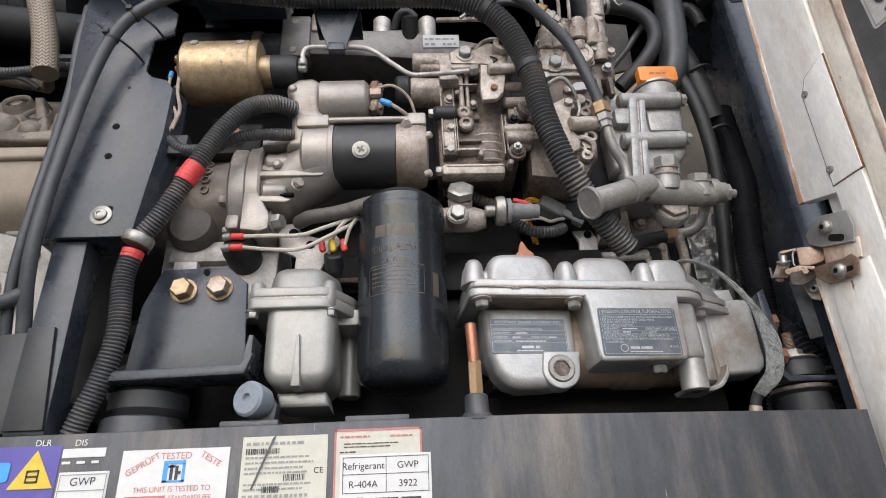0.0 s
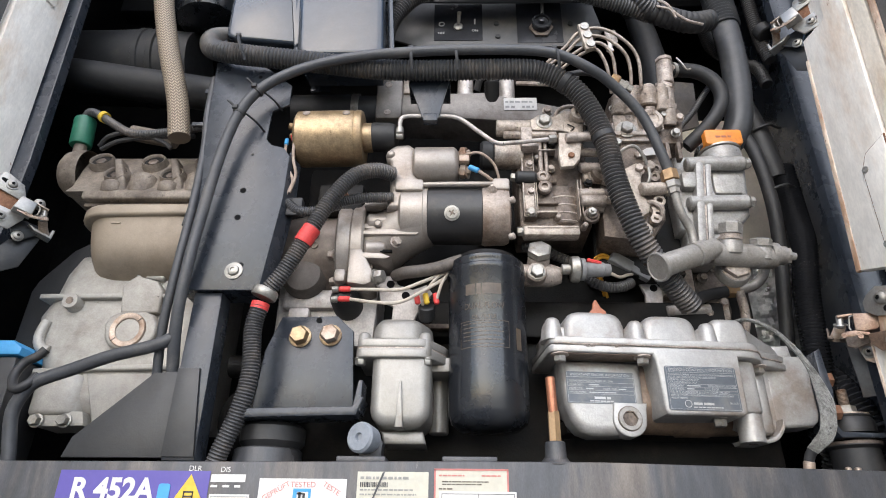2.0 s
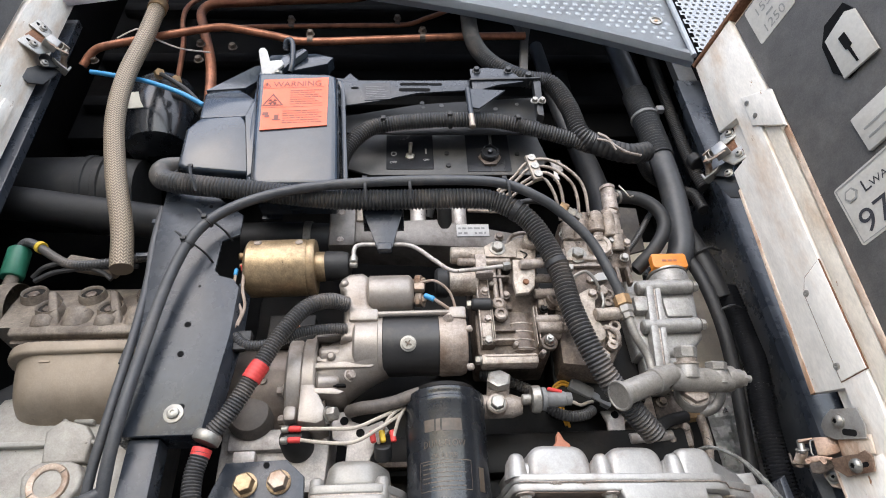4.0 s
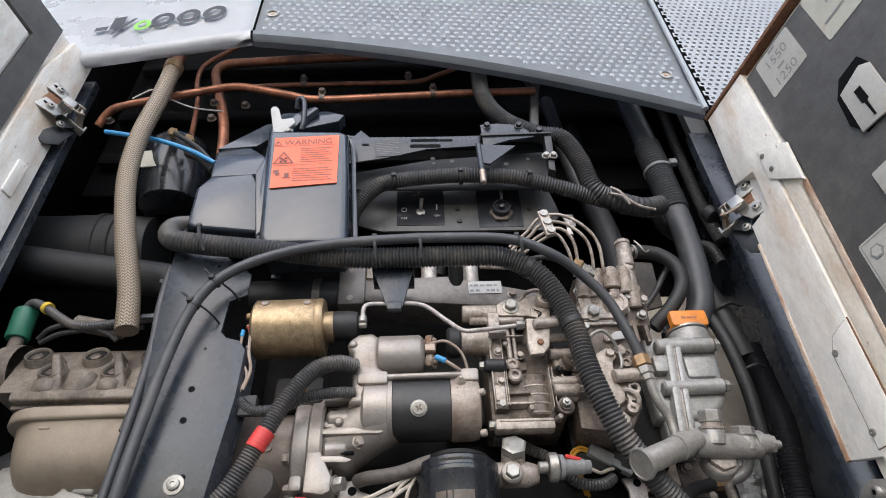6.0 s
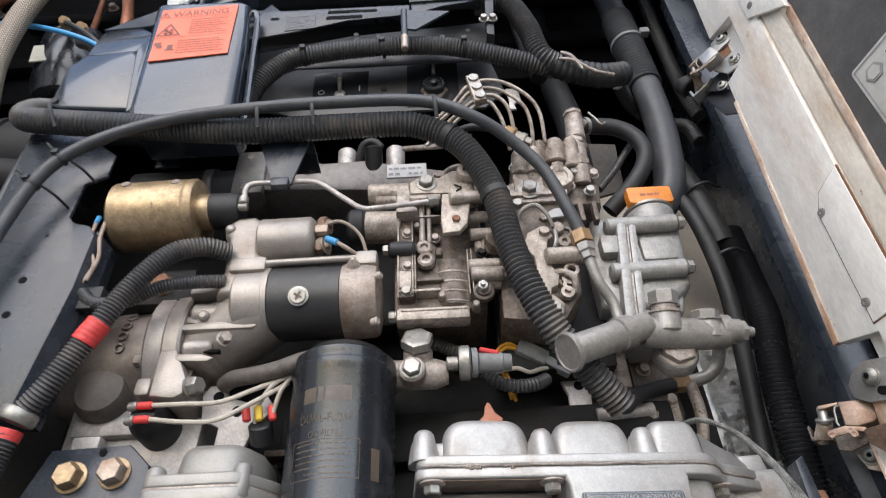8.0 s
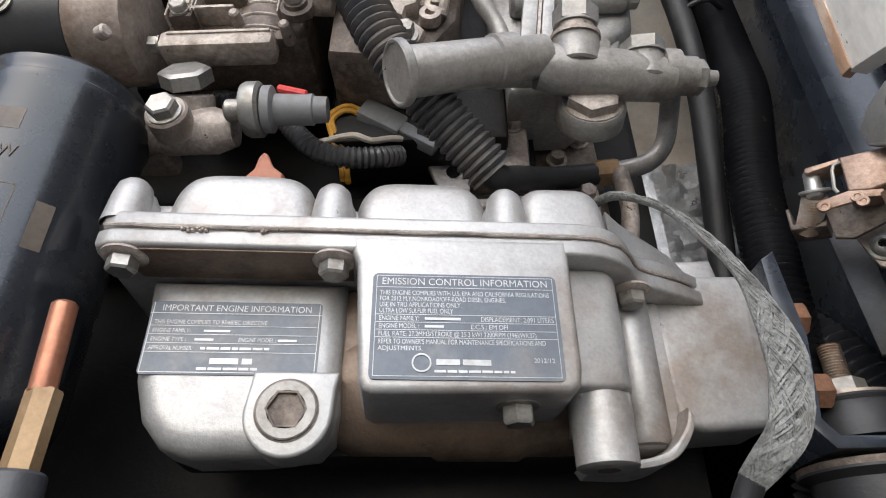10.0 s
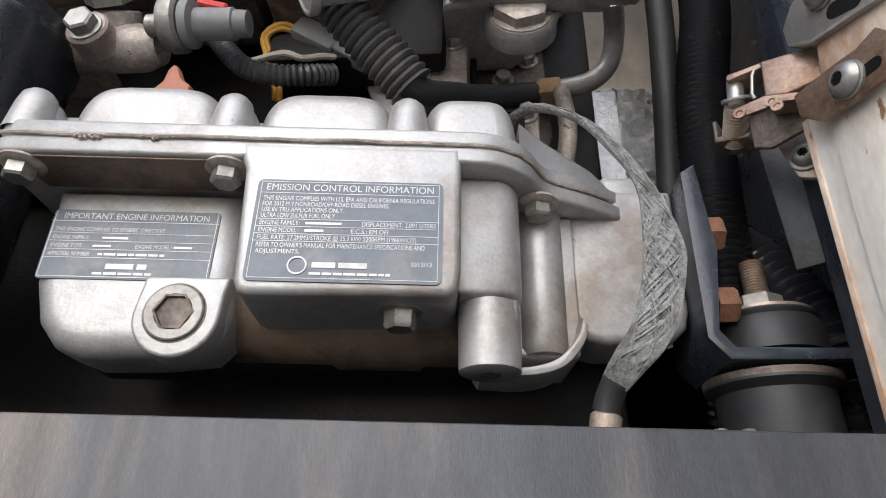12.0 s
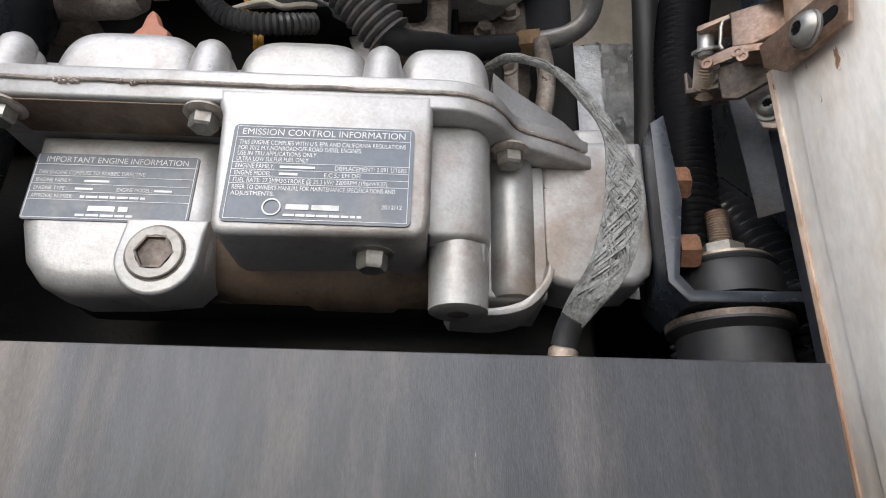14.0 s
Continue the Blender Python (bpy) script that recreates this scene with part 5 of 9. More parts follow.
part("clamp", lathe(B(), (-0.240, 0.765, 2.335), (1, 0, 0), [(0, 0.0365), (0.0005, 0.0375), (0.0125, 0.0375), (0.013, 0.0365)], 32), ZINC, ma)
bm = B()
box(bm, -0.31, -0.275, 0.72, 0.724, 2.352, 2.378, 0.001)
part("bracket", bm, BLACK, ma)

vb = thing("cable_bracket", (-0.10, 0.65, 2.22), "black tapered steel bracket carrying the hoses", "bracket")
bm = B()
prism(bm, [(-0.136, 2.325), (-0.064, 2.327), (-0.084, 2.236), (-0.108, 2.236)], 0.650, 0.653, 0.0008)
box(bm, -0.107, -0.085, 0.640, 0.653, 2.226, 2.240, 0.002)
box(bm, -0.134, -0.066, 0.6535, 0.72, 2.322, 2.326, 0.001)
part("plate", bm, BLACK, vb)

part_line = thing("fuel_line", (-0.05, 0.66, 2.2), "thin bent steel fuel pipe", "pipe")
part("pipe", tube(B(), [(-0.143, 0.664, 2.222), (-0.144, 0.660, 2.238), (-0.136, 0.660, 2.249), (-0.10, 0.660, 2.249), (-0.055, 0.660, 2.246), (-0.020, 0.660, 2.218), (0.004, 0.660, 2.199), (0.028, 0.660, 2.198), (0.092, 0.664, 2.208)], 0.0035, 10, step=0.003), ALU, part_line)
bm = B()
cyl(bm, (-0.144, 0.662, 2.216), (-0.144, 0.662, 2.228), 0.0065, seg=12)
cyl(bm, (-0.138, 0.664, 2.214), (-0.150, 0.664, 2.214), 0.005, seg=10)
part("fitting", bm, ZINC, part_line)
part("fitting", hexbolt(B(), (0.086, 0.663, 2.206), (1, 0.1, 0.2), 0.012, 0.012), ZINC, part_line)

# ---- injection pump ----
ip = thing("injection_pump", (0.10, 0.74, 2.06), "oil-stained injection pump with bolts, levers and pipe unions", "fuel pump")
bm = B()
box(bm, 0.040, 0.150, 0.705, 0.80, 2.075, 2.235, 0.006)
box(bm, 0.046, 0.066, 0.690, 0.72, 2.085, 2.225, 0.004)
box(bm, 0.058, 0.100, 0.698, 0.72, 2.150, 2.160, 0.003)
box(bm, 0.052, 0.100, 0.697, 0.72, 2.112, 2.116, 0.001)
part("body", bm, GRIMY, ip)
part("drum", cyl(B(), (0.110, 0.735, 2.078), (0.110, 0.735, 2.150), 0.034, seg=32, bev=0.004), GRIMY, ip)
for z in (2.084, 2.098, 2.112, 2.126):
    part("fin", cyl(B(), (0.110, 0.735, z), (0.110, 0.735, z + 0.003), 0.0352, seg=32, bev=0.001), OILY, ip)
bm = B()
box(bm, 0.044, 0.128, 0.692, 0.715, 2.056, 2.073, 0.004)
box(bm, 0.05, 0.126, 0.6905, 0.695, 2.067, 2.070, 0.001)
part("foot", bm, DUSTALU, ip)
part("foot_bolt", hexbolt(B(), (0.044, 0.700, 2.066), (-1, 0, 0), 0.012, 0.007, 0.007), ZINC, ip)
bm = B()
prism(bm, [(0.062, 2.238), (0.062, 2.258), (0.076, 2.268), (0.10, 2.264), (0.118, 2.276), (0.140, 2.274), (0.146, 2.258), (0.136, 2.234)], 0.680, 0.70, 0.003)
part("head", bm, DUSTALU, ip)
part("head_bolt", hexbolt(B(), (0.084, 0.680, 2.253), F, 0.017, 0.008, 0.013), ZINC, ip)
bm = B()
lathe(bm, (0.137, 0.680, 2.258), F, [(0, 0.0135), (0.016, 0.0135), (0.018, 0.012), (0.018, 0.006), (0.012, 0.0055), (0.012, 0.0)], 20, False)
prism(bm, [(0.128, 2.252), (0.147, 2.262), (0.142, 2.222), (0.120, 2.224)], 0.674, 0.690, 0.003)
part("union_nut", bm, DUSTALU, ip, "open union nut on a cast lug")
bm = B()
prism(bm, [(0.115, 2.250), (0.146, 2.250), (0.142, 2.225), (0.112, 2.232)], 0.676, 0.70, 0.003)
prism(bm, [(0.103, 2.222), (0.136, 2.220), (0.138, 2.206), (0.132, 2.172), (0.122, 2.160), (0.102, 2.158), (0.100, 2.180)], 0.666, 0.674, 0.0025)
part("lever", bm, DUSTALU, ip, "pale flat lever plate")
part("lever_pin", cyl(B(), (0.119, 0.666, 2.178), (0.119, 0.662, 2.178), 0.005, seg=14), RUST, ip)
part("lever_sleeve", cyl(B(), (0.112, 0.660, 2.207), (0.152, 0.664, 2.212), 0.0075, seg=16), OILY, ip)
part("stop_cylinder", cyl(B(), (0.008, 0.69, 2.248), (0.062, 0.69, 2.247), 0.0135, seg=24), DUSTALU, ip, "pale turned cylinder")
part("linkage", cyl(B(), (0.018, 0.682, 2.229), (0.102, 0.680, 2.226), 0.006, seg=14), OILY, ip)
bm = B()
cyl(bm, (0.004, 0.705, 2.205), (0.050, 0.705, 2.203), 0.021, seg=28)
part("sleeve", bm, DUSTALU, ip)
part("sleeve_cap", cyl(B(), (-0.018, 0.705, 2.205), (0.005, 0.705, 2.205), 0.0235, seg=28, bev=0.004), RUBBER, ip)
part("link_block", prism(B(), [(0.045, 2.238), (0.063, 2.238), (0.063, 2.214), (0.072, 2.206), (0.072, 2.200), (0.045, 2.200)], 0.672, 0.70, 0.003), OILY, ip)
bm = B()
cyl(bm, (0.034, 0.690, 2.155), (0.068, 0.690, 2.154), 0.010, seg=20, bev=0.004)
part("dashpot", bm, RUBBER, ip)
part("dashpot_nut", hexbolt(B(), (0.036, 0.690, 2.155), (-1, 0, 0), 0.012, 0.008), ZINC, ip)
bm = B()
for x, z in ((0.078, 2.158), (0.080, 2.140)):
    lathe(bm, (x, 0.700, z), F, [(0, 0.0105), (0.008, 0.0105), (0.010, 0.008), (0.010, 0.005), (0.006, 0.004), (0.006, 0)], 18, False)
part("plug", bm, OILY, ip)
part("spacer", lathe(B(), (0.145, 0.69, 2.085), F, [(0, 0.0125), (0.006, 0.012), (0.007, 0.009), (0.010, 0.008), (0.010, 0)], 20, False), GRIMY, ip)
part("spacer_nut", hexbolt(B(), (0.144, 0.681, 2.086), F, 0.012, 0.008, 0.0, 0.003), ZINC, ip)
for x, z, r in ((0.152, 2.232, 0.008), (0.154, 2.200, 0.007), (0.155, 2.172, 0.008), (0.152, 2.112, 0.009), (0.150, 2.125, 0.008), (0.138, 2.202, 0.006)):
    bm = B()
    cyl(bm, (x - 0.02, 0.69, z), (x + 0.018, 0.69, z), r, seg=16)
    lathe(bm, (x + 0.018, 0.69, z), (1, 0, 0), [(0, r * 0.8), (0.006, r * 0.8)], 6)
    part("stud", bm, OILY, ip)
# small screws, nipples and drillings over the pump face
rnd = random.Random(12)
for x, z in ((0.052, 2.222), (0.056, 2.092), (0.097, 2.222), (0.097, 2.090), (0.148, 2.150), (0.148, 2.098), (0.058, 2.178), (0.058, 2.128), (0.128, 2.236), (0.092, 2.176), (0.136, 2.076), (0.070, 2.196)):
    if rnd.random() < 0.7:
        part("screw", hexbolt(B(), (x, 0.700 if x > 0.067 else 0.690, z), F, rnd.choice((0.009, 0.011)), 0.005, 0.007), rnd.choice((OILY, ZINC, ENGINE)), ip)
    else:
        part("nipple", cyl(B(), (x, 0.71, z), (x, 0.688, z - 0.004), 0.005, 0.004, 12), OILY, ip)
part("return_pipe", tube(B(), [(0.10, 0.70, 2.262), (0.112, 0.690, 2.285), (0.14, 0.69, 2.29), (0.17, 0.70, 2.27), (0.185, 0.71, 2.25)], 0.0035, 8), OILY, ip)
part("wire", tube(B(), [(0.120, 0.675, 2.244), (0.128, 0.668, 2.232), (0.121, 0.664, 2.222)], 0.0012, 6), ENGINE, ip)
bm = B()
part("rod", box(bm, 0.058, 0.150, 0.69, 0.705, 2.229, 2.236, 0.002), OILY, ip)
part("rod", cyl(B(), (0.076, 0.694, 2.165), (0.076, 0.694, 2.232), 0.004, seg=10), OILY, ip)
part("rod", cyl(B(), (0.085, 0.694, 2.165), (0.085, 0.694, 2.232), 0.003, seg=10), OILY, ip)

# ---- governor housing and distributor head ----
gv = thing("governor_housing", (0.22, 0.72, 2.05), "cast governor housing with a flat cover plate and bolts", "engine part")
bm = B()
prism(bm, [(0.165, 2.06), (0.235, 2.05), (0.262, 2.09), (0.27, 2.19), (0.262, 2.235), (0.19, 2.24), (0.168, 2.19)], 0.705, 0.79, 0.006)
prism(bm, [(0.19, 2.235), (0.315, 2.235), (0.322, 2.30), (0.295, 2.345), (0.205, 2.335)], 0.715, 0.80, 0.008)
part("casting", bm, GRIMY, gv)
bm = B()
prism(bm, [(0.224, 2.182), (0.233, 2.172), (0.228, 2.152), (0.226, 2.125), (0.236, 2.108), (0.232, 2.092), (0.224, 2.088), (0.222, 2.078), (0.212, 2.084), (0.204, 2.098), (0.210, 2.108), (0.209, 2.135), (0.198, 2.150), (0.206, 2.172)], 0.690, 0.706, 0.003)
part("cover_plate", bm, DUSTALU, gv, "flat machined cover plate")
for k, (x, z, af, w) in enumerate(((0.219, 2.252, 0.018, 0.016), (0.199, 2.220, 0.012, 0.0), (0.226, 2.170, 0.012, 0.010), (0.243, 2.175, 0.017, 0.0), (0.194, 2.133, 0.014, 0.010), (0.224, 2.060, 0.013, 0.010))):
    part("bolt", hexbolt(B(), (x, 0.694 if k != 0 else 0.700, z), F, af, 0.008, w), ZINC if k in (0, 1, 5) else OILY, gv)
for x, z, r in ((0.250, 2.158, 0.008), (0.247, 2.104, 0.0095), (0.242, 2.084, 0.008), (0.178, 2.16, 0.014)):
    part("socket", lathe(B(), (x, 0.702, z), F, [(0, r), (0.009, r), (0.0095, r * 0.5), (0.005, r * 0.45), (0.005, 0.0)], 18, False), OILY, gv)
bm = B()
prism(bm, [(0.185, 2.240), (0.245, 2.232), (0.262, 2.246), (0.250, 2.270), (0.205, 2.272), (0.185, 2.262)], 0.702, 0.72, 0.003)
part("distributor_flange", bm, OILY, gv)
for x, z in ((0.214, 2.318), (0.243, 2.33), (0.272, 2.326), (0.228, 2.292), (0.262, 2.286), (0.295, 2.300)):
    bm = B()
    cyl(bm, (x, 0.715, z - 0.03), (x, 0.704, z - 0.004), 0.012, 0.0115, 18)
    lathe(bm, (x, 0.704, z - 0.004), (0, -0.45, 1), [(0, 0.0125), (0.008, 0.0125), (0.009, 0.0085), (0.015, 0.0085), (0.016, 0.004)], 6)
    part("union", bm, OILY, gv)
for x, z in ((0.250, 2.25), (0.275, 2.262), (0.300, 2.25), (0.285, 2.285), (0.310, 2.28), (0.205, 2.30), (0.188, 2.205), (0.262, 2.222), (0.232, 2.205)):
    part("screw", hexbolt(B(), (x, 0.708, z), F, 0.011, 0.006, 0.008), rnd.choice((OILY, ZINC)), gv)
bm = B()
for k in range(7):
    x = 0.19 + 0.018 * k
    box(bm, x, x + 0.007, 0.706, 0.72, 2.20, 2.232, 0.002)
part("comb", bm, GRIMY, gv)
bm = B()
cyl(bm, (0.222, 0.685, 2.130), (0.262, 0.690, 2.134), 0.010, seg=20)
lathe(bm, (0.262, 0.690, 2.134), (1, 0, 0), [(0, 0.012), (0.012, 0.012)], 6)
part("banjo", bm, DUSTALU, gv)
bm = B()
tube(bm, [(0.190, 0.690, 2.172), (0.198, 0.676, 2.192), (0.217, 0.672, 2.200), (0.230, 0.676, 2.188), (0.238, 0.684, 2.172)], 0.0028, 8)
tube(bm, [(0.238, 0.680, 2.165), (0.236, 0.676, 2.145), (0.232, 0.682, 2.135)], 0.0026, 8)
part("bleed_pipe", bm, ZINC, gv)
bm = B()
prism(bm, [(0.232, 2.198), (0.262, 2.202), (0.268, 2.216), (0.246, 2.214), (0.234, 2.206)], 0.697, 0.699)
part("tag", bm, PAPER, gv)
bm = B()
tube(bm, [(0.225, 0.70, 2.105), (0.238, 0.69, 2.110), (0.252, 0.69, 2.098), (0.250, 0.70, 2.082)], 0.004, 8)
part("clip", bm, OILY, gv)

part("round_cover", lathe(B(), (0.2595, 0.715, 2.270), F, [(0, 0.0215), (0.018, 0.0210), (0.021, 0.0190), (0.0215, 0.0130), (0.0195, 0.0120), (0.0195, 0.0)], 32, False), DUSTALU, gv, "round pressed cover")
for x, z, r, h in ((0.211, 2.283, 0.0115, 0.036), (0.231, 2.280, 0.0145, 0.040), (0.262, 2.300, 0.0155, 0.034), (0.284, 2.290, 0.0120, 0.046)):
    bm = B()
    cyl(bm, (x, 0.705, z), (x + 0.002, 0.700, z + h), r, r * 0.96, 20, 0.002)
    cyl(bm, (x + 0.002, 0.700, z + h - 0.004), (x + 0.0025, 0.699, z + h + 0.006), r * 0.72, seg=16)
    part("delivery_valve", bm, DUSTALU, gv)
part("flange_ledge", box(B(), 0.187, 0.268, 0.697, 0.72, 2.240, 2.2475, 0.0015), DUSTALU, gv)
part("flange_ledge", box(B(), 0.189, 0.262, 0.699, 0.72, 2.229, 2.2340, 0.001), OILY, gv)
part("bolt_lug", prism(B(), rrect(0.200, 0.240, 2.247, 2.284, 0.005), 0.700, 0.72, 0.002), DUSTALU, gv)
for x, z, r in ((0.254, 2.172, 0.0085), (0.2515, 2.115, 0.0092), (0.247, 2.093, 0.0092), (0.199, 2.146, 0.0075)):
    bm = B()
    lathe(bm, (x, 0.699, z), F, [(0, r), (0.006, r), (0.0066, r * 0.9), (0.0066, r * 0.55), (0.002, r * 0.5)], 20, False)
    part("ring_boss", bm, DUSTALU, gv)
part("web", prism(B(), [(0.226, 2.128), (0.250, 2.126), (0.253, 2.100), (0.240, 2.096), (0.228, 2.102)], 0.698, 0.72, 0.003), DUSTALU, gv)
part("web", prism(B(), [(0.200, 2.160), (0.216, 2.158), (0.216, 2.140), (0.203, 2.138)], 0.696, 0.72, 0.002), GRIMY, gv)
part("lower_lug", prism(B(), [(0.206, 2.092), (0.226, 2.086), (0.238, 2.072), (0.234, 2.058), (0.214, 2.058), (0.204, 2.074)], 0.698, 0.73, 0.003), DUSTALU, gv)
# raised frame lines, plates and sleeves on the injection pump
for x0, x1, z0, z1 in ((0.0455, 0.0475, 2.085, 2.222), (0.0630, 0.0648, 2.090, 2.205), (0.0455, 0.1000, 2.2040, 2.2065), (0.0455, 0.0960, 2.0920, 2.0950), (0.0660, 0.0675, 2.090, 2.145), (0.1290, 0.1305, 2.085, 2.150), (0.1335, 0.1350, 2.085, 2.150)):
    part("rib", box(B(), x0, x1, 0.6885, 0.706, z0, z1, 0.0006), DUSTALU, ip)
part("plug_lug", prism(B(), rrect(0.072, 0.092, 2.136, 2.168, 0.008), 0.6955, 0.71, 0.002), GRIMY, ip)
part("face_plate", prism(B(), [(0.048, 2.122), (0.062, 2.122), (0.062, 2.098), (0.048, 2.098)], 0.6885, 0.70, 0.001), DUSTALU, ip)
for x0, x1, z, r in ((0.140, 0.172, 2.160, 0.0085), (0.140, 0.170, 2.132, 0.0075), (0.138, 0.168, 2.110, 0.0100), (0.136, 0.160, 2.180, 0.0065)):
    bm = B()
    cyl(bm, (x0, 0.700, z), (x1, 0.702, z - 0.001), r, seg=16)
    cyl(bm, (x0 + 0.008, 0.700, z), (x0 + 0.012, 0.700, z), r * 1.3, seg=16)
    part("sleeve", bm, DUSTALU, ip)
part("side_cap", lathe(B(), (0.164, 0.700, 2.165), (0.4, -1, 0), [(0, 0.0150), (0.010, 0.0150), (0.012, 0.012), (0.012, 0.007), (0.006, 0.006), (0.006, 0)], 22, False), GRIMY, ip)

# injector pipes with clamp
ij = thing("injector_pipes", (0.15, 0.66, 2.36), "bunch of four thin steel injector pipes in a clamp", "pipe")
for pts in ([(0.098, 0.69, 2.385), (0.128, 0.67, 2.402), (0.146, 0.660, 2.420), (0.172, 0.655, 2.428), (0.202, 0.657, 2.422), (0.232, 0.663, 2.398), (0.246, 0.670, 2.368), (0.250, 0.690, 2.325)],
            [(0.100, 0.69, 2.378), (0.130, 0.67, 2.391), (0.150, 0.660, 2.408), (0.172, 0.656, 2.412), (0.198, 0.659, 2.406), (0.224, 0.667, 2.384), (0.232, 0.675, 2.355), (0.234, 0.695, 2.32)],
            [(0.110, 0.69, 2.372), (0.142, 0.668, 2.386), (0.172, 0.657, 2.397), (0.192, 0.660, 2.392), (0.204, 0.668, 2.372), (0.210, 0.690, 2.335)],
            [(0.114, 0.69, 2.364), (0.146, 0.668, 2.378), (0.172, 0.658, 2.384), (0.184, 0.662, 2.374), (0.194, 0.672, 2.350), (0.200, 0.690, 2.318)]):
    part("pipe", tube(B(), pts, 0.0028, 10), DUSTALU, ij)
cl = part("clamp", prism(B(), [(0.146, 2.428), (0.163, 2.432), (0.172, 2.376), (0.155, 2.372)], 0.645, 0.652, 0.002), DUSTALU, ij)
for k in range(3):
    part("clamp_screw", lathe(B(), (0.1565 + 0.0035 * k, 0.645, 2.421 - 0.019 * k), F, [(0, 0.0075), (0.003, 0.007), (0.0036, 0.003), (0.002, 0.0)], 16, False), ZINC, cl)

# ---- oil filler housing ----
of = thing("oil_filler_body", (0.345, 0.75, 2.06), "ribbed cast aluminium oil filler housing", "engine part")
bm = B()
prism(bm, [(0.300, 2.222), (0.395, 2.228), (0.414, 2.206), (0.404, 2.112), (0.384, 2.092), (0.350, 2.080), (0.290, 2.084), (0.288, 2.15)], 0.730, 0.81, 0.010, 3)
prism(bm, [(0.300, 2.100), (0.396, 2.108), (0.388, 2.078), (0.352, 2.048), (0.300, 2.046)], 0.738, 0.81, 0.006, 3)
part("housing", bm, FILLERALU, of, sharp=50)
part("seam_flange", prism(B(), [(0.326, 2.206), (0.338, 2.206), (0.318, 2.050), (0.305, 2.050)], 0.711, 0.80, 0.003), FILLERALU, of)
part("seam_flange", prism(B(), [(0.341, 2.205), (0.351, 2.205), (0.331, 2.052), (0.321, 2.052)], 0.7125, 0.80, 0.003), FILLERALU, of)
part("gasket", prism(B(), [(0.3382, 2.2045), (0.3408, 2.2045), (0.3207, 2.053), (0.3183, 2.053)], 0.7135, 0.79), OILY, of)
bm = B()
for z, xx in ((2.199, 0.312), (2.127, 0.305)):
    cyl(bm, (xx, 0.722, z), (xx + 0.094, 0.722, z + 0.002), 0.0115, seg=24, bev=0.003)
part("boss", bm, FILLERALU, of)
part("pad", box(B(), 0.300, 0.325, 0.714, 0.74, 2.152, 2.181, 0.004), FILLERALU, of)
part("pad", box(B(), 0.352, 0.398, 0.724, 0.74, 2.146, 2.184, 0.006), FILLERALU, of)
for x, z in ((0.406, 2.200), (0.399, 2.129)):
    part("bolt", hexbolt(B(), (x, 0.722, z), (1, 0, 0), 0.015, 0.007, 0.010), ZINC, of)
part("lug_bolt", hexbolt(B(), (0.372, 0.735, 2.084), (0.3, -1, 0), 0.014, 0.007, 0.010), ZINC, of)
part("neck", cyl(B(), (0.387, 0.757, 2.215), (0.387, 0.757, 2.240), 0.0335, seg=36), FILLERALU, of)
cp = thing("filler_cap", (0.387, 0.757, 2.240), "orange plastic oil filler cap with a raised grip", "cap")
part("disc", lathe(B(), (0.387, 0.757, 2.241), (0, 0, 1), [(0, 0.0335), (0.001, 0.0345), (0.004, 0.0345), (0.005, 0.032)], 40), ZINC, cp, "dull metal rim")
bm = B()
lathe(bm, (0.387, 0.757, 2.245), (0, 0, 1), [(0, 0.031), (0.006, 0.030), (0.008, 0.027)], 36)
prism(bm, rrect(0.3565, 0.4175, 2.244, 2.273, 0.005), 0.728, 0.742, 0.002)
gp = part("grip", bm, ORANGE, cp)
bars([(-0.014, -0.006, 0.0, 0.004), (-0.004, 0.004, 0.0, 0.004), (0.006, 0.012, 0.0, 0.004)], on_front(0.387, 0.7275, 2.256), CLAY, gp)

# ---- hydraulic valve with plunger ----
hv = thing("priming_valve", (0.33, 0.70, 1.99), "dull zinc priming pump and valve body with hex plugs", "valve")
bm = B()
a, b = V(0.222, 0.664, 1.990), V(0.318, 0.694, 2.034)
STEEL = mat("dull_grey_zinc", (0.31, 0.292, 0.268), 0.42, 0.35, (0.15, 0.125, 0.10), 0.4, 24, 0.14, 0.2, 400)
lathe(bm, a, b - a, [(0.004, 0.0150), (0.007, 0.0162), (0.070, 0.0162), (0.071, 0.0182), (0.087, 0.0182), (0.088, 0.0150), (0.112, 0.0150)], 36)
part("barrel", bm, STEEL, hv)
part("end_disc", lathe(B(), a, b - a, [(0.0012, 0.0), (0.0012, 0.0175), (0.0, 0.0185), (0.0, 0.0200), (0.001, 0.0210), (0.0055, 0.0210), (0.0065, 0.0200)], 36, False), STEEL, hv)
bm = B()
lathe(bm, (0.316, 0.700, 2.030), (1, 0.15, -0.02), [(0, 0.0150), (0.010, 0.0175), (0.060, 0.0180), (0.080, 0.0165), (0.096, 0.0155)], 24)
lathe(bm, (0.356, 0.736, 2.014), (0, -1, 0.1), [(0, 0.0250), (0.012, 0.0250), (0.016, 0.0225)], 28)
cyl(bm, (0.343, 0.700, 2.028), (0.344, 0.693, 2.050), 0.0175, 0.0165, 20)
cyl(bm, (0.392, 0.712, 2.022), (0.393, 0.707, 2.044), 0.0165, 0.0155, 20)
part("valve_body", bm, STEEL, hv, sharp=45)
bm = B()
lathe(bm, (0.344, 0.693, 2.048), (0.05, -0.35, 1), [(0, 0.0175), (0.003, 0.0175), (0.0035, 0.0135), (0.009, 0.0135)], 24)
part("plug_seat", bm, OILY, hv)
part("hex_plug", hexbolt(B(), (0.3445, 0.690, 2.057), (0.05, -0.35, 1), 0.028, 0.015, 0.0155), STEEL, hv)
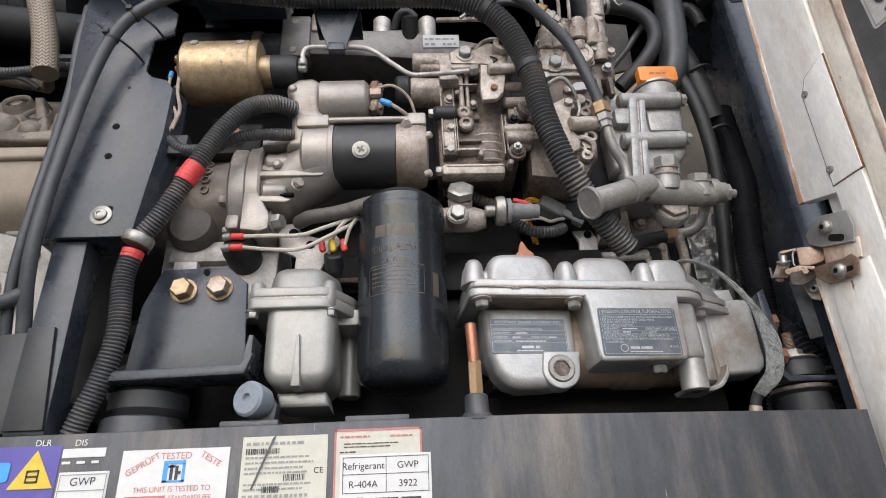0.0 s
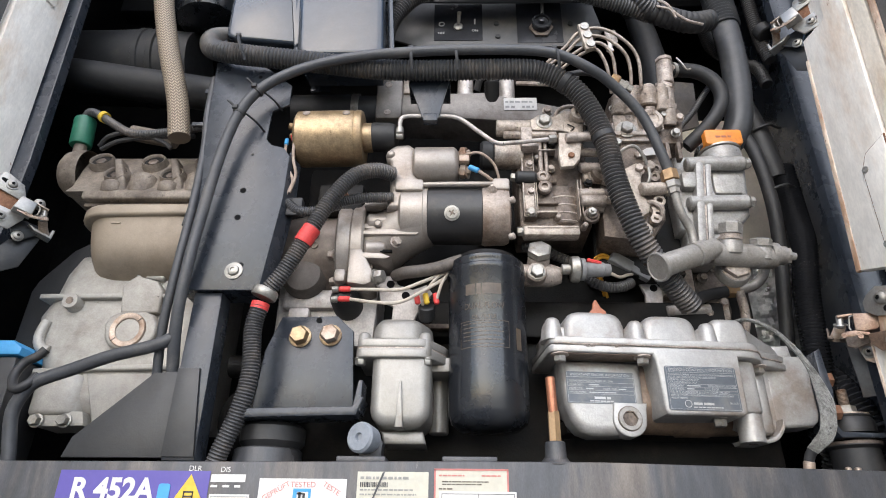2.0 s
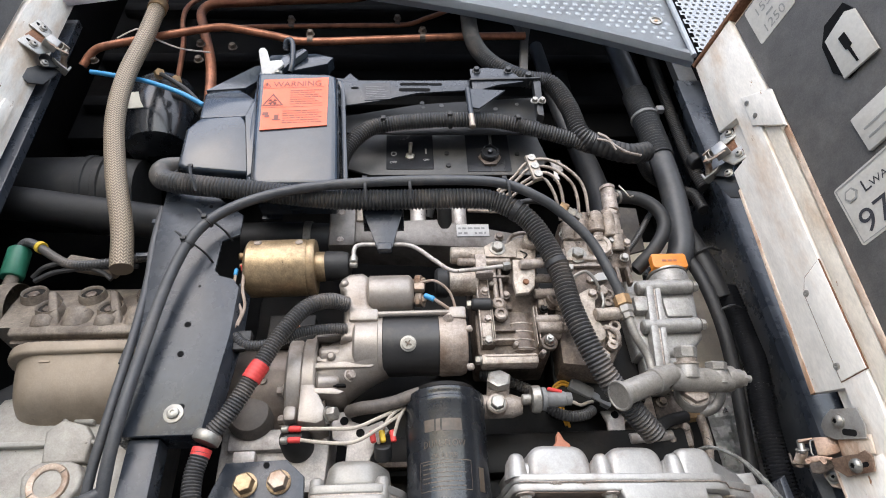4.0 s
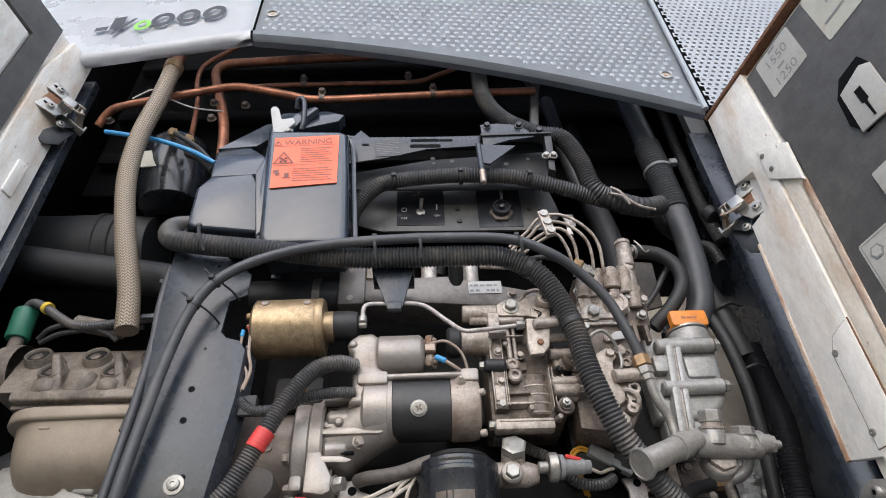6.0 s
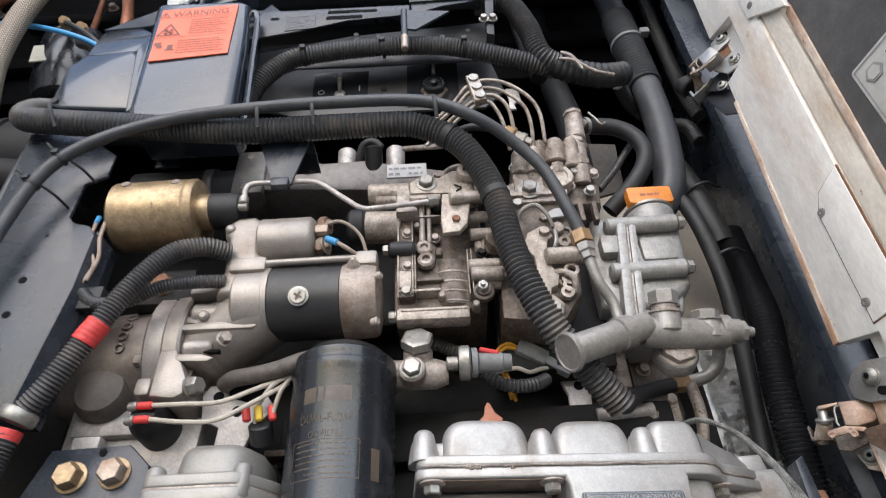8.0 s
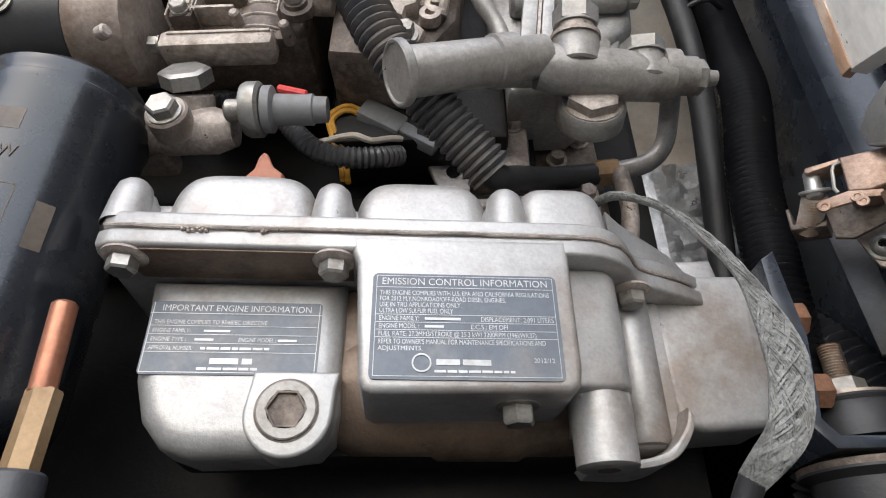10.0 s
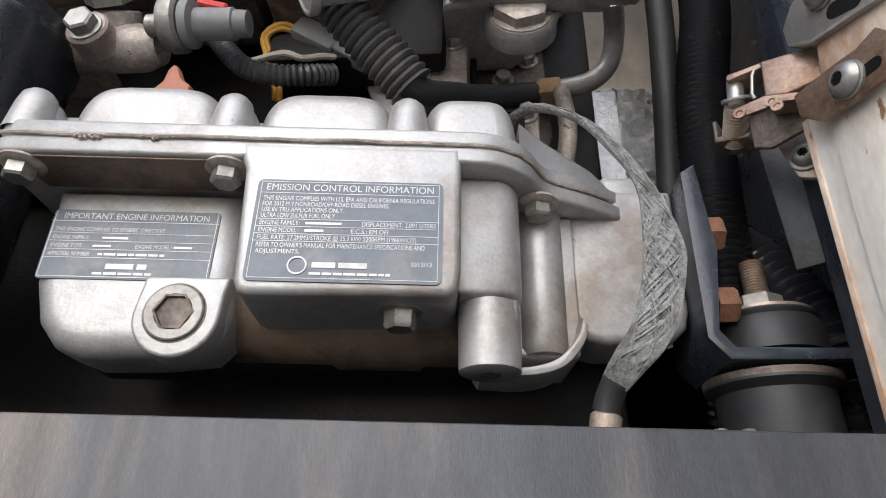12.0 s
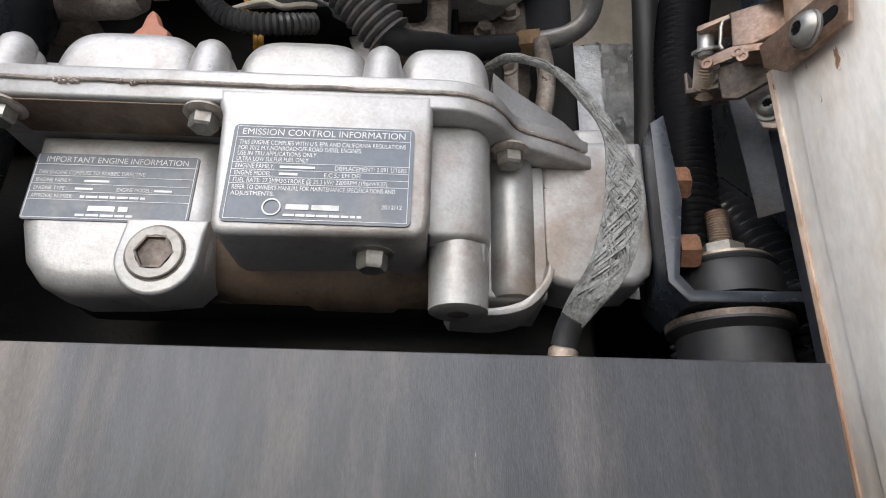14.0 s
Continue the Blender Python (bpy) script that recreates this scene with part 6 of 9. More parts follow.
part("hex_plug", hexbolt(B(), (0.393, 0.706, 2.044), (0.05, -0.4, 1), 0.027, 0.010, 0.0165), STEEL, hv)
part("front_plug", hexbolt(B(), (0.356, 0.7205, 2.0155), (0, -1, 0.1), 0.034, 0.009, 0.0215), OILY, hv)
bm = B()
lathe(bm, (0.404, 0.714, 2.034), (1, 0.12, 0.0), [(0, 0.0185), (0.012, 0.0185), (0.014, 0.014), (0.026, 0.014), (0.027, 0.010)], 24)
hexbolt(bm, (0.429, 0.7175, 2.034), (1, 0.12, 0), 0.022, 0.009, 0.0, 0.006)
part("union", bm, STEEL, hv)
bm = B()
tube(bm, [(0.424, 0.742, 2.048), (0.430, 0.772, 2.046), (0.427, 0.788, 2.030), (0.412, 0.794, 2.017), (0.388, 0.796, 2.012), (0.366, 0.796, 2.009)], 0.0078, 14)
part("bent_pipe", bm, STEEL, hv)
part("brass_nut", hexbolt(B(), (0.388, 0.796, 2.0115), (-1, 0, -0.08), 0.020, 0.018), BRASS, hv)
part("hose_tail", tube(B(), [(0.370, 0.796, 2.009), (0.335, 0.785, 1.998), (0.308, 0.760, 1.980), (0.283, 0.724, 1.956), (0.262, 0.705, 1.975)], 0.0092, 12), RUBBER, hv)

# ---- fuel filter head and pressure switch ----
fh = thing("fuel_filter_head", (0.07, 0.72, 1.99), "cast filter head with hex bolts and pressure switch", "engine part")
bm = B()
lathe(bm, (0.026, 0.728, 2.006), (1, 0, 0), [(0, 0.014), (0.004, 0.017), (0.06, 0.017), (0.074, 0.012)], 22)
box(bm, -0.05, 0.04, 0.72, 0.78, 2.005, 2.022, 0.005)
cyl(bm, (0.066, 0.735, 2.01), (0.067, 0.715, 2.030), 0.0165, seg=20)
cyl(bm, (0.061, 0.72, 2.0), (0.061, 0.700, 2.0), 0.015, seg=20)
part("casting", bm, OILY, fh)
part("hex_bolt", hexbolt(B(), (0.067, 0.708, 2.033), (0.0, -0.85, 0.4), 0.032, 0.012), ZINC, fh, "large bright hex bolt")
part("hex_bolt", hexbolt(B(), (0.061, 0.700, 1.999), F, 0.018, 0.008, 0.012), ZINC, fh)
bm = B()
cyl(bm, (0.098, 0.71, 2.008), (0.112, 0.71, 2.008), 0.008, seg=14)
part("switch_stem", bm, ZINC, fh)
part("switch_ring", lathe(B(), (0.112, 0.71, 2.008), (1, 0, 0), [(0, 0.018), (0.003, 0.0195), (0.011, 0.0195), (0.013, 0.017)], 28), ZINC, fh)
bm = B()
lathe(bm, (0.1255, 0.71, 2.008), (1, 0.05, 0), [(0, 0.0165), (0.006, 0.0165), (0.008, 0.011), (0.034, 0.011), (0.035, 0.0095), (0.044, 0.009)], 24)
part("switch_body", bm, GREYPLASTIC, fh)
part("red_sleeve", cyl(B(), (0.135, 0.702, 2.020), (0.156, 0.704, 2.015), 0.003, seg=8), RED, fh)

hs = thing("lower_hose", (-0.07, 0.70, 2.0), "thin curved black rubber hose", "hose")
part("hose", tube(B(), [(-0.145, 0.715, 2.000), (-0.128, 0.695, 1.996), (-0.105, 0.689, 1.996), (-0.080, 0.688, 2.001), (-0.048, 0.690, 2.013), (-0.014, 0.698, 2.020)], 0.0092, 14), DUSTRUBBER, hs)
part("hose_nut", hexbolt(B(), (-0.012, 0.692, 2.016), (0, -0.3, 1), 0.014, 0.010), ZINC, hs)

# ---- oil filter ----
fl = thing("oil_filter", (-0.012, 0.708, 1.78), "tall gloss-black spin-on oil filter with faded gold print", "oil filter")
bm = B()
lathe(bm, (-0.012, 0.708, 1.772), (0, 0, 1), [(0.0, 0.0), (0.001, 0.022), (0.004, 0.040), (0.012, 0.050), (0.024, 0.0538), (0.080, 0.0542), (0.214, 0.0542), (0.217, 0.0558), (0.223, 0.0558), (0.225, 0.0542), (0.229, 0.0542), (0.231, 0.0552), (0.236, 0.0552), (0.238, 0.0530), (0.2395, 0.044)], 72, False)
part("can", bm, GLOSS, fl)
part("gasket_plate", lathe(B(), (-0.012, 0.708, 2.0135), (0, 0, 1), [(0, 0.046), (0.006, 0.044)], 48), ENGINE, fl)


def wrap(rows, material, a0, zc, parent, name="print"):
    """Strips laid round the can: (arc from, to, z, height)."""
    bm = B()
    R = 0.0545
    for u0, u1, zz, h in rows:
        n = max(1, int((u1 - u0) / 0.006))
        for i in range(n):
            p = []
            for k, dz in ((i, 0), (i + 1, 0), (i + 1, h), (i, h)):
                t = a0 + (u0 + (u1 - u0) * k / n) / R
                p.append(bm.verts.new((-0.012 + R * math.sin(t), 0.708 - R * math.cos(t), zc + zz + dz)))
            bm.faces.new(p)
    return part(name, bm, material, parent)


rows = []
for k in range(6):
    z = 0.004 + 0.0056 * k + (0.008 if k > 13 else 0)
    h = 0.0015 if k < 14 else 0.0036
    rows += fuzz_line(-0.030 + (0.012 if k == 0 else 0), 0.026 - 0.003 * (k % 3), z, h, 100 + k, 0.0045 if k < 14 else 0.009)
rows += [(-0.034, 0.034, 0.0, 0.0009), (-0.034, 0.034, 0.036, 0.0009), (0.0335, 0.0342, 0.0, 0.036), (-0.0345, -0.0338, 0.0, 0.036)]
wrap(rows, FILTERINK, -0.12, 1.873, fl)
wrap([(0.046, 0.056, 0.0, 0.03)], FILTERINK, -0.12, 1.873, fl)
wrap([(-0.026, -0.012, 0.0, 0.016), (-0.010, -0.004, 0.0, 0.016), (-0.002, 0.024, 0.0, 0.016)], FILTERINK, -0.12, 1.9470, fl, "emblem")


def can_text(text, size, zc, width):
    """Lettering bent round the can."""
    ob = letters(text, size, Matrix.Translation(fl.location), FILTERINK, fl, "CENTER")
    x1 = max(v.co.x for v in ob.data.vertices)
    for v in ob.data.vertices:
        a = -0.12 + v.co.x / x1 * width / 2 / 0.0545
        v.co = V(-0.012 + 0.0549 * math.sin(a), 0.708 - 0.0549 * math.cos(a), zc + v.co.y) - fl.location
    return ob


can_text("DUAL-FLOW", 0.0125, 1.9265, 0.056)
can_text("OIL FILTER", 0.0085, 1.9120, 0.034)

# ---- thermostat housing ----
th = thing("thermostat_housing", (-0.13, 0.70, 1.75), "pale silver cast water outlet housing with bolted flange", "engine part")
PLAN = [(-0.187, 0.76), (-0.187, 0.670), (-0.184, 0.664), (-0.178, 0.662), (-0.104, 0.662), (-0.096, 0.664), (-0.088, 0.671), (-0.070, 0.700), (-0.066, 0.712), (-0.066, 0.76)]
bm = slabz(B(), PLAN, 1.861, 1.8738, 0.0022, 3)
slabz(bm, [(x * 0.99 - 0.0012, y + 0.0008) for x, y in PLAN], 1.8752, 1.887, 0.0022, 3)
for x in (-0.178, -0.097):
    cyl(bm, (x, 0.674, 1.863), (x, 0.675, 1.897), 0.0098, 0.0085, 20, 0.003)
part("flange", bm, GREYSILVER, th, sharp=50)
part("gasket", slabz(B(), [(x * 0.992 - 0.001, y + 0.0014) for x, y in PLAN], 1.8736, 1.8754, 0.0), OILY, th)
dome = slabz(B(), [(-0.172, 0.76), (-0.172, 0.700), (-0.166, 0.688), (-0.156, 0.682), (-0.118, 0.682), (-0.106, 0.687), (-0.098, 0.697), (-0.086, 0.720), (-0.086, 0.76)], 1.884, 1.926, 0.014, 6)
for v in dome.verts:
    k = max(0.0, (v.co.z - 1.886) / 0.04)
    v.co.x += (-0.132 - v.co.x) * 0.10 * k
    v.co.y += 0.006 * k
part("dome", dome, GREYSILVER, th, sharp=60)
bm = B()
prism(bm, rrect(-0.166, -0.088, 1.774, 1.885, 0.024, 8), 0.668, 0.76, 0.014, 5)
prism(bm, [(-0.152, 1.772), (-0.098, 1.772), (-0.094, 1.756), (-0.148, 1.756)], 0.690, 0.74, 0.004)
part("body", bm, GREYSILVER, th, sharp=60)
part("rib", prism(B(), [(-0.1285, 1.830), (-0.1255, 1.830), (-0.122, 1.772), (-0.132, 1.772)], 0.662, 0.69, 0.0015), GREYSILVER, th)
for x in (-0.182, -0.094, -0.070):
    part("bolt", hexbolt(B(), (x, 0.674 if x < -0.08 else 0.72, 1.862), (0, 0, -1), 0.012, 0.007, 0.008), ZINC, th)
bm = B()
prism(bm, rrect(-0.092, -0.064, 1.852, 1.872, 0.004), 0.70, 0.76, 0.002)
cyl(bm, (-0.080, 0.762, 1.78), (-0.080, 0.762, 1.86), 0.014, seg=20)
part("neck", bm, GREYSILVER, th)

# temperature sender and wires
sd = thing("temperature_sender", (-0.215, 0.70, 1.94), "black temperature sender with red-sleeved white wires", "sensor")
part("sender", lathe(B(), (-0.217, 0.745, 1.962), F, [(0, 0.022), (0.035, 0.021), (0.045, 0.016), (0.050, 0.012), (0.050, 0)], 24, False), RUBBER, sd)
for k, (z, sag) in enumerate(((1.968, 0.0), (1.953, -0.004))):
    part("terminal", cyl(B(), (-0.232, 0.692, z), (-0.222, 0.690, z), 0.005, seg=10), ZINC, sd)
    part("red_sleeve", cyl(B(), (-0.222, 0.690, z), (-0.205, 0.688, z - 0.001), 0.0042, seg=12), RED, sd)
    part("wire", tube(B(), [(-0.205, 0.688, z - 0.001), (-0.17, 0.682, z - 0.004 + sag), (-0.135, 0.682, z - 0.004 + sag), (-0.105, 0.688, z + 0.010), (-0.068, 0.70, 2.0 - 0.008 * k)], 0.0026, 8), WIRE, sd)
bm = B()
tube(bm, [(-0.068, 0.70, 2.0), (-0.085, 0.692, 1.985), (-0.100, 0.70, 1.965), (-0.104, 0.71, 1.950)], 0.0024, 8)
tube(bm, [(-0.066, 0.70, 2.0), (-0.076, 0.694, 1.98), (-0.084, 0.70, 1.955)], 0.0024, 8)
part("wire", bm, WIRE, sd)
for x, c in ((-0.113, RED), (-0.100, YELLOW), (-0.086, RED)):
    part("sleeve", cyl(B(), (x, 0.700, 1.966), (x + 0.003, 0.702, 1.950), 0.0042, seg=10), c, sd)
part("plug", cyl(B(), (-0.098, 0.725, 1.936), (-0.098, 0.708, 1.950), 0.012, seg=16), RUBBER, sd)
bm = B()
prism(bm, [(-0.172, 1.992), (-0.165, 2.004), (-0.150, 2.004), (-0.142, 1.990), (-0.120, 1.982), (-0.10, 1.99), (-0.09, 1.975), (-0.11, 1.95), (-0.12, 1.925), (-0.15, 1.925), (-0.148, 1.955), (-0.168, 1.965)], 0.725, 0.731, 0.002)
br = solid("lifting_eye_plate", bm, ALU, "pale aluminium lifting plate with holes", "bracket", at=(-0.13, 0.728, 1.93))
for x, z in ((-0.153, 1.990), (-0.130, 1.972)):
    ob = part("hole", lathe(B(), (x, 0.7245, z), F, [(0, 0.006), (0.0006, 0.006)], 16), DARK, br)

# ---- left mount plate with gold bolts ----
mp = thing("engine_mount_left", (-0.255, 0.70, 1.745), "black bent steel engine mount with two gold bolts", "engine mount")
bm = B()
prism(bm, [(-0.300, 1.928), (-0.222, 1.930), (-0.198, 1.908), (-0.190, 1.795), (-0.325, 1.790), (-0.318, 1.88)], 0.696, 0.702, 0.002)
part("plate", bm, BLACK, mp)
bm = B()
prism(bm, [(-0.338, 1.7925), (-0.186, 1.796), (-0.176, 1.808), (-0.172, 1.808), (-0.180, 1.785), (-0.338, 1.781)], 0.655, 0.70, 0.002)
prism(bm, [(-0.186, 1.796), (-0.180, 1.830), (-0.175, 1.830), (-0.176, 1.790)], 0.66, 0.70, 0.001)
part("shelf", bm, BLACK, mp)
for x, z, m_ in ((-0.271, 1.899, GOLD), (-0.229, 1.901, RUSTY)):
    part("bolt_washer", lathe(B(), (x, 0.696, z), F, [(0, 0.0155), (0.0022, 0.0155), (0.0028, 0.0145)], 28), GOLD, mp)
    part("bolt", hexbolt(B(), (x, 0.6935, z), F, 0.0225, 0.013), m_, mp)
part("hole", lathe(B(), (-0.247, 0.6955, 1.923), F, [(0, 0.004), (0.0006, 0.004)], 14), DARK, mp)
part("rubber", lathe(B(), (-0.296, 0.712, 1.728), (0, 0, 1), [(0, 0.040), (0.020, 0.040), (0.023, 0.036), (0.030, 0.042), (0.048, 0.042), (0.053, 0.036)], 32), RUBBER, mp)
part("rubber_base", lathe(B(), (-0.300, 0.708, 1.728), (0, 0, 1), [(0, 0.043), (0.020, 0.041), (0.0215, 0.039)], 32), RAIL, mp)

sp = thing("rubber_stop", (-0.16, 0.66, 1.735), "grey rubber door stop on a small steel block", "stop")
part("stop", lathe(B(), (-0.163, 0.672, 1.7575), (-0.42, -0.9, 0.02), [(0, 0.016), (0.016, 0.0185), (0.022, 0.0185), (0.025, 0.016), (0.025, 0.005), (0.021, 0.004), (0.021, 0)], 32, False), STOPPER, sp)
bm = B()
prism(bm, [(-0.176, 1.737), (-0.148, 1.737), (-0.146, 1.755), (-0.158, 1.772), (-0.168, 1.770)], 0.672, 0.692, 0.003)
box(bm, -0.200, -0.140, 0.655, 0.695, 1.7285, 1.7365, 0.002)
part("block", bm, RAIL, sp)

cr = thing("capped_copper_pipe", (0.067, 0.665, 1.73), "short crimped copper pipe with brass fitting", "pipe")
part("pipe", cyl(B(), (0.0655, 0.664, 1.79), (0.064, 0.662, 1.836), 0.0062, seg=16), COPPER, cr)
bm = B()
lathe(bm, (0.066, 0.665, 1.752), (0, 0, 1), [(0, 0.0078), (0.040, 0.0078), (0.041, 0.007)], 6)
part("brass_fitting", bm, BRASS, cr)
bm = B()
cyl(bm, (0.0655, 0.665, 1.728), (0.0655, 0.665, 1.756), 0.0135, 0.0125, 20)
lathe(bm, (0.0655, 0.668, 1.728), (0, 0, 1), [(0, 0.024), (0.004, 0.018), (0.010, 0.0135)], 20)
part("base", bm, RAIL, cr)

# ---- engine cover with the data plates (turned slightly) ----
CM = pose(0.07, 0.66, 0, 0, 0, 5.7)
cv = thing("engine_front_cover", (0.24, 0.72, 1.77), "silver cast engine cover with two etched data plates", "engine cover")


def cpart(name, bm, material, parent=cv, label="", sharp=38):
    bmesh.ops.transform(bm, matrix=CM, verts=bm.verts[:])
    return part(name, bm, material, parent, label, sharp)


# plan of the flange: straight front, then an S-bend that falls back round the corner
FRONT = [(p.x, p.y) for p in smooth_path([(0.2400, 0.0, 0), (0.2600, 0.0004, 0), (0.2716, 0.003, 0), (0.2820, 0.0090, 0), (0.2900, 0.0175, 0), (0.2975, 0.0290, 0), (0.3060, 0.0355, 0), (0.3164, 0.0395, 0), (0.3355, 0.0489, 0), (0.3500, 0.058, 0)], 0.0035)]


def plan(inset):
    return [(-0.004 + inset, 0.012), (-0.002 + inset, 0.004 + inset), (0.006 + inset, inset)] + [(x - inset * 0.5, y + inset) for x, y in FRONT] + [(0.356 - inset, 0.075), (0.345 - inset, 0.115), (-0.004 + inset, 0.115)]


cpart("flange", slabz(B(), plan(0.0), 1.8695, 1.8800, 0.0022, 3), SILVER, sharp=50)
cpart("plate_block", prism(B(), [(0.131, 1.8785), (0.249, 1.8785), (0.2490, 1.806), (0.2475, 1.7965), (0.243, 1.7930), (0.146, 1.7915), (0.1415, 1.7935), (0.1395, 1.7985), (0.1355, 1.862), (0.133, 1.868)], -0.0006, 0.06, 0.004, 4), SILVER)
bm = B()
prism(bm, [(0.017, 1.869), (0.1285, 1.869), (0.1285, 1.795), (0.1255, 1.783), (0.118, 1.7745), (0.092, 1.7712), (0.055, 1.7700), (0.039, 1.7755), (0.028, 1.788), (0.0205, 1.81)], 0.033, 0.070, 0.013, 6)
prism(bm, [(0.020, 1.869), (0.130, 1.869), (0.130, 1.805), (0.045, 1.80), (0.022, 1.815)], 0.060, 0.12, 0.006, 3)
cpart("body", bm, SILVER, sharp=60)
# oil-browned belly: a horizontal drum between the body and the tower
bm = B()
lathe(bm, (0.118, 0.080, 1.819), (1, 0, 0), [(0, 0.030), (0.006, 0.037), (0.016, 0.0395), (0.060, 0.0395), (0.064, 0.0410), (0.110, 0.0410), (0.114, 0.0395), (0.150, 0.0385)], 48)
prism(bm, [(0.120, 1.868), (0.262, 1.868), (0.262, 1.815), (0.120, 1.815)], 0.043, 0.11, 0.004)
cpart("sump", bm, BROWNSILVER, cv, "brown oil-stained lower casting", 60)
# near-black filler that paints the shade under the cover
cpart("belly_shade", box(B(), 0.030, 0.300, 0.075, 0.12, 1.778, 1.80, 0.006), ENGINE)
bm = B()
lathe(bm, (0.2655, 0.0335, 1.764), (0, 0, 1), [(0, 0.0140), (0.0012, 0.0160), (0.028, 0.0165), (0.048, 0.0155), (0.100, 0.0150)], 36)
slabz(bm, [(0.2480, 0.015), (0.2700, 0.0150), (0.2760, 0.0175), (0.2800, 0.0220), (0.2825, 0.0280), (0.2835, 0.060), (0.2480, 0.060)], 1.800, 1.8700, 0.004, 3)
prism(bm, [(0.2500, 1.806), (0.2800, 1.806), (0.2800, 1.790), (0.2650, 1.782), (0.2540, 1.786)], 0.022, 0.060, 0.004, 3)
cpart("tower", bm, SILVER, sharp=50)
cpart("tower_hole", lathe(B(), (0.2655, 0.0335, 1.7638), (0, 0, -1), [(0, 0.0058), (0.0003, 0.0058)], 20), GRIMY)
bm = B()
lathe(bm, (0.2985, 0.0600, 1.782), (0, 0, 1), [(0, 0.0110), (0.004, 0.0135), (0.070, 0.0140), (0.092, 0.0140)], 32)
slabz(bm, [(0.280, 0.056), (0.318, 0.056), (0.318, 0.11), (0.280, 0.11)], 1.780, 1.8700, 0.003)
cpart("column", bm, SILVER, sharp=50)
dome = slabz(B(), [(0.2850, 0.030), (0.2890, 0.033), (0.2965, 0.0385), (0.305, 0.0430), (0.334, 0.0565), (0.3475, 0.068), (0.350, 0.078), (0.350, 0.11), (0.285, 0.11)], 1.885, 1.9225, 0.004, 3)
for v in dome.verts:
    if v.co.z > 1.90:
        v.co.z -= (v.co.x - 0.285) * 0.34
cpart("shoulder_dome", dome, SILVER, sharp=50)
bm = B()
prism(bm, [(0.3170, 1.8915), (0.3835, 1.8930), (0.3850, 1.8890), (0.3845, 1.812), (0.3815, 1.801), (0.3730, 1.7935), (0.3350, 1.7905), (0.3250, 1.7925), (0.3185, 1.7985), (0.3160, 1.81)], 0.0585, 0.10, 0.0055, 4)
prism(bm, [(0.345, 1.912), (0.372, 1.914), (0.376, 1.890), (0.345, 1.890)], 0.075, 0.11, 0.004)
cpart("end_block", bm, SILVER, sharp=50)
lip = smooth_path([(0.262, 0, 1.7665), (0.285, 0, 1.7660), (0.300, 0, 1.7690), (0.309, 0, 1.7745), (0.317, 0, 1.7850), (0.320, 0, 1.795)], 0.003)
cpart("rib", prism(B(), [(p.x, p.z) for p in lip] + [(p.x - 0.003, p.z + 0.0045) for p in reversed(lip)], 0.040, 0.075, 0.0015), SILVER)
cpart("underside", slabz(B(), [(0.006, 0.003), (0.132, 0.003), (0.132, 0.034), (0.014, 0.034)], 1.8681, 1.8693, 0.0004), BROWNSILVER, cv, "brown oil-stained underside")
# upper cover with its bulges
cpart("cover_rim", slabz(B(), plan(0.0010), 1.8812, 1.8915, 0.0025, 3), SILVER, sharp=50)
rnd = random.Random(9)
bead = [(0.002, -0.0002)] + [(0.012 + 0.0115 * k, -0.0002) for k in range(20)] + [q for q in FRONT[2:] if q[0] < 0.345]
bm = B()
tube(bm, [(x, y - 0.0002 + rnd.uniform(-0.0003, 0.0003), 1.8806 + rnd.uniform(-0.0005, 0.0005)) for x, y in bead], 0.0011, 6, step=0.003)
for k in range(22):
    x = rnd.choice((0.045, 0.050, 0.055, 0.078, 0.086)) + rnd.uniform(-0.004, 0.004)
    lathe(bm, (x, -0.0004, 1.8790 + rnd.uniform(-0.0012, 0.0012)), F, [(0, 0.0013), (0.0008, 0.0011), (0.0014, 0.0004)], 6)
cpart("sealant", bm, OILY, cv, "bead of dark sealant")
for x0, x1, zt in ((0.0215, 0.1090, 1.935), (0.1300, 0.2105, 1.933), (0.2265, 0.2830, 1.932)):
    bm = B()
    cx, hw = (x0 + x1) / 2, (x1 - x0) / 2
    out = []
    for k in range(33):
        a = math.pi * k / 32
        c_, s_ = math.cos(a), math.sin(a)
        out.append((cx + hw * math.copysign(abs(c_) ** 0.42, c_), 1.886 + (zt - 1.886) * s_ ** 0.62))
    rings = []
    for g in [None] + list(range(0, 91, 15)):
        ins = 0.0 if g is None else 0.013 * (1 - math.cos(radians(g)))
        yy = 0.11 if g is None else 0.030 - 0.013 * math.sin(radians(g))
        rings.append([bm.verts.new((cx + (x - cx) * (1 - ins / hw), yy, 1.886 + (z - 1.886) * (1 - ins / (zt - 1.886)))) for x, z in out])
    for ra, rb in zip(rings, rings[1:]):
        for i in range(len(out) - 1):
            bm.faces.new((ra[i], ra[i + 1], rb[i + 1], rb[i]))
    bm.faces.new(rings[-1])
    bmesh.ops.recalc_face_normals(bm, faces=bm.faces[:])
    cpart("bulge", bm, SILVER, sharp=70)
bm = B()
for x in (0.005, 0.1185, 0.2185):
    lathe(bm, (x, 0.0145, 1.888), (0, 0, 1), [(0, 0.0130), (0.020, 0.0110), (0.027, 0.0095), (0.0305, 0.0065), (0.0315, 0.0)], 24, False)
    lathe(bm, (x, 0.0225, 1.888), (0, 0, 1), [(0, 0.0155), (0.020, 0.0125), (0.026, 0.0095)], 24)
box(bm, 0.002, 0.275, 0.024, 0.11, 1.888, 1.913, 0.006)
cpart("boss", bm, SILVER, sharp=50)
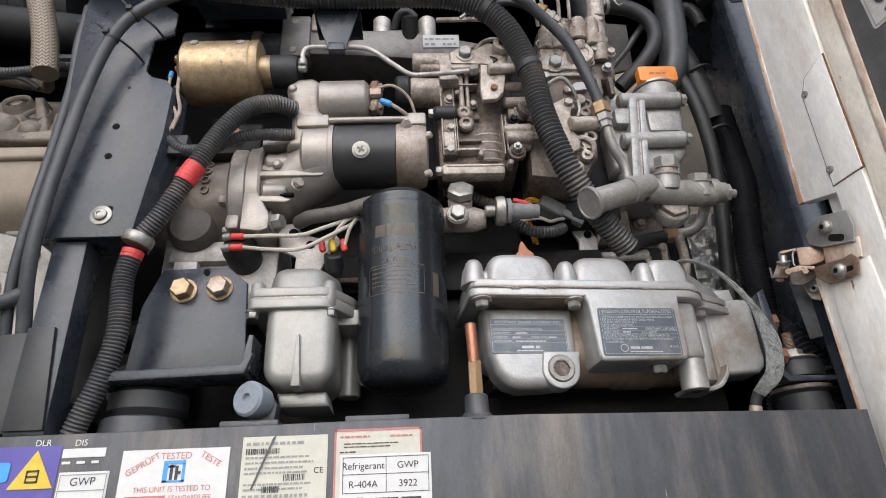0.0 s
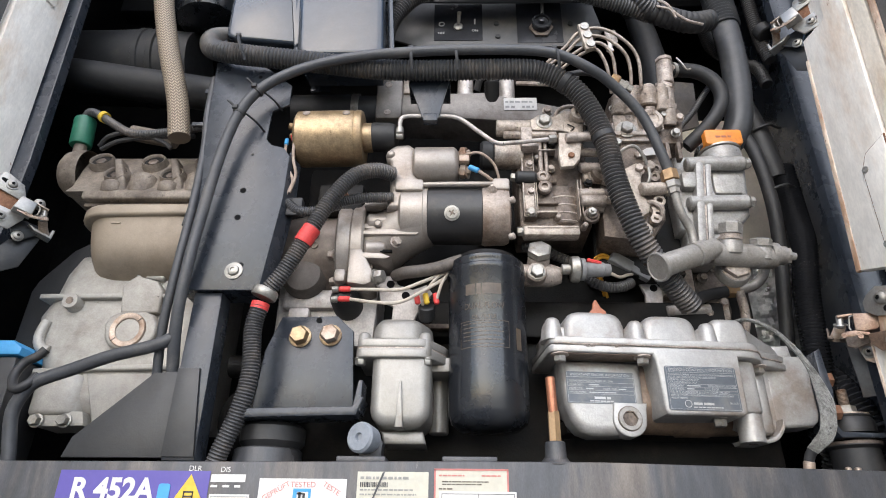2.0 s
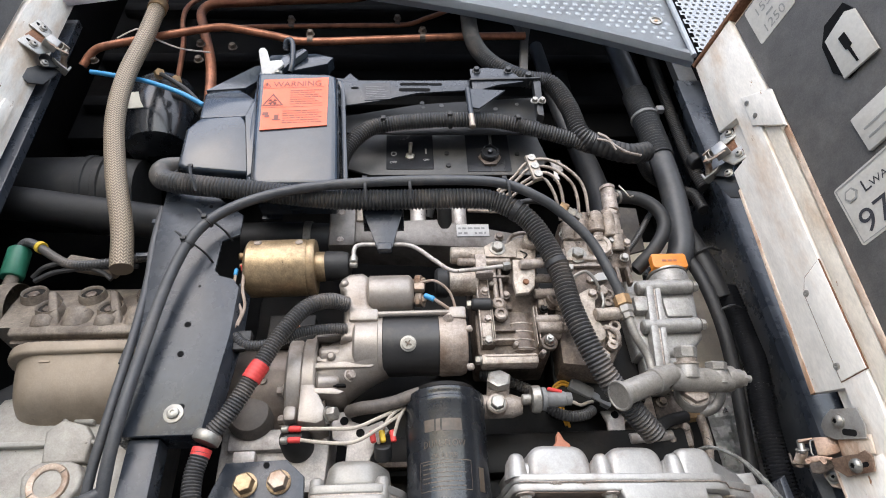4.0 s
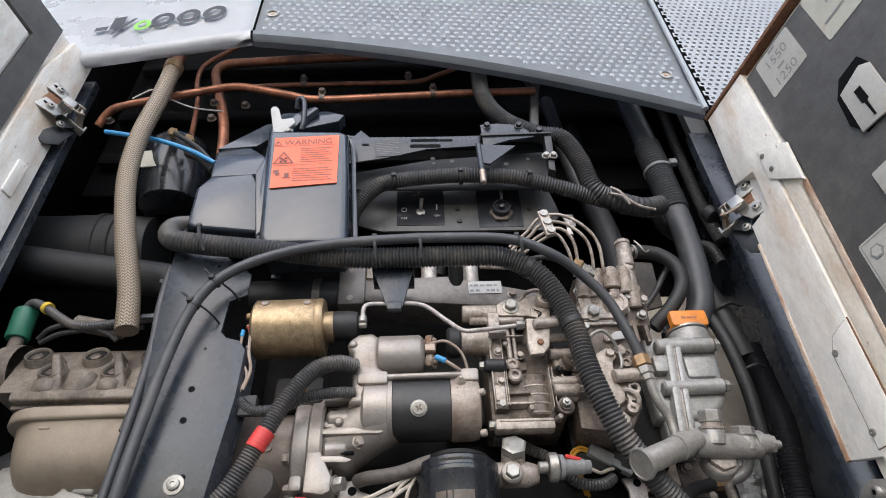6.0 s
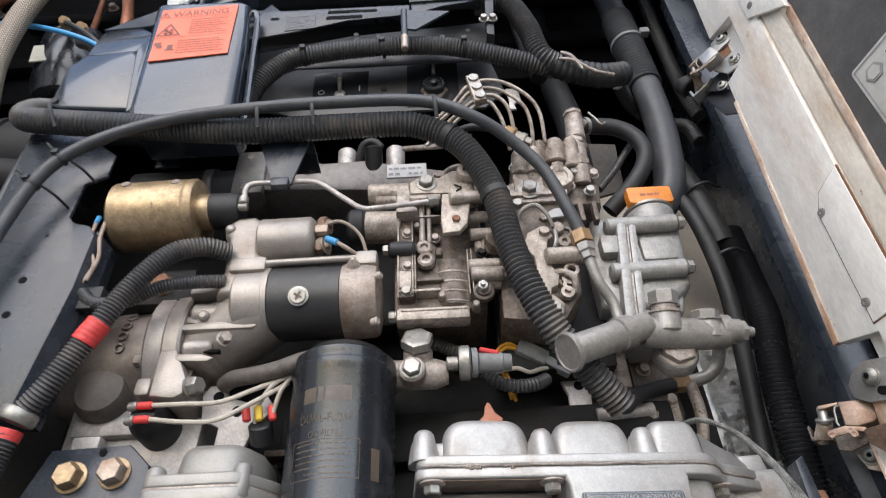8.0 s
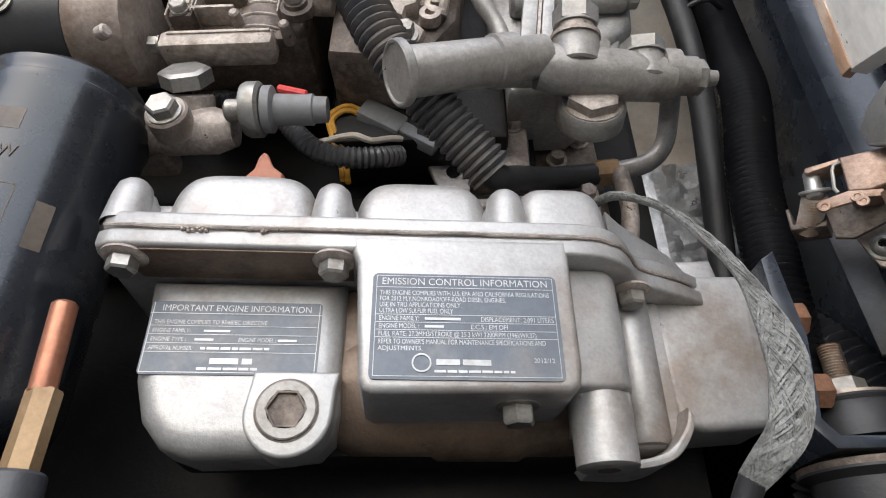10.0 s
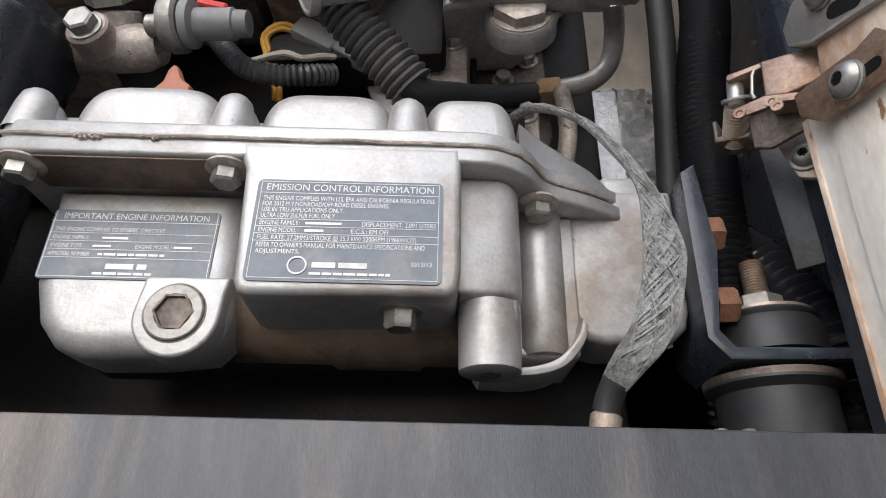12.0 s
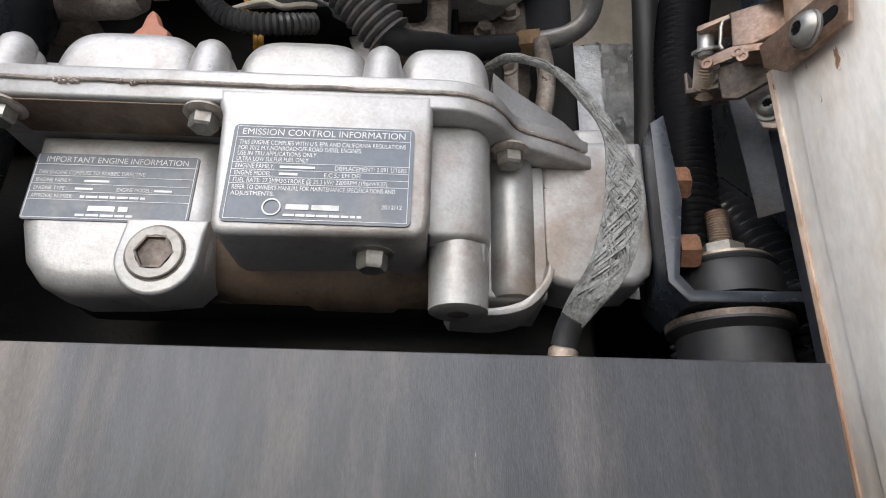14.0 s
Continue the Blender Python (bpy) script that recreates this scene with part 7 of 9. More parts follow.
for x, v, z in ((0.0115, 0.011, 1.8693), (0.1225, 0.011, 1.8693), (0.2955, 0.0385, 1.8693)):
    w_ = cpart("bolt_washer", lathe(B(), (x, v, z), (0, 0, -1), [(0, 0.0118), (0.0016, 0.0122), (0.0022, 0.0110), (0.0030, 0.0100), (0.0034, 0.0090)], 28), OILY)
    cpart("bolt", hexbolt(B(), (x, v, z - 0.0034), (0, 0, -1), 0.0142, 0.0078), ZINC, w_)
cpart("bolt", hexbolt(B(), (0.2195, 0.022, 1.7935), (0, 0, -1), 0.0145, 0.009, 0.0112), ZINC)
# drain tongue with the socket plug
arc = [(0.1035 + 0.0225 * math.cos(radians(a)), 1.7905 + 0.0225 * math.sin(radians(a))) for a in range(180, 361, 12)]
bm = B()
prism(bm, arc + [(0.1268, 1.803), (0.1285, 1.812), (0.084, 1.812)], 0.0290, 0.050, 0.002, 3)
cpart("drain_boss", bm, SILVER, sharp=50)
cpart("drain_gap", lathe(B(), (0.1030, 0.0289, 1.7915), F, [(0, 0.0163), (0.0003, 0.0163), (0.0003, 0.0)], 40, False), GRIMY)
bm = B()
lathe(bm, (0.1030, 0.0285, 1.7915), F, [(0, 0.0150), (0.0012, 0.0152), (0.0018, 0.0145), (0.0018, 0.0098), (-0.004, 0.0094)], 40, False)
dp = cpart("drain_plug", bm, STEEL, cv, "zinc hexagon socket drain plug")
bm = B()
lathe(bm, (0.1030, 0.0262, 1.7915), F, [(0.0001, 0.0106), (0.0, 0.0094), (-0.0022, 0.0092), (-0.0023, 0.0)], 6, False)
cpart("socket", bm, GRIMY, dp)

# etched plates
pl = cpart("data_plate", prism(B(), rrect(0.0235, 0.1155, 1.8105, 1.8525, 0.002), 0.0322, 0.0335), PLATE, cv, "etched dark engine data plate")
rows = [(0.0, 0.092, 0.0345, 0.0004), (0.001, 0.091, 0.0272, 0.0003), (0.001, 0.091, 0.0222, 0.0003), (0.001, 0.091, 0.0172, 0.0003), (0.001, 0.091, 0.0122, 0.0003), (0.001, 0.091, 0.001, 0.0004), (0.001, 0.0014, 0.001, 0.04), (0.0906, 0.091, 0.001, 0.04)]
rows += [(0.030, 0.044, 0.0238, 0.0013), (0.026, 0.036, 0.0188, 0.0013), (0.070, 0.080, 0.0188, 0.0013)] + fuzz_line(0.030, 0.066, 0.0138, 0.0014, 203, 0.004)
rows += fuzz_line(0.030, 0.062, 0.0025, 0.0014, 210, 0.005) + fuzz_line(0.036, 0.058, 0.0058, 0.0032, 211, 0.012)
M1 = CM @ on_front(0.0235, 0.0318, 1.8105)
bars(rows, M1, ETCH, pl)
for x, y, tx in ((0.003, 0.0284, "THIS ENGINE COMPLIES TO 97/68/EC DIRECTIVE"), (0.003, 0.0234, "ENGINE FAMILY:"), (0.003, 0.0184, "ENGINE TYPE :"), (0.049, 0.0184, "ENGINE MODEL :"), (0.003, 0.0134, "APPROVAL NUMBER:")):
    letters(tx, 0.0034, M1 @ pose(x, y, 0), ETCH, pl, fit=0.00143 * len(tx))
letters("IMPORTANT ENGINE INFORMATION", 0.0052, M1 @ pose(0.046, 0.0362, 0), ETCH, pl, "CENTER", squeeze=0.94)
pl = cpart("data_plate", prism(B(), rrect(0.1445, 0.2395, 1.7975, 1.8545, 0.003), -0.0016, -0.0004), PLATE, cv, "etched dark emission data plate")
M2 = CM @ on_front(0.1445, -0.0020, 1.7975) @ Matrix.Diagonal((0.95, 0.985, 1, 1))
rows = [(0.002, 0.098, 0.0562, 0.0003), (0.002, 0.098, 0.0015, 0.0003), (0.002, 0.0023, 0.0015, 0.055), (0.0977, 0.098, 0.0015, 0.055)]
rows += [(0.002, 0.098, y, 0.0003) for y in (0.0495, 0.0340, 0.0298, 0.0256, 0.0215)]
rows += [(0.034, 0.046, 0.0074, 0.0030), (0.0475, 0.062, 0.0074, 0.0030)] + fuzz_line(0.033, 0.074, 0.0036, 0.0013, 214, 0.005)
bars(rows, M2, ETCH, pl)
bm = B()
lathe(bm, M2 @ V(0.0265, 0.0085, 0), M2.to_3x3() @ V(0, 0, 1), [(0, 0.0048), (0.0002, 0.0048), (0.0002, 0.0040), (0, 0.0040)], 24, False)
part("emblem", bm, ETCH, pl)
letters("EMISSION CONTROL INFORMATION", 0.0056, M2 @ pose(0.050, 0.0512, 0), ETCH, pl, "CENTER", squeeze=0.98)
for y, tx in ((0.0452, "THIS ENGINE COMPLIES WITH U.S. EPA AND CALIFORNIA REGULATIONS"), (0.0418, "FOR 2012 M.Y.NONROAD/OFF-ROAD DIESEL ENGINES."), (0.0384, "USE IN TRU APPLICATIONS ONLY."),
              (0.0350, "ULTRA LOW SULFUR FUEL ONLY"), (0.0308, "ENGINE FAMILY:"), (0.0266, "ENGINE MODEL :"), (0.0224, "FUEL RATE: 27.2MM3/STROKE @ 25.3 kW/ 2200RPM (196kWK37)"),
              (0.0182, "REFER TO OWNER'S MANUAL FOR MAINTENANCE SPECIFICATIONS AND"), ):
    letters(tx, 0.0037, M2 @ pose(0.004, y, 0), ETCH, pl, fit=min(0.0925, 0.00150 * len(tx)))
letters("DISPLACEMENT: 2.091 LITERS", 0.0037, M2 @ pose(0.0575, 0.0308, 0), ETCH, pl, fit=0.039)
letters("E.C.S.: EM DFI", 0.0036, M2 @ pose(0.052, 0.0266, 0), ETCH, pl, squeeze=0.95)
letters("ADJUSTMENTS.", 0.0034, M2 @ pose(0.004, 0.0148, 0), ETCH, pl)
letters("2012/12", 0.0034, M2 @ pose(0.084, 0.0092, 0), ETCH, pl)
bars([(0.028, 0.047, 0.0313, 0.0014), (0.028, 0.038, 0.0271, 0.0014)], M2, ETCH, pl)

# things above the cover
cx = thing("orange_clip", (0.11, 0.735, 1.95), "small orange plastic clip", "clip")
part("clip", prism(B(), [(0.129, 1.935), (0.1335, 1.940), (0.1350, 1.949), (0.1380, 1.9535), (0.1405, 1.952), (0.1450, 1.942), (0.1520, 1.936), (0.1520, 1.926), (0.129, 1.926)], 0.690, 0.697, 0.0025), CLAY, cx)
wl = thing("sensor_wiring", (0.19, 0.75, 1.96), "amber and tan wires with a grey plug and black loom", "wiring")
part("plug", box(B(), -0.019, 0.019, -0.010, 0.010, -0.010, 0.010, 0.003, pose(0.196, 0.755, 2.046, 0, 28, 10)), GREYPLASTIC, wl)
part("plug_tail", box(B(), -0.018, 0.018, -0.006, 0.006, -0.006, 0.006, 0.002, pose(0.224, 0.757, 2.030, 0, 28, 10)), GREYPLASTIC, wl)
for k in range(2):
    part("wire", tube(B(), [(0.182, 0.752, 2.054 - 0.004 * k), (0.168, 0.748, 2.058 - 0.005 * k), (0.154 + 0.003 * k, 0.75, 2.048 - 0.003 * k), (0.158 + 0.004 * k, 0.755, 2.030), (0.164 + 0.004 * k, 0.76, 2.012), (0.168 + 0.004 * k, 0.76, 1.99)], 0.0023, 8), AMBERWIRE, wl)
part("wire", tube(B(), [(0.148, 0.75, 2.022), (0.175, 0.745, 2.024), (0.190, 0.745, 2.018), (0.205, 0.75, 2.024), (0.222, 0.76, 2.030)], 0.0026, 8), WIRE, wl)
part("loom", tube(B(), [(0.045, 0.755, 2.075), (0.075, 0.745, 2.064), (0.10, 0.745, 2.052), (0.120, 0.742, 2.040), (0.134, 0.740, 2.022), (0.150, 0.74, 2.006), (0.172, 0.742, 2.000), (0.195, 0.748, 2.004), (0.21, 0.76, 2.015)], 0.0085, 12, 0.0045, 0.18), CONDUIT, wl)
part("bracket", prism(B(), [(0.225, 2.040), (0.250, 2.036), (0.266, 2.012), (0.262, 1.965), (0.235, 1.965), (0.238, 2.005)], 0.784, 0.79, 0.002), ALU, wl)
part("hole", lathe(B(), (0.252, 0.7835, 2.016), F, [(0, 0.006), (0.0006, 0.006)], 14), DARK, wl)
wl.location += V(0.004, 0.009, -0.003)

# ---- black bracket plate, post and cables on the left ----
bp = thing("bracket_plate", (-0.37, 0.65, 1.945), "blue-black steel bracket plate with small holes and a washer bolt", "bracket")
bm = B()
prism(bm, [(-0.447, 2.350), (-0.372, 2.345), (-0.318, 2.300), (-0.318, 2.262), (-0.343, 2.250), (-0.345, 2.196), (-0.336, 2.186), (-0.316, 2.180), (-0.306, 2.165), (-0.307, 2.092), (-0.322, 1.948), (-0.418, 1.948), (-0.428, 2.05), (-0.440, 2.20)], 0.646, 0.650, 0.0008)
part("plate", bm, BLACK, bp)
bm = B()
prism(bm, [(-0.3075, 2.175), (-0.305, 2.175), (-0.306, 2.092), (-0.322, 1.95), (-0.325, 1.95)], 0.6505, 0.70, 0.001)
prism(bm, [(-0.420, 1.950), (-0.322, 1.950), (-0.322, 1.953), (-0.420, 1.953)], 0.6505, 0.70, 0.0005)
slab(bm, [(-0.3065, 0.6462, 2.170), (-0.2945, 0.668, 2.163), (-0.2950, 0.668, 2.090), (-0.3110, 0.668, 1.950), (-0.3220, 0.6462, 1.948), (-0.3072, 0.6462, 2.092)], 0.003)
part("return_flange", bm, BLACK, bp)
part("washer", lathe(B(), (-0.360, 0.646, 1.976), F, [(0, 0.0125), (0.0018, 0.0125), (0.0022, 0.0115)], 28), ZINC, bp)
bm = B()
lathe(bm, (-0.360, 0.6435, 1.976), F, [(0, 0.008), (0.003, 0.0075), (0.0045, 0.005), (0.0045, 0.003), (0.003, 0.0025), (0.003, 0)], 24, False)
part("screw", bm, ZINC, bp)
for x, z, r in ((-0.367, 2.105, 0.0045), (-0.368, 2.060, 0.0045), (-0.362, 2.168, 0.002), (-0.371, 2.318, 0.003), (-0.352, 1.985, 0.004)):
    part("hole", lathe(B(), (x, 0.6458, z), F, [(0, r), (0.0004, r)], 14), DARK, bp)

po = thing("frame_post", (-0.39, 0.68, 1.73), "black steel frame post with a folded gusset", "post", kind="structure")
bm = B()
prism(bm, [(-0.412, 1.948), (-0.374, 1.948), (-0.372, 1.729), (-0.413, 1.729)], 0.655, 0.69, 0.002)
prism(bm, [(-0.445, 2.45), (-0.412, 2.45), (-0.412, 1.95), (-0.432, 1.95)], 0.665, 0.70, 0.002)
part("upright", bm, BLACK, po)
bm = B()
prism(bm, [(-0.4135, 1.84), (-0.446, 1.838), (-0.532, 1.757), (-0.540, 1.733), (-0.413, 1.733)], 0.660, 0.664, 0.001)
prism(bm, [(-0.412, 1.842), (-0.384, 1.842), (-0.372, 1.733), (-0.412, 1.733)], 0.650, 0.6545, 0.001)
part("gusset", bm, BLACKMATT, po)
bm = B()
box(bm, -0.435, -0.412, 0.648, 0.664, 2.0, 2.016, 0.002)
box(bm, -0.475, -0.435, 0.662, 0.67, 2.235, 2.242, 0.001)
box(bm, -0.465, -0.44, 0.662, 0.67, 2.30, 2.308, 0.001)
part("clip", bm, BLACK, po)

hz = thing("smooth_hose", (-0.1, 0.63, 2.0), "long smooth black hose tied across the engine", "hose")
part("hose", tube(B(), [(-0.424, 0.690, 1.745), (-0.428, 0.678, 1.82), (-0.424, 0.645, 1.90), (-0.418, 0.630, 1.97), (-0.409, 0.624, 2.068), (-0.396, 0.618, 2.163), (-0.376, 0.611, 2.228), (-0.346, 0.608, 2.268), (-0.292, 0.607, 2.300), (-0.217, 0.606, 2.321), (-0.131, 0.606, 2.331), (-0.024, 0.607, 2.336), (0.084, 0.610, 2.333), (0.150, 0.622, 2.311), (0.20, 0.646, 2.285), (0.235, 0.66, 2.245), (0.258, 0.672, 2.185), (0.268, 0.680, 2.155)], 0.0080, 14), HOSE, hz)
part("brass_nut", lathe(B(), (0.2665, 0.680, 2.158), (0.12, 0.05, -1), [(0, 0.013), (0.016, 0.013), (0.017, 0.011)], 6), BRASS, hz)
part("steel_nut", lathe(B(), (0.269, 0.681, 2.140), (0.12, 0.05, -1), [(0, 0.0115), (0.010, 0.0115), (0.012, 0.009), (0.02, 0.0085)], 6), STEEL, hz)
part("steel_tail", tube(B(), [(0.271, 0.682, 2.125), (0.278, 0.69, 2.095), (0.292, 0.70, 2.07), (0.296, 0.705, 2.04)], 0.0065, 12), STEEL, hz)
hz2 = thing("cable_bundle", (-0.43, 0.64, 1.74), "black sheathed cables running down the post", "cable")
part("cable", tube(B(), [(-0.446, 0.692, 1.745), (-0.450, 0.680, 1.82), (-0.446, 0.655, 1.90), (-0.438, 0.642, 1.98), (-0.436, 0.645, 2.08), (-0.440, 0.652, 2.18), (-0.448, 0.655, 2.25), (-0.452, 0.66, 2.33)], 0.0062, 12), HOSE, hz2)
part("thin_cable", tube(B(), [(-0.445, 0.652, 2.05), (-0.435, 0.652, 2.14), (-0.425, 0.652, 2.25), (-0.44, 0.655, 2.36), (-0.45, 0.66, 2.42)], 0.0045, 10), HOSE, hz2)
part("side_cable", tube(B(), [(-0.425, 0.652, 1.884), (-0.45, 0.652, 1.872), (-0.507, 0.655, 1.858), (-0.558, 0.66, 1.841), (-0.597, 0.66, 1.826), (-0.611, 0.662, 1.812), (-0.621, 0.666, 1.785), (-0.615, 0.675, 1.735), (-0.615, 0.680, 1.70)], 0.0085, 12), HOSE, hz2)
part("cable_loop", tube(B(), [(-0.606, 0.672, 1.872), (-0.613, 0.670, 1.862), (-0.627, 0.668, 1.852), (-0.631, 0.662, 1.832), (-0.618, 0.652, 1.814), (-0.603, 0.654, 1.822), (-0.600, 0.664, 1.838)], 0.0062, 10), RUBBER, hz2)

bk = thing("battery", (-0.72, 0.74, 1.80), "black battery with a blue lid beside the compressor", "battery")
part("case", box(B(), -0.80, -0.672, 0.712, 0.80, 1.73, 1.874, 0.004), RUBBER, bk)
part("lid", prism(B(), [(-0.80, 1.876), (-0.668, 1.876), (-0.666, 1.886), (-0.682, 1.897), (-0.80, 1.897)], 0.708, 0.80, 0.003), BLUE, bk, "blue lid")


def tie(a, b, at):
    t = thing("cable_tie", at, "black nylon cable tie", "cable tie", "cable ties")
    part("band", tube(B(), [a, (Vector(a) + Vector(b)) / 2 + V(0, -0.014, 0.0), b], 0.0026, 6, flat=0.5), RUBBER, t)
    part("head", box(B(), -0.004, 0.004, -0.003, 0.003, -0.003, 0.003, 0.001, pose(*a)), RUBBER, t)
    return t




def ring_tie(c, d, r, tail):
    """A tie round a hose at c along d, with its cut tail."""
    t = thing("cable_tie", c, "black nylon cable tie", "cable tie", "cable ties")
    d = Vector(d).normalized()
    part("band", lathe(B(), Vector(c) - d * 0.0022, d, [(0, r), (0.0004, r + 0.0012), (0.004, r + 0.0012), (0.0044, r)], 20), RUBBER, t)
    a_ = Vector(c) + V(-0.004, -r - 0.001, 0.004)
    part("head", box(B(), -0.004, 0.004, -0.003, 0.003, -0.0035, 0.0035, 0.001, pose(*a_)), RUBBER, t)
    part("tail", tube(B(), [a_, a_ + Vector(tail) * 0.5 + V(0, -0.002, 0), a_ + Vector(tail)], 0.0017, 6), RUBBER, t)
    part("strap", tube(B(), [Vector(c) + V(0.006, 0.0, 0.002), Vector(c) + V(0.022, 0.014, -0.006), Vector(c) + V(0.030, 0.034, -0.010)], 0.0022, 6, flat=0.6), RUBBER, t)
    return t


ring_tie((-0.380, 0.6125, 2.220), (0.35, -0.05, 0.93), 0.0081, (-0.012, -0.004, 0.010))
ring_tie((-0.356, 0.6088, 2.257), (0.6, -0.05, 0.8), 0.0081, (-0.012, -0.004, 0.012))
for x, zt, zb in ((-0.128, 2.352, 2.298), (-0.058, 2.352, 2.300), (0.098, 2.350, 2.300)):
    tie((x, 0.618, zt), (x + 0.004, 0.612, zb), (x, 0.61, zb))
tie((-0.405, 0.612, 2.375), (-0.385, 0.612, 2.318), (-0.39, 0.61, 2.32))

# ---- corrugated conduits ----
cn = thing("main_conduit", (0.1, 0.64, 2.0), "thick black corrugated conduit looping over the engine", "conduit")
part("conduit", tube(B(), [(-0.37, 0.73, 2.47), (-0.425, 0.70, 2.455), (-0.462, 0.655, 2.412), (-0.450, 0.628, 2.362), (-0.395, 0.623, 2.344), (-0.30, 0.627, 2.334), (-0.20, 0.631, 2.322), (-0.12, 0.634, 2.319), (0.035, 0.635, 2.321), (0.085, 0.640, 2.317), (0.128, 0.645, 2.290), (0.153, 0.650, 2.248), (0.170, 0.652, 2.190), (0.178, 0.655, 2.13), (0.192, 0.660, 2.075), (0.212, 0.672, 2.030), (0.242, 0.695, 1.995), (0.283, 0.723, 1.955)], 0.0172, 18, 0.0056, 0.17), CONDUIT, cn)
for p, q_ in (((0.166, 0.6515, 2.206), (0.169, 0.652, 2.196)), ((0.112, 0.643, 2.304), (0.120, 0.644, 2.298))):
    part("tape_band", tube(B(), [p, q_], 0.0179, 18, step=0.003), RUBBER, cn, "black tape band")
sc = thing("starter_cable_conduit", (-0.25, 0.64, 1.73), "corrugated starter cable conduit with red tape marks", "conduit")
part("conduit", tube(B(), [(-0.150, 0.668, 2.146), (-0.175, 0.650, 2.142), (-0.205, 0.638, 2.124), (-0.235, 0.635, 2.082), (-0.262, 0.636, 2.026), (-0.290, 0.642, 1.974), (-0.312, 0.648, 1.945)], 0.0118, 16, 0.0040, 0.16), CONDUIT, sc)
part("red_band", tube(B(), [(-0.256, 0.6357, 2.037), (-0.263, 0.636, 2.024), (-0.268, 0.637, 2.014)], 0.0130, 18, 0.005, 0.03), RED, sc, "red tape band")
part("clamp", lathe(B(), (-0.312, 0.650, 1.951), (-0.35, 0.05, -1), [(0, 0.016), (0.002, 0.0175), (0.011, 0.0175), (0.013, 0.016)], 28), ZINC, sc)
part("red_band", tube(B(), [(-0.318, 0.652, 1.932), (-0.321, 0.653, 1.918)], 0.0122, 16), RED, sc, "red tape band")
part("lower_conduit", tube(B(), [(-0.319, 0.652, 1.928), (-0.324, 0.654, 1.895), (-0.320, 0.656, 1.835), (-0.330, 0.66, 1.785), (-0.348, 0.665, 1.735), (-0.358, 0.675, 1.70)], 0.0122, 16, 0.0040, 0.16), CONDUIT, sc)
ss = thing("small_conduit", (-0.23, 0.66, 2.08), "thin corrugated wire conduit", "conduit")
part("conduit", tube(B(), [(-0.150, 0.672, 2.108), (-0.18, 0.665, 2.104), (-0.216, 0.66, 2.096), (-0.250, 0.66, 2.080), (-0.285, 0.66, 2.078), (-0.306, 0.66, 2.094)], 0.0080, 12, 0.0034, 0.14), CONDUIT, ss)

# ---- warning-sign cover box ----
wb = thing("controller_cover", (-0.32, 0.66, 2.36), "dark plastic controller cover with an orange-red warning sign", "cover")
bm = B()


prism(bm, [(-0.336, 2.625), (-0.325, 2.632), (-0.200, 2.628), (-0.186, 2.618), (-0.180, 2.52), (-0.172, 2.360), (-0.180, 2.346), (-0.304, 2.346), (-0.314, 2.36)], 0.626, 0.70, 0.012, 5)
part("front_box", bm, BOXPLASTIC, wb, sharp=60)
part("rim", tube(B(), [(-0.333, 0.645, 2.60), (-0.330, 0.640, 2.50), (-0.322, 0.640, 2.40), (-0.316, 0.642, 2.355)], 0.004, 8), BOXPLASTIC, wb)
part("rim", tube(B(), [(-0.330, 0.650, 2.633), (-0.26, 0.648, 2.636), (-0.196, 0.650, 2.630), (-0.180, 0.652, 2.612), (-0.170, 0.652, 2.48), (-0.162, 0.652, 2.36)], 0.005, 8), BOXPLASTIC, wb)
bm = B()
lowp = [(-0.441, 0.640, 2.405), (-0.443, 0.640, 2.492), (-0.424, 0.641, 2.522), (-0.352, 0.641, 2.530), (-0.330, 0.641, 2.49), (-0.318, 0.641, 2.385), (-0.425, 0.640, 2.398)]
slab(bm, lowp, 0.07, 0.007)
slab(bm, [(-0.4265, 0.6425, 2.520), (-0.438, 0.664, 2.612), (-0.428, 0.668, 2.628), (-0.372, 0.668, 2.632), (-0.363, 0.664, 2.606), (-0.347, 0.660, 2.588), (-0.318, 0.655, 2.584), (-0.316, 0.6425, 2.528)], 0.05, 0.006)
slab(bm, [(-0.345, 0.634, 2.52), (-0.336, 0.640, 2.575), (-0.305, 0.640, 2.575), (-0.300, 0.634, 2.39), (-0.322, 0.634, 2.37)], 0.05, 0.005)
part("side_box", bm, BOXPLASTIC, wb, sharp=30)
bm = B()
prism(bm, [(-0.385, 2.70), (-0.37, 2.58), (-0.33, 2.57), (-0.29, 2.58), (-0.30, 2.68)], 0.690, 0.693)
cyl(bm, (-0.345, 0.688, 2.62), (-0.335, 0.668, 2.62), 0.012, seg=14)
part("opening", bm, DARK, wb)
bm = B()
slab(bm, [(-0.436, 0.664, 2.622), (-0.364, 0.690, 2.728), (-0.345, 0.692, 2.735), (-0.338, 0.690, 2.700), (-0.352, 0.680, 2.668), (-0.366, 0.668, 2.634)], 0.02)
prism(bm, [(-0.331, 2.742), (-0.240, 2.748), (-0.205, 2.735), (-0.215, 2.715), (-0.290, 2.690), (-0.322, 2.636), (-0.345, 2.636), (-0.347, 2.70)], 0.672, 0.70, 0.003)
prism(bm, [(-0.30, 2.72), (-0.263, 2.742), (-0.255, 2.735), (-0.285, 2.695), (-0.315, 2.640), (-0.330, 2.640)], 0.655, 0.670, 0.003)
part("arm", bm, BOXPLASTIC, wb)
part("hole", lathe(B(), (-0.400, 0.6672, 2.605), (0, -1, 0.25), [(0, 0.004), (0.0004, 0.004)], 14), DARK, wb)
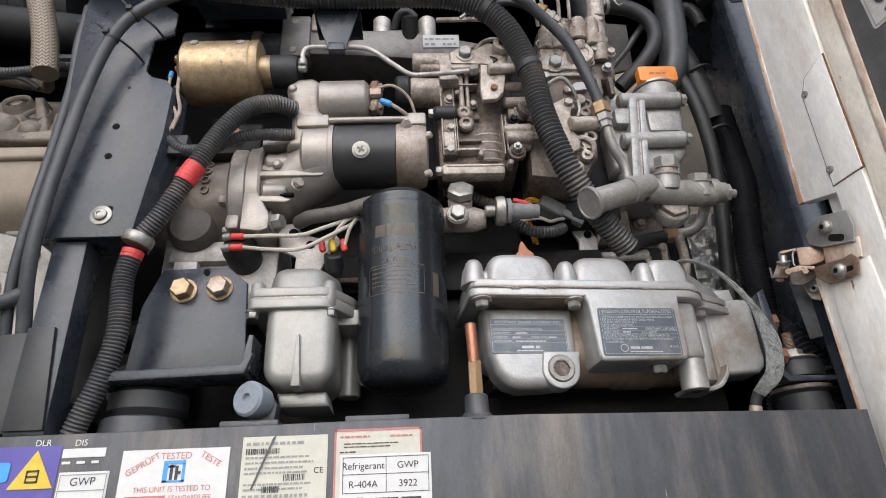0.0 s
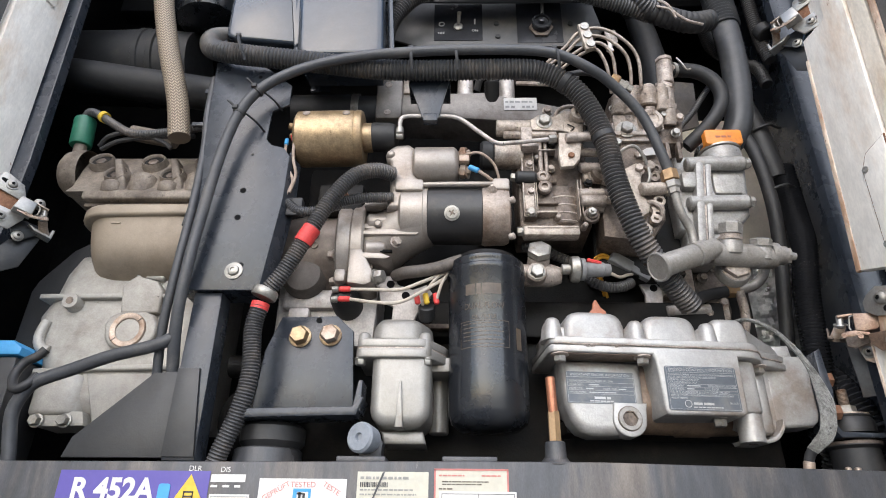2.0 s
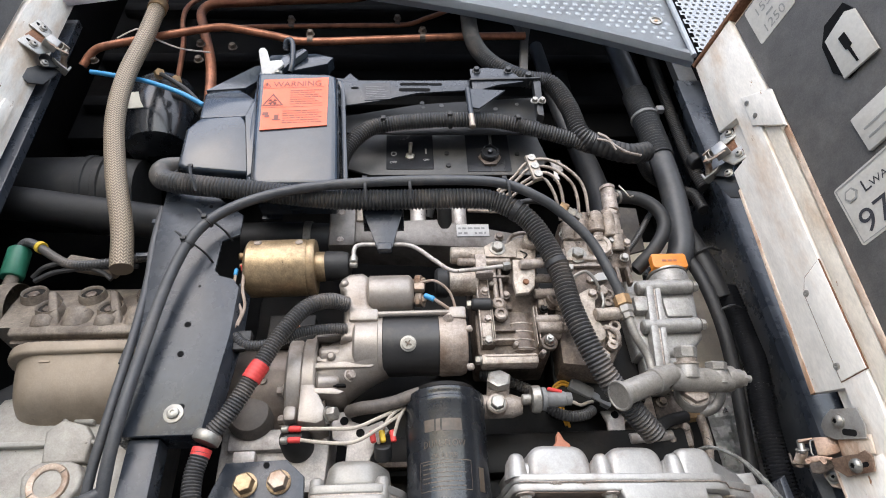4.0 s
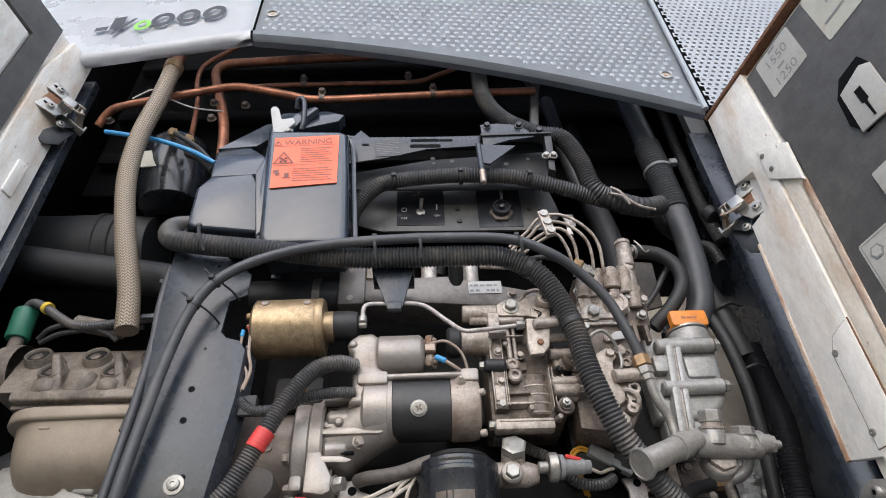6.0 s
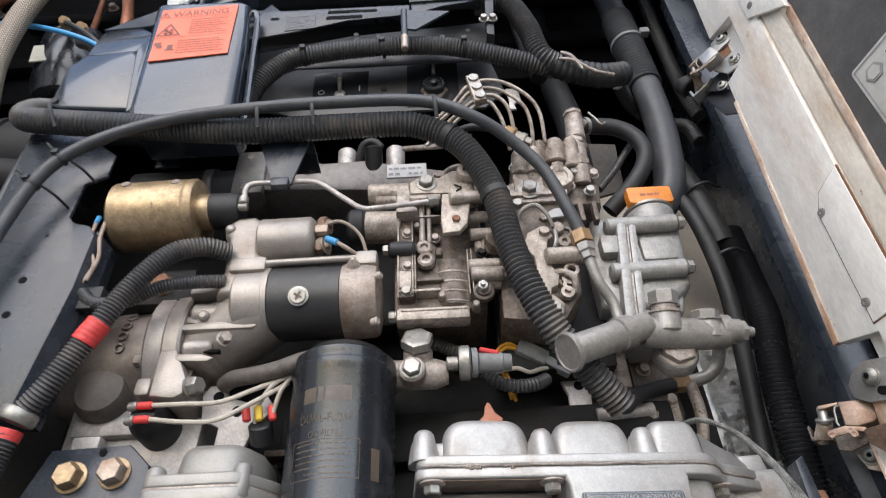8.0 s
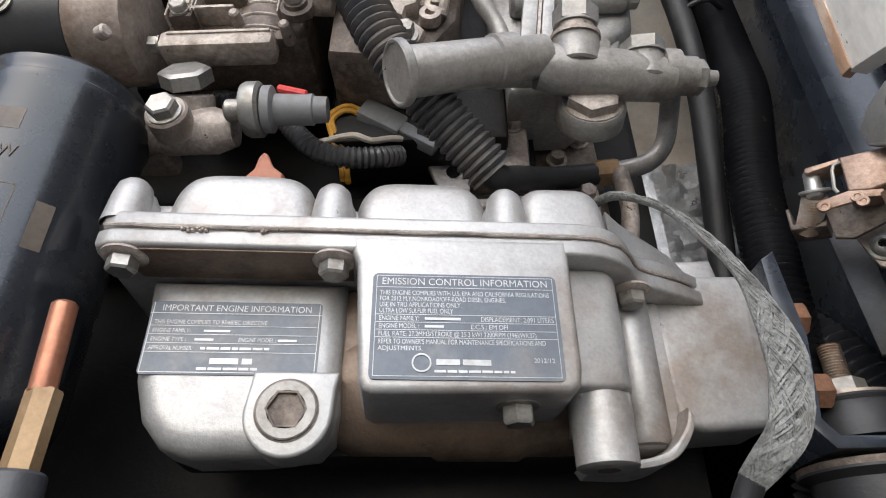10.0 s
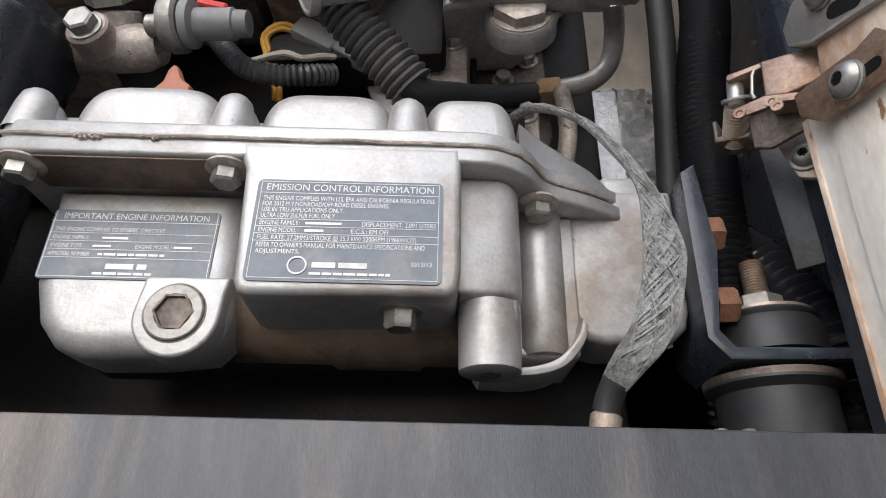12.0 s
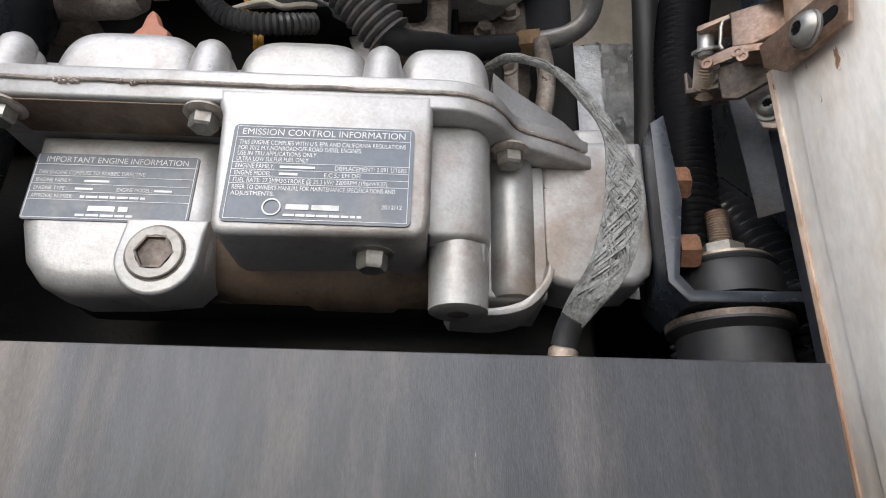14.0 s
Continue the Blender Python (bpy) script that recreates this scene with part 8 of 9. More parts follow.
hk = part("hook", tube(B(), [(-0.298, 0.655, 2.735), (-0.296, 0.645, 2.748), (-0.288, 0.642, 2.750), (-0.282, 0.645, 2.735), (-0.280, 0.652, 2.690), (-0.284, 0.66, 2.67)], 0.0055, 10), BLACK, wb)
bm = B()
prism(bm, [(-0.348, 2.722), (-0.345, 2.731), (-0.337, 2.731), (-0.331, 2.722), (-0.322, 2.690), (-0.300, 2.694), (-0.294, 2.680), (-0.312, 2.652), (-0.330, 2.642), (-0.335, 2.66)], 0.647, 0.652, 0.0015)
part("catch", bm, LABELGREY, wb)
part("catch_bolt", hexbolt(B(), (-0.300, 0.640, 2.640), (0, -0.4, 1), 0.014, 0.006), ZINC, wb)
SG = on_front(-0.3155, 0.6195 - 0.0002, 2.472, 0)
sg = part("sign", prism(B(), [(-0.3185, 2.603), (-0.2015, 2.610), (-0.1975, 2.482), (-0.3105, 2.470)], 0.6235, 0.6255), WARN, wb, "orange-red warning sign")
SG = on_front(-0.318, 0.6230, 2.472, -3.2)
letters("WARNING", 0.0205, SG @ pose(0.025, 0.1085, 0), WARNINK, sg, fit=0.086)
bars([(0.002, 0.116, 0.105, 0.0008), (0.004, 0.114, 0.053, 0.0008)], SG, WARNINK, sg)
bm = B()
for cx, cy, s_ in ((0.0135, 0.1085, 0.016), (0.026, 0.058, 0.038)):
    tri_o = [(cx - s_ / 2, cy), (cx + s_ / 2, cy), (cx, cy + s_ * 0.86)]
    k = 0.12
    mid = (cx, cy + s_ * 0.29)
    tri_i = [(mid[0] + (x - mid[0]) * (1 - 2 * k), mid[1] + (y - mid[1]) * (1 - 2 * k)) for x, y in tri_o]
    vo = [bm.verts.new(SG @ V(x, y, 0)) for x, y in tri_o]
    vi = [bm.verts.new(SG @ V(x, y, 0)) for x, y in tri_i]
    for i in range(3):
        bm.faces.new((vo[i], vo[(i + 1) % 3], vi[(i + 1) % 3], vi[i]))
part("triangle", bm, WARNINK, sg)
bars([(0.012, 0.0145, 0.112, 0.008)], SG, WARNINK, sg)
bm = B()
for a in (45, 135):
    m = SG @ pose(0.026, 0.068, 0, 0, 0, a)
    for x0, x1, y0, y1 in ((-0.007, 0.007, -0.0012, 0.0012), (-0.008, -0.004, -0.003, 0.003), (0.004, 0.008, -0.003, 0.003)):
        bm.faces.new([bm.verts.new(m @ V(x, y, 0)) for x, y in ((x0, y0), (x1, y0), (x1, y1), (x0, y1))])
for x, y, w, h in ((0.010, 0.034, 0.010, 0.008), (0.014, 0.028, 0.008, 0.006), (0.030, 0.022, 0.008, 0.012), (0.027, 0.020, 0.014, 0.003)):
    bm.faces.new([bm.verts.new(SG @ V(xx, yy, 0)) for xx, yy in ((x, y), (x + w, y), (x + w, y + h), (x, y + h))])
part("pictograms", bm, WARNINK, sg)
rows = []
for k in range(7):
    rows += fuzz_line(0.056, 0.112 - 0.006 * (k % 3), 0.060 + 0.006 * k, 0.0016, 300 + k, 0.007)
for k in range(6):
    rows += fuzz_line(0.044, 0.112 - 0.006 * (k % 2), 0.012 + 0.006 * k, 0.0016, 320 + k, 0.007)
bars(rows, SG, WARNINK, sg)

# slotted channel bar
cb = thing("slotted_channel", (0.0, 0.66, 2.55), "black slotted steel channel bar", "bracket")
bm = B()
prism(bm, [(-0.205, 2.664), (-0.180, 2.660), (-0.168, 2.677), (-0.150, 2.655), (0.068, 2.655), (0.068, 2.627), (-0.037, 2.618), (-0.116, 2.594), (-0.205, 2.576)], 0.666, 0.669, 0.001)
prism(bm, [(-0.205, 2.690), (0.074, 2.700), (0.074, 2.693), (-0.205, 2.682)], 0.70, 0.72, 0.001)
part("channel", bm, BLACK, cb)
bm = B()
# first sheet is added: its black stands for the shaded void below the strip
prism(bm, [(-0.20, 2.585), (-0.037, 2.624), (0.204, 2.646), (0.207, 2.640), (0.200, 2.548), (0.19, 2.540), (-0.017, 2.540), (-0.20, 2.545)], 0.700, 0.7035, 0.001)
prism(bm, [(0.066, 2.646), (0.205, 2.650), (0.205, 2.6455), (0.066, 2.640)], 0.652, 0.672, 0.001)
prism(bm, [(0.190, 2.640), (0.205, 2.642), (0.198, 2.540), (0.186, 2.545)], 0.655, 0.672, 0.002)
part("web", bm, BLACKMATT, cb)
for x, z, w, h, y in [(-0.200, z, 0.016, 0.008, 0.6652) for z in (2.586, 2.606, 2.626, 2.646)] + [(-0.164, 2.629, 0.014, 0.006, 0.6652), (-0.070, 2.640, 0.056, 0.007, 0.6652), (-0.072, 2.622, 0.060, 0.009, 0.6652), (-0.014, 2.640, 0.026, 0.006, 0.6652)]:
    part("slot", prism(B(), rrect(x, x + w, z, z + h, h * 0.45), y, y + 0.0012), DARK, cb)
# solid grey discs; their paler colour stands for daylight seen through holes
for x, z, r in ((-0.027, 2.606, 0.0046), (0.011, 2.598, 0.0046), (-0.025, 2.592, 0.0036), (0.118, 2.588, 0.0046), (0.162, 2.602, 0.004)):
    part("hole", lathe(B(), (x, 0.6998, z + 0.022), F, [(0, r), (0.0005, r)], 14), GREYPLASTIC, cb, "grey disc painted as daylight through a hole")
lb = part("label", prism(B(), [(-0.143, 2.643), (-0.090, 2.647), (-0.088, 2.599), (-0.137, 2.595)], 0.6646, 0.6656), BLACKDUCT, cb, "small dark label")
bars([(0.004 + 0.001 * (k % 2), 0.048 - 0.006 * (k % 3), 0.005 * k + 0.004, 0.0012) for k in range(7)], on_front(-0.139, 0.6642, 2.598, -4), GREYPLASTIC, lb)
bm = B()
prism(bm, [(0.068, 2.678), (0.104, 2.682), (0.150, 2.676), (0.172, 2.640), (0.120, 2.630), (0.070, 2.610)], 0.656, 0.660, 0.001)
slab(bm, [(0.060, 0.646, 2.606), (0.131, 0.655, 2.612), (0.076, 0.646, 2.551), (0.063, 0.645, 2.553)], 0.004)
part("ear", bm, BLACK, cb)
for x, z in ((0.081, 2.672), (0.144, 2.672), (0.182, 2.655)):
    part("bolt", hexbolt(B(), (x, 0.656, z), F, 0.011, 0.006, 0.0085), BLACKMATT, cb)
for x, z in ((0.184, 2.577), (0.198, 2.577)):
    part("bolt", hexbolt(B(), (x, 0.652, z), F, 0.010, 0.006, 0.008), ZINC, cb)
part("lever", tube(B(), [(0.058, 0.647, 2.606), (0.0585, 0.644, 2.555), (0.0595, 0.643, 2.503)], 0.0052, 10), BLACK, cb)
part("lever_tip", cyl(B(), (0.0592, 0.643, 2.530), (0.0596, 0.643, 2.496), 0.0056, seg=14), RUSTY, cb, "rusty round lever tip")

# switch panel
swp = thing("switch_panel", (0.0, 0.74, 2.46), "black switch panel with a toggle switch and a round socket", "switch panel")
bm = B()
prism(bm, [(-0.212, 2.50), (-0.128, 2.468), (0.18, 2.466), (0.214, 2.504), (0.196, 2.59), (-0.10, 2.605), (-0.183, 2.560)], 0.735, 0.740, 0.001)
part("panel", bm, mat("dusty_black_panel", (0.062, 0.060, 0.058), 0.42, 0.0, (0.12, 0.106, 0.092), 0.5, 12, 0.14, 0.1, 400), swp)
part("socket_plate", prism(B(), rrect(0.056, 0.140, 2.474, 2.585, 0.002), 0.7338, 0.7347), BLACKDUCT, swp)
pn = part("switch_label", prism(B(), rrect(-0.098, -0.008, 2.481, 2.572, 0.002), 0.7335, 0.7347), BLACKDUCT, swp)
letters("OFF", 0.0075, on_front(-0.091, 0.7330, 2.496), PAPER, pn)
letters("ON", 0.0075, on_front(-0.028, 0.7330, 2.502), PAPER, pn)
bars([(-0.001, 0.001, 0, 0.014)], on_front(-0.022, 0.7330, 2.520), PAPER, pn)
part("ring_mark", lathe(B(), (-0.084, 0.7333, 2.521), F, [(0, 0.0055), (0.0003, 0.0055), (0.0003, 0.0042), (0, 0.0042)], 20, False), PAPER, pn)
tg = part("toggle_switch", hexbolt(B(), (-0.053, 0.7335, 2.512), F, 0.016, 0.005), ZINC, swp)
part("toggle_lever", cyl(B(), (-0.053, 0.7285, 2.514), (-0.051, 0.710, 2.528), 0.0028, 0.004, 12), ZINC, tg)
dl = part("socket_cap", lathe(B(), (0.100, 0.735, 2.512), F, [(0, 0.020), (0.004, 0.020), (0.005, 0.0175), (0.016, 0.0180), (0.018, 0.0165), (0.018, 0.0135), (0.014, 0.0125), (0.014, 0.006), (0.021, 0.0055), (0.022, 0.0)], 32, False), BLACKDUCT, swp)
part("socket_ring", lathe(B(), (0.100, 0.7335, 2.508), F, [(0, 0.0225), (0.004, 0.0225), (0.005, 0.0205)], 6), GRIMY, swp)
part("cap_strap", tube(B(), [(0.100, 0.71, 2.520), (0.101, 0.706, 2.545), (0.102, 0.71, 2.565)], 0.003, 8), RUBBER, dl)
letters("USB", 0.008, on_front(0.092, 0.7345, 2.480), PAPER, swp)
bm = B()
for x, z in ((0.018, 2.522), (0.155, 2.520), (0.02, 2.49)):
    lathe(bm, (x, 0.735, z), F, [(0, 0.005), (0.003, 0.0045)], 10)
part("stud", bm, RUBBER, swp)

# upper conduits
for nm, pts, r in (("panel_conduit", [(-0.188, 0.695, 2.38), (-0.180, 0.685, 2.432), (-0.168, 0.680, 2.480), (-0.132, 0.678, 2.528), (-0.090, 0.677, 2.543), (-0.030, 0.676, 2.550), (0.028, 0.675, 2.552), (0.115, 0.677, 2.549), (0.19, 0.682, 2.530), (0.255, 0.690, 2.512), (0.29, 0.70, 2.505)], 0.0150),
                   ("upper_conduit", [(0.083, 0.69, 3.05), (0.083, 0.685, 2.94), (0.086, 0.68, 2.806), (0.118, 0.672, 2.716), (0.179, 0.668, 2.664), (0.228, 0.668, 2.648), (0.254, 0.672, 2.585), (0.270, 0.682, 2.520), (0.314, 0.70, 2.505), (0.37, 0.72, 2.505)], 0.018)):
    t = thing(nm, pts[-1], "black corrugated cable conduit", "conduit")
    part("conduit", tube(B(), pts, r, 18, 0.0054, 0.16), CONDUIT, t)
for x_, z_ in ((-0.102, 2.541), (0.022, 2.552), (0.150, 2.543)):
    tie_ = thing("cable_tie", (x_, 0.66, z_), "black nylon cable tie", "cable tie", "cable ties")
    part("band", lathe(B(), (x_ - 0.002, 0.677, z_), (1, 0, 0.1), [(0, 0.0152), (0.0005, 0.0164), (0.005, 0.0164), (0.0055, 0.0152)], 20), RUBBER, tie_)
    part("head", box(B(), x_ - 0.004, x_ + 0.005, 0.657, 0.663, z_ - 0.005, z_ + 0.004, 0.001), RUBBER, tie_)
jt = thing("tape_joint", (0.31, 0.70, 2.49), "taped cable joint with a metal clip", "cable")
part("tape", tube(B(), [(0.262, 0.685, 2.530), (0.285, 0.692, 2.510), (0.325, 0.70, 2.496), (0.365, 0.705, 2.490), (0.405, 0.715, 2.506)], 0.0195, 18, 0.010, 0.09), RUBBER, jt)
bm = B()
tube(bm, [(0.300, 0.676, 2.515), (0.312, 0.672, 2.500), (0.322, 0.674, 2.484), (0.345, 0.680, 2.470), (0.375, 0.686, 2.466)], 0.0028, 8)
tube(bm, [(0.295, 0.676, 2.50), (0.315, 0.672, 2.488), (0.326, 0.676, 2.470)], 0.0022, 8)
part("clip", bm, OILY, jt)
bm = B()
prism(bm, [(0.212, 2.49), (0.232, 2.49), (0.234, 2.462), (0.222, 2.452), (0.225, 2.44), (0.212, 2.44), (0.216, 2.46)], 0.72, 0.724, 0.001)
part("hook", bm, ALU, jt)

# coolant tube on the right
ct = thing("coolant_hose", (0.44, 0.78, 2.25), "thick black coolant hose with corrugated sleeve", "hose")
part("hose", tube(B(), [(0.43, 0.775, 3.1), (0.442, 0.77, 2.90), (0.450, 0.77, 2.756), (0.455, 0.77, 2.627), (0.459, 0.77, 2.498), (0.455, 0.775, 2.39), (0.440, 0.785, 2.31), (0.40, 0.80, 2.265), (0.36, 0.81, 2.25)], 0.0235, 22), HOSE, ct)
part("sleeve", tube(B(), [(0.4505, 0.77, 2.742), (0.4530, 0.77, 2.68), (0.4555, 0.77, 2.61), (0.4575, 0.77, 2.54)], 0.0285, 22, 0.0075, 0.12), HOSE, ct)
part("clip", lathe(B(), (0.4537, 0.77, 2.662), (0.03, 0, -1), [(0, 0.0290), (0.0005, 0.0302), (0.007, 0.0302), (0.0075, 0.0290)], 28), GREYPLASTIC, ct, "grey hose clip")
part("clip_screw", box(B(), 0.470, 0.486, 0.738, 0.752, 2.652, 2.666, 0.002), GREYPLASTIC, ct)
t2 = thing("rear_hose", (0.36, 0.9, 2.3), "black hose behind the engine", "hose")
part("hose", tube(B(), [(0.33, 0.88, 2.95), (0.335, 0.88, 2.72), (0.345, 0.86, 2.55), (0.335, 0.84, 2.42), (0.31, 0.82, 2.36)], 0.026, 16), RUBBER, t2)
t3 = thing("thin_conduit", (0.51, 0.78, 2.52), "thin corrugated conduit beside the hose", "conduit")
part("conduit", tube(B(), [(0.535, 0.79, 3.0), (0.529, 0.785, 2.88), (0.522, 0.78, 2.735), (0.521, 0.78, 2.60), (0.524, 0.78, 2.52), (0.532, 0.78, 2.47)], 0.0125, 14, 0.005, 0.14), CONDUIT, t3)
part("plug", lathe(B(), (0.521, 0.765, 2.535), (0.2, -0.3, -1), [(0, 0.013), (0.002, 0.0165), (0.022, 0.0165), (0.024, 0.014)], 14), RUBBER, t3)
t3 = thing("loom_lump", (0.47, 0.75, 2.47), "bunched black wiring loom", "wiring")
part("loom", tube(B(), [(0.40, 0.74, 2.512), (0.440, 0.80, 2.520), (0.490, 0.82, 2.500), (0.515, 0.80, 2.47), (0.52, 0.79, 2.42)], 0.0115, 14, 0.006, 0.12), RUBBER, t3)
t4 = thing("bypass_hose", (0.38, 0.74, 2.3), "small curved black hose on a clip", "hose")
part("hose", tube(B(), [(0.314, 0.725, 2.396), (0.335, 0.733, 2.406), (0.372, 0.735, 2.402), (0.399, 0.737, 2.378), (0.404, 0.742, 2.342), (0.380, 0.752, 2.302), (0.335, 0.775, 2.262)], 0.0125, 16), RUBBER, t4)
part("wire_clip", tube(B(), [(0.331, 0.718, 2.420), (0.338, 0.716, 2.404), (0.344, 0.717, 2.392), (0.352, 0.718, 2.396)], 0.0018, 8), ZINC, t4)
part("thin_tube", tube(B(), [(0.398, 0.762, 2.392), (0.380, 0.760, 2.366), (0.360, 0.760, 2.336), (0.332, 0.762, 2.302)], 0.0055, 10, 0.0042, 0.16), CONDUIT, t4)
part("clamp", lathe(B(), (0.322, 0.728, 2.401), (1, 0.2, 0.35), [(0, 0.0136), (0.006, 0.0136)], 18), ZINC, t4)
bm = B()
cyl(bm, (0.294, 0.72, 2.28), (0.297, 0.713, 2.345), 0.0155, 0.0150, 20)
cyl(bm, (0.297, 0.713, 2.345), (0.300, 0.711, 2.352), 0.0175, 0.0175, 6)
cyl(bm, (0.300, 0.711, 2.352), (0.303, 0.709, 2.404), 0.0140, 0.0128, 20)
cyl(bm, (0.303, 0.709, 2.400), (0.303, 0.708, 2.409), 0.0150, 0.0140, 8)
cyl(bm, (0.302, 0.711, 2.390), (0.326, 0.728, 2.402), 0.009, seg=14)
part("stub", bm, OILY, t4)

part("guard", prism(B(), [(0.345, 2.435), (0.388, 2.430), (0.382, 2.330), (0.342, 2.318)], 0.795, 0.80, 0.001), DUSTRUBBER, t4, "brown dusty guard strip")
rl_ = thing("return_line", (0.20, 0.66, 2.31), "thin black return hose with a brass nut", "pipe")
part("hose", tube(B(), [(0.128, 0.675, 2.345), (0.150, 0.662, 2.338), (0.172, 0.660, 2.330), (0.192, 0.660, 2.321)], 0.0052, 10), RUBBER, rl_)
part("brass_nut", lathe(B(), (0.192, 0.660, 2.321), (1, 0.05, -0.5), [(0, 0.0100), (0.0015, 0.0112), (0.013, 0.0112), (0.0145, 0.0098)], 6), BRASS, rl_)
part("steel_union", lathe(B(), (0.2055, 0.661, 2.3145), (1, 0.15, -0.62), [(0, 0.0080), (0.007, 0.0080), (0.0075, 0.0095), (0.014, 0.0095), (0.0145, 0.0065), (0.024, 0.0065)], 6), ZINC, rl_)

# black hoses and corrugated conduit down the right side
rc = thing("right_conduit", (0.5, 0.8, 1.8), "large ribbed black conduit running down the side", "conduit")
part("conduit", tube(B(), [(0.518, 0.812, 2.25), (0.518, 0.808, 2.15), (0.513, 0.80, 2.09), (0.497, 0.80, 2.005), (0.490, 0.80, 1.93), (0.486, 0.80, 1.86), (0.483, 0.80, 1.80), (0.486, 0.82, 1.74)], 0.0200, 20, 0.0056, 0.24), BLACKDUCT, rc)
part("upper_hose", tube(B(), [(0.455, 0.80, 2.42), (0.478, 0.80, 2.35), (0.495, 0.805, 2.27), (0.505, 0.812, 2.22)], 0.019, 16), RUBBER, rc)
part("side_hose", tube(B(), [(0.44, 0.79, 2.33), (0.462, 0.785, 2.27), (0.474, 0.79, 2.18), (0.480, 0.81, 2.10), (0.480, 0.84, 2.00), (0.475, 0.86, 1.90)], 0.011, 12), RUBBER, rc)
for z in (2.315, 2.19):
    part("tie", tube(B(), [(0.470, 0.800, z - 0.004), (0.478, 0.781, z), (0.497, 0.777, z + 0.005), (0.514, 0.790, z + 0.010), (0.530, 0.800, z + 0.014)], 0.0026, 8), RUBBER, rc)
rl = thing("lower_right_conduit", (0.53, 0.81, 1.75), "ribbed black conduit behind the rubber mount", "conduit")
part("conduit", tube(B(), [(0.515, 0.85, 1.90), (0.53, 0.82, 1.855), (0.545, 0.805, 1.80), (0.545, 0.80, 1.745), (0.53, 0.80, 1.70)], 0.0205, 18, 0.0072, 0.16), BLACKDUCT, rl)
part("tie", tube(B(), [(0.527, 0.800, 1.80), (0.545, 0.781, 1.803), (0.564, 0.796, 1.806)], 0.003, 8), RUBBER, rl)

# foil-faced insulation and cream panel
bm = B()
rnd = random.Random(3)
grid(bm, lambda u, v: V(0.425 + 0.145 * u, 0.920 + rnd.uniform(-0.0015, 0.0015) + 0.014 * noise.noise(V(u * 7, v * 12, 0)) + 0.006 * noise.noise(V(u * 19, v * 33, 4)), 1.84 + 0.275 * v), 26, 56)
bmesh.ops.solidify(bm, geom=bm.faces[:], thickness=0.003)
fo = thing("foil_insulation", (0.49, 0.92, 1.84), "crumpled silver foil insulation", "insulation")
part("sheet", bm, FOIL, fo, sharp=25)
part("tape", box(B(), 0.428, 0.458, 0.904, 0.9065, 1.97, 2.10, 0.0005), FOIL, fo, "strip of foil tape")
bm = B()
box(bm, 0.36, 0.57, 0.945, 0.960, 2.04, 2.46, 0.004)
solid("bulkhead_sheet", bm, CREAM, "cream painted inner panel", "panel")
bm = B()
box(bm, 0.412, 0.428, 0.88, 0.905, 1.5, 2.35, 0.002)
solid("inner_strut", bm, BLACK, "thin black upright strut", "strut")

# ---- earth strap and right mount ----
es = thing("earth_strap", (0.40, 0.72, 1.73), "frayed grey braided earth strap", "strap")
sp_pts = [(0.338, 0.752, 1.930), (0.347, 0.738, 1.937), (0.362, 0.722, 1.934), (0.386, 0.712, 1.916), (0.404, 0.703, 1.886), (0.4135, 0.696, 1.859), (0.4150, 0.686, 1.830), (0.4130, 0.678, 1.808), (0.407, 0.672, 1.786), (0.400, 0.671, 1.769), (0.391, 0.678, 1.758), (0.3845, 0.688, 1.750)]
q = smooth_path(sp_pts, 0.0016)
frames = []
for i, c in enumerate(q):
    t = i / (len(q) - 1)
    w = 0.0030 + 0.0062 * min(1, max(0, (t - 0.46) / 0.26)) ** 1.2 * (1 - 0.62 * max(0, (t - 0.84) / 0.16)) + 0.0004 * math.sin(i * 0.13)
    tg_ = (q[min(i + 1, len(q) - 1)] - q[max(i - 1, 0)]).normalized()
    face = V(0.35, -0.25, 1.0).lerp(V(-0.15, -1, 0.1), min(1, max(0, (t - 0.22) / 0.25)))
    side = tg_.cross(face).normalized()
    frames.append((c, side, side.cross(tg_), w))
bm = B()
lay = bm.loops.layers.uv.verify()
prev = None
for i, (c, side, nrm, w) in enumerate(frames):
    cur = [bm.verts.new(c + side * (w * 0.93 * (j / 6 - 1)) + nrm * 0.0005) for j in range(13)]
    cur += [bm.verts.new(v.co - nrm * 0.0016) for v in reversed(cur)]
    if prev:
        for j in range(26):
            f = bm.faces.new((prev[j], prev[(j + 1) % 26], cur[(j + 1) % 26], cur[j]))
            for lp, (a_, b_) in zip(f.loops, ((j, i - 1), (j + 1, i - 1), (j + 1, i), (j, i))):
                lp[lay].uv = (a_ / 26 * 2, b_ * 0.0016)
    prev = cur
part("braid_core", bm, STRAP, es, sharp=80)
# the woven strands, each crossing from edge to edge, over and under
bm = B()
rnd = random.Random(31)
for k in range(150):
    ph, jit, loose = rnd.uniform(0, 2 * math.pi), rnd.uniform(0.75, 1.25), rnd.uniform(0.0, 0.0010)
    pts = []
    for i in range(0, len(frames), 3):
        c, side, nrm, w = frames[i]
        a_ = ph + i * 0.0016 * 62 * (1 if k % 2 else -1) * jit
        pts.append(c + side * (w * math.sin(a_)) + nrm * (0.0012 * math.cos(a_) + 0.0005 * math.sin(4 * a_ + k) + loose * (math.sin(i * 0.09 + k) > 0.8)))
    tube(bm, pts, 0.00068, 4, step=0.0036)
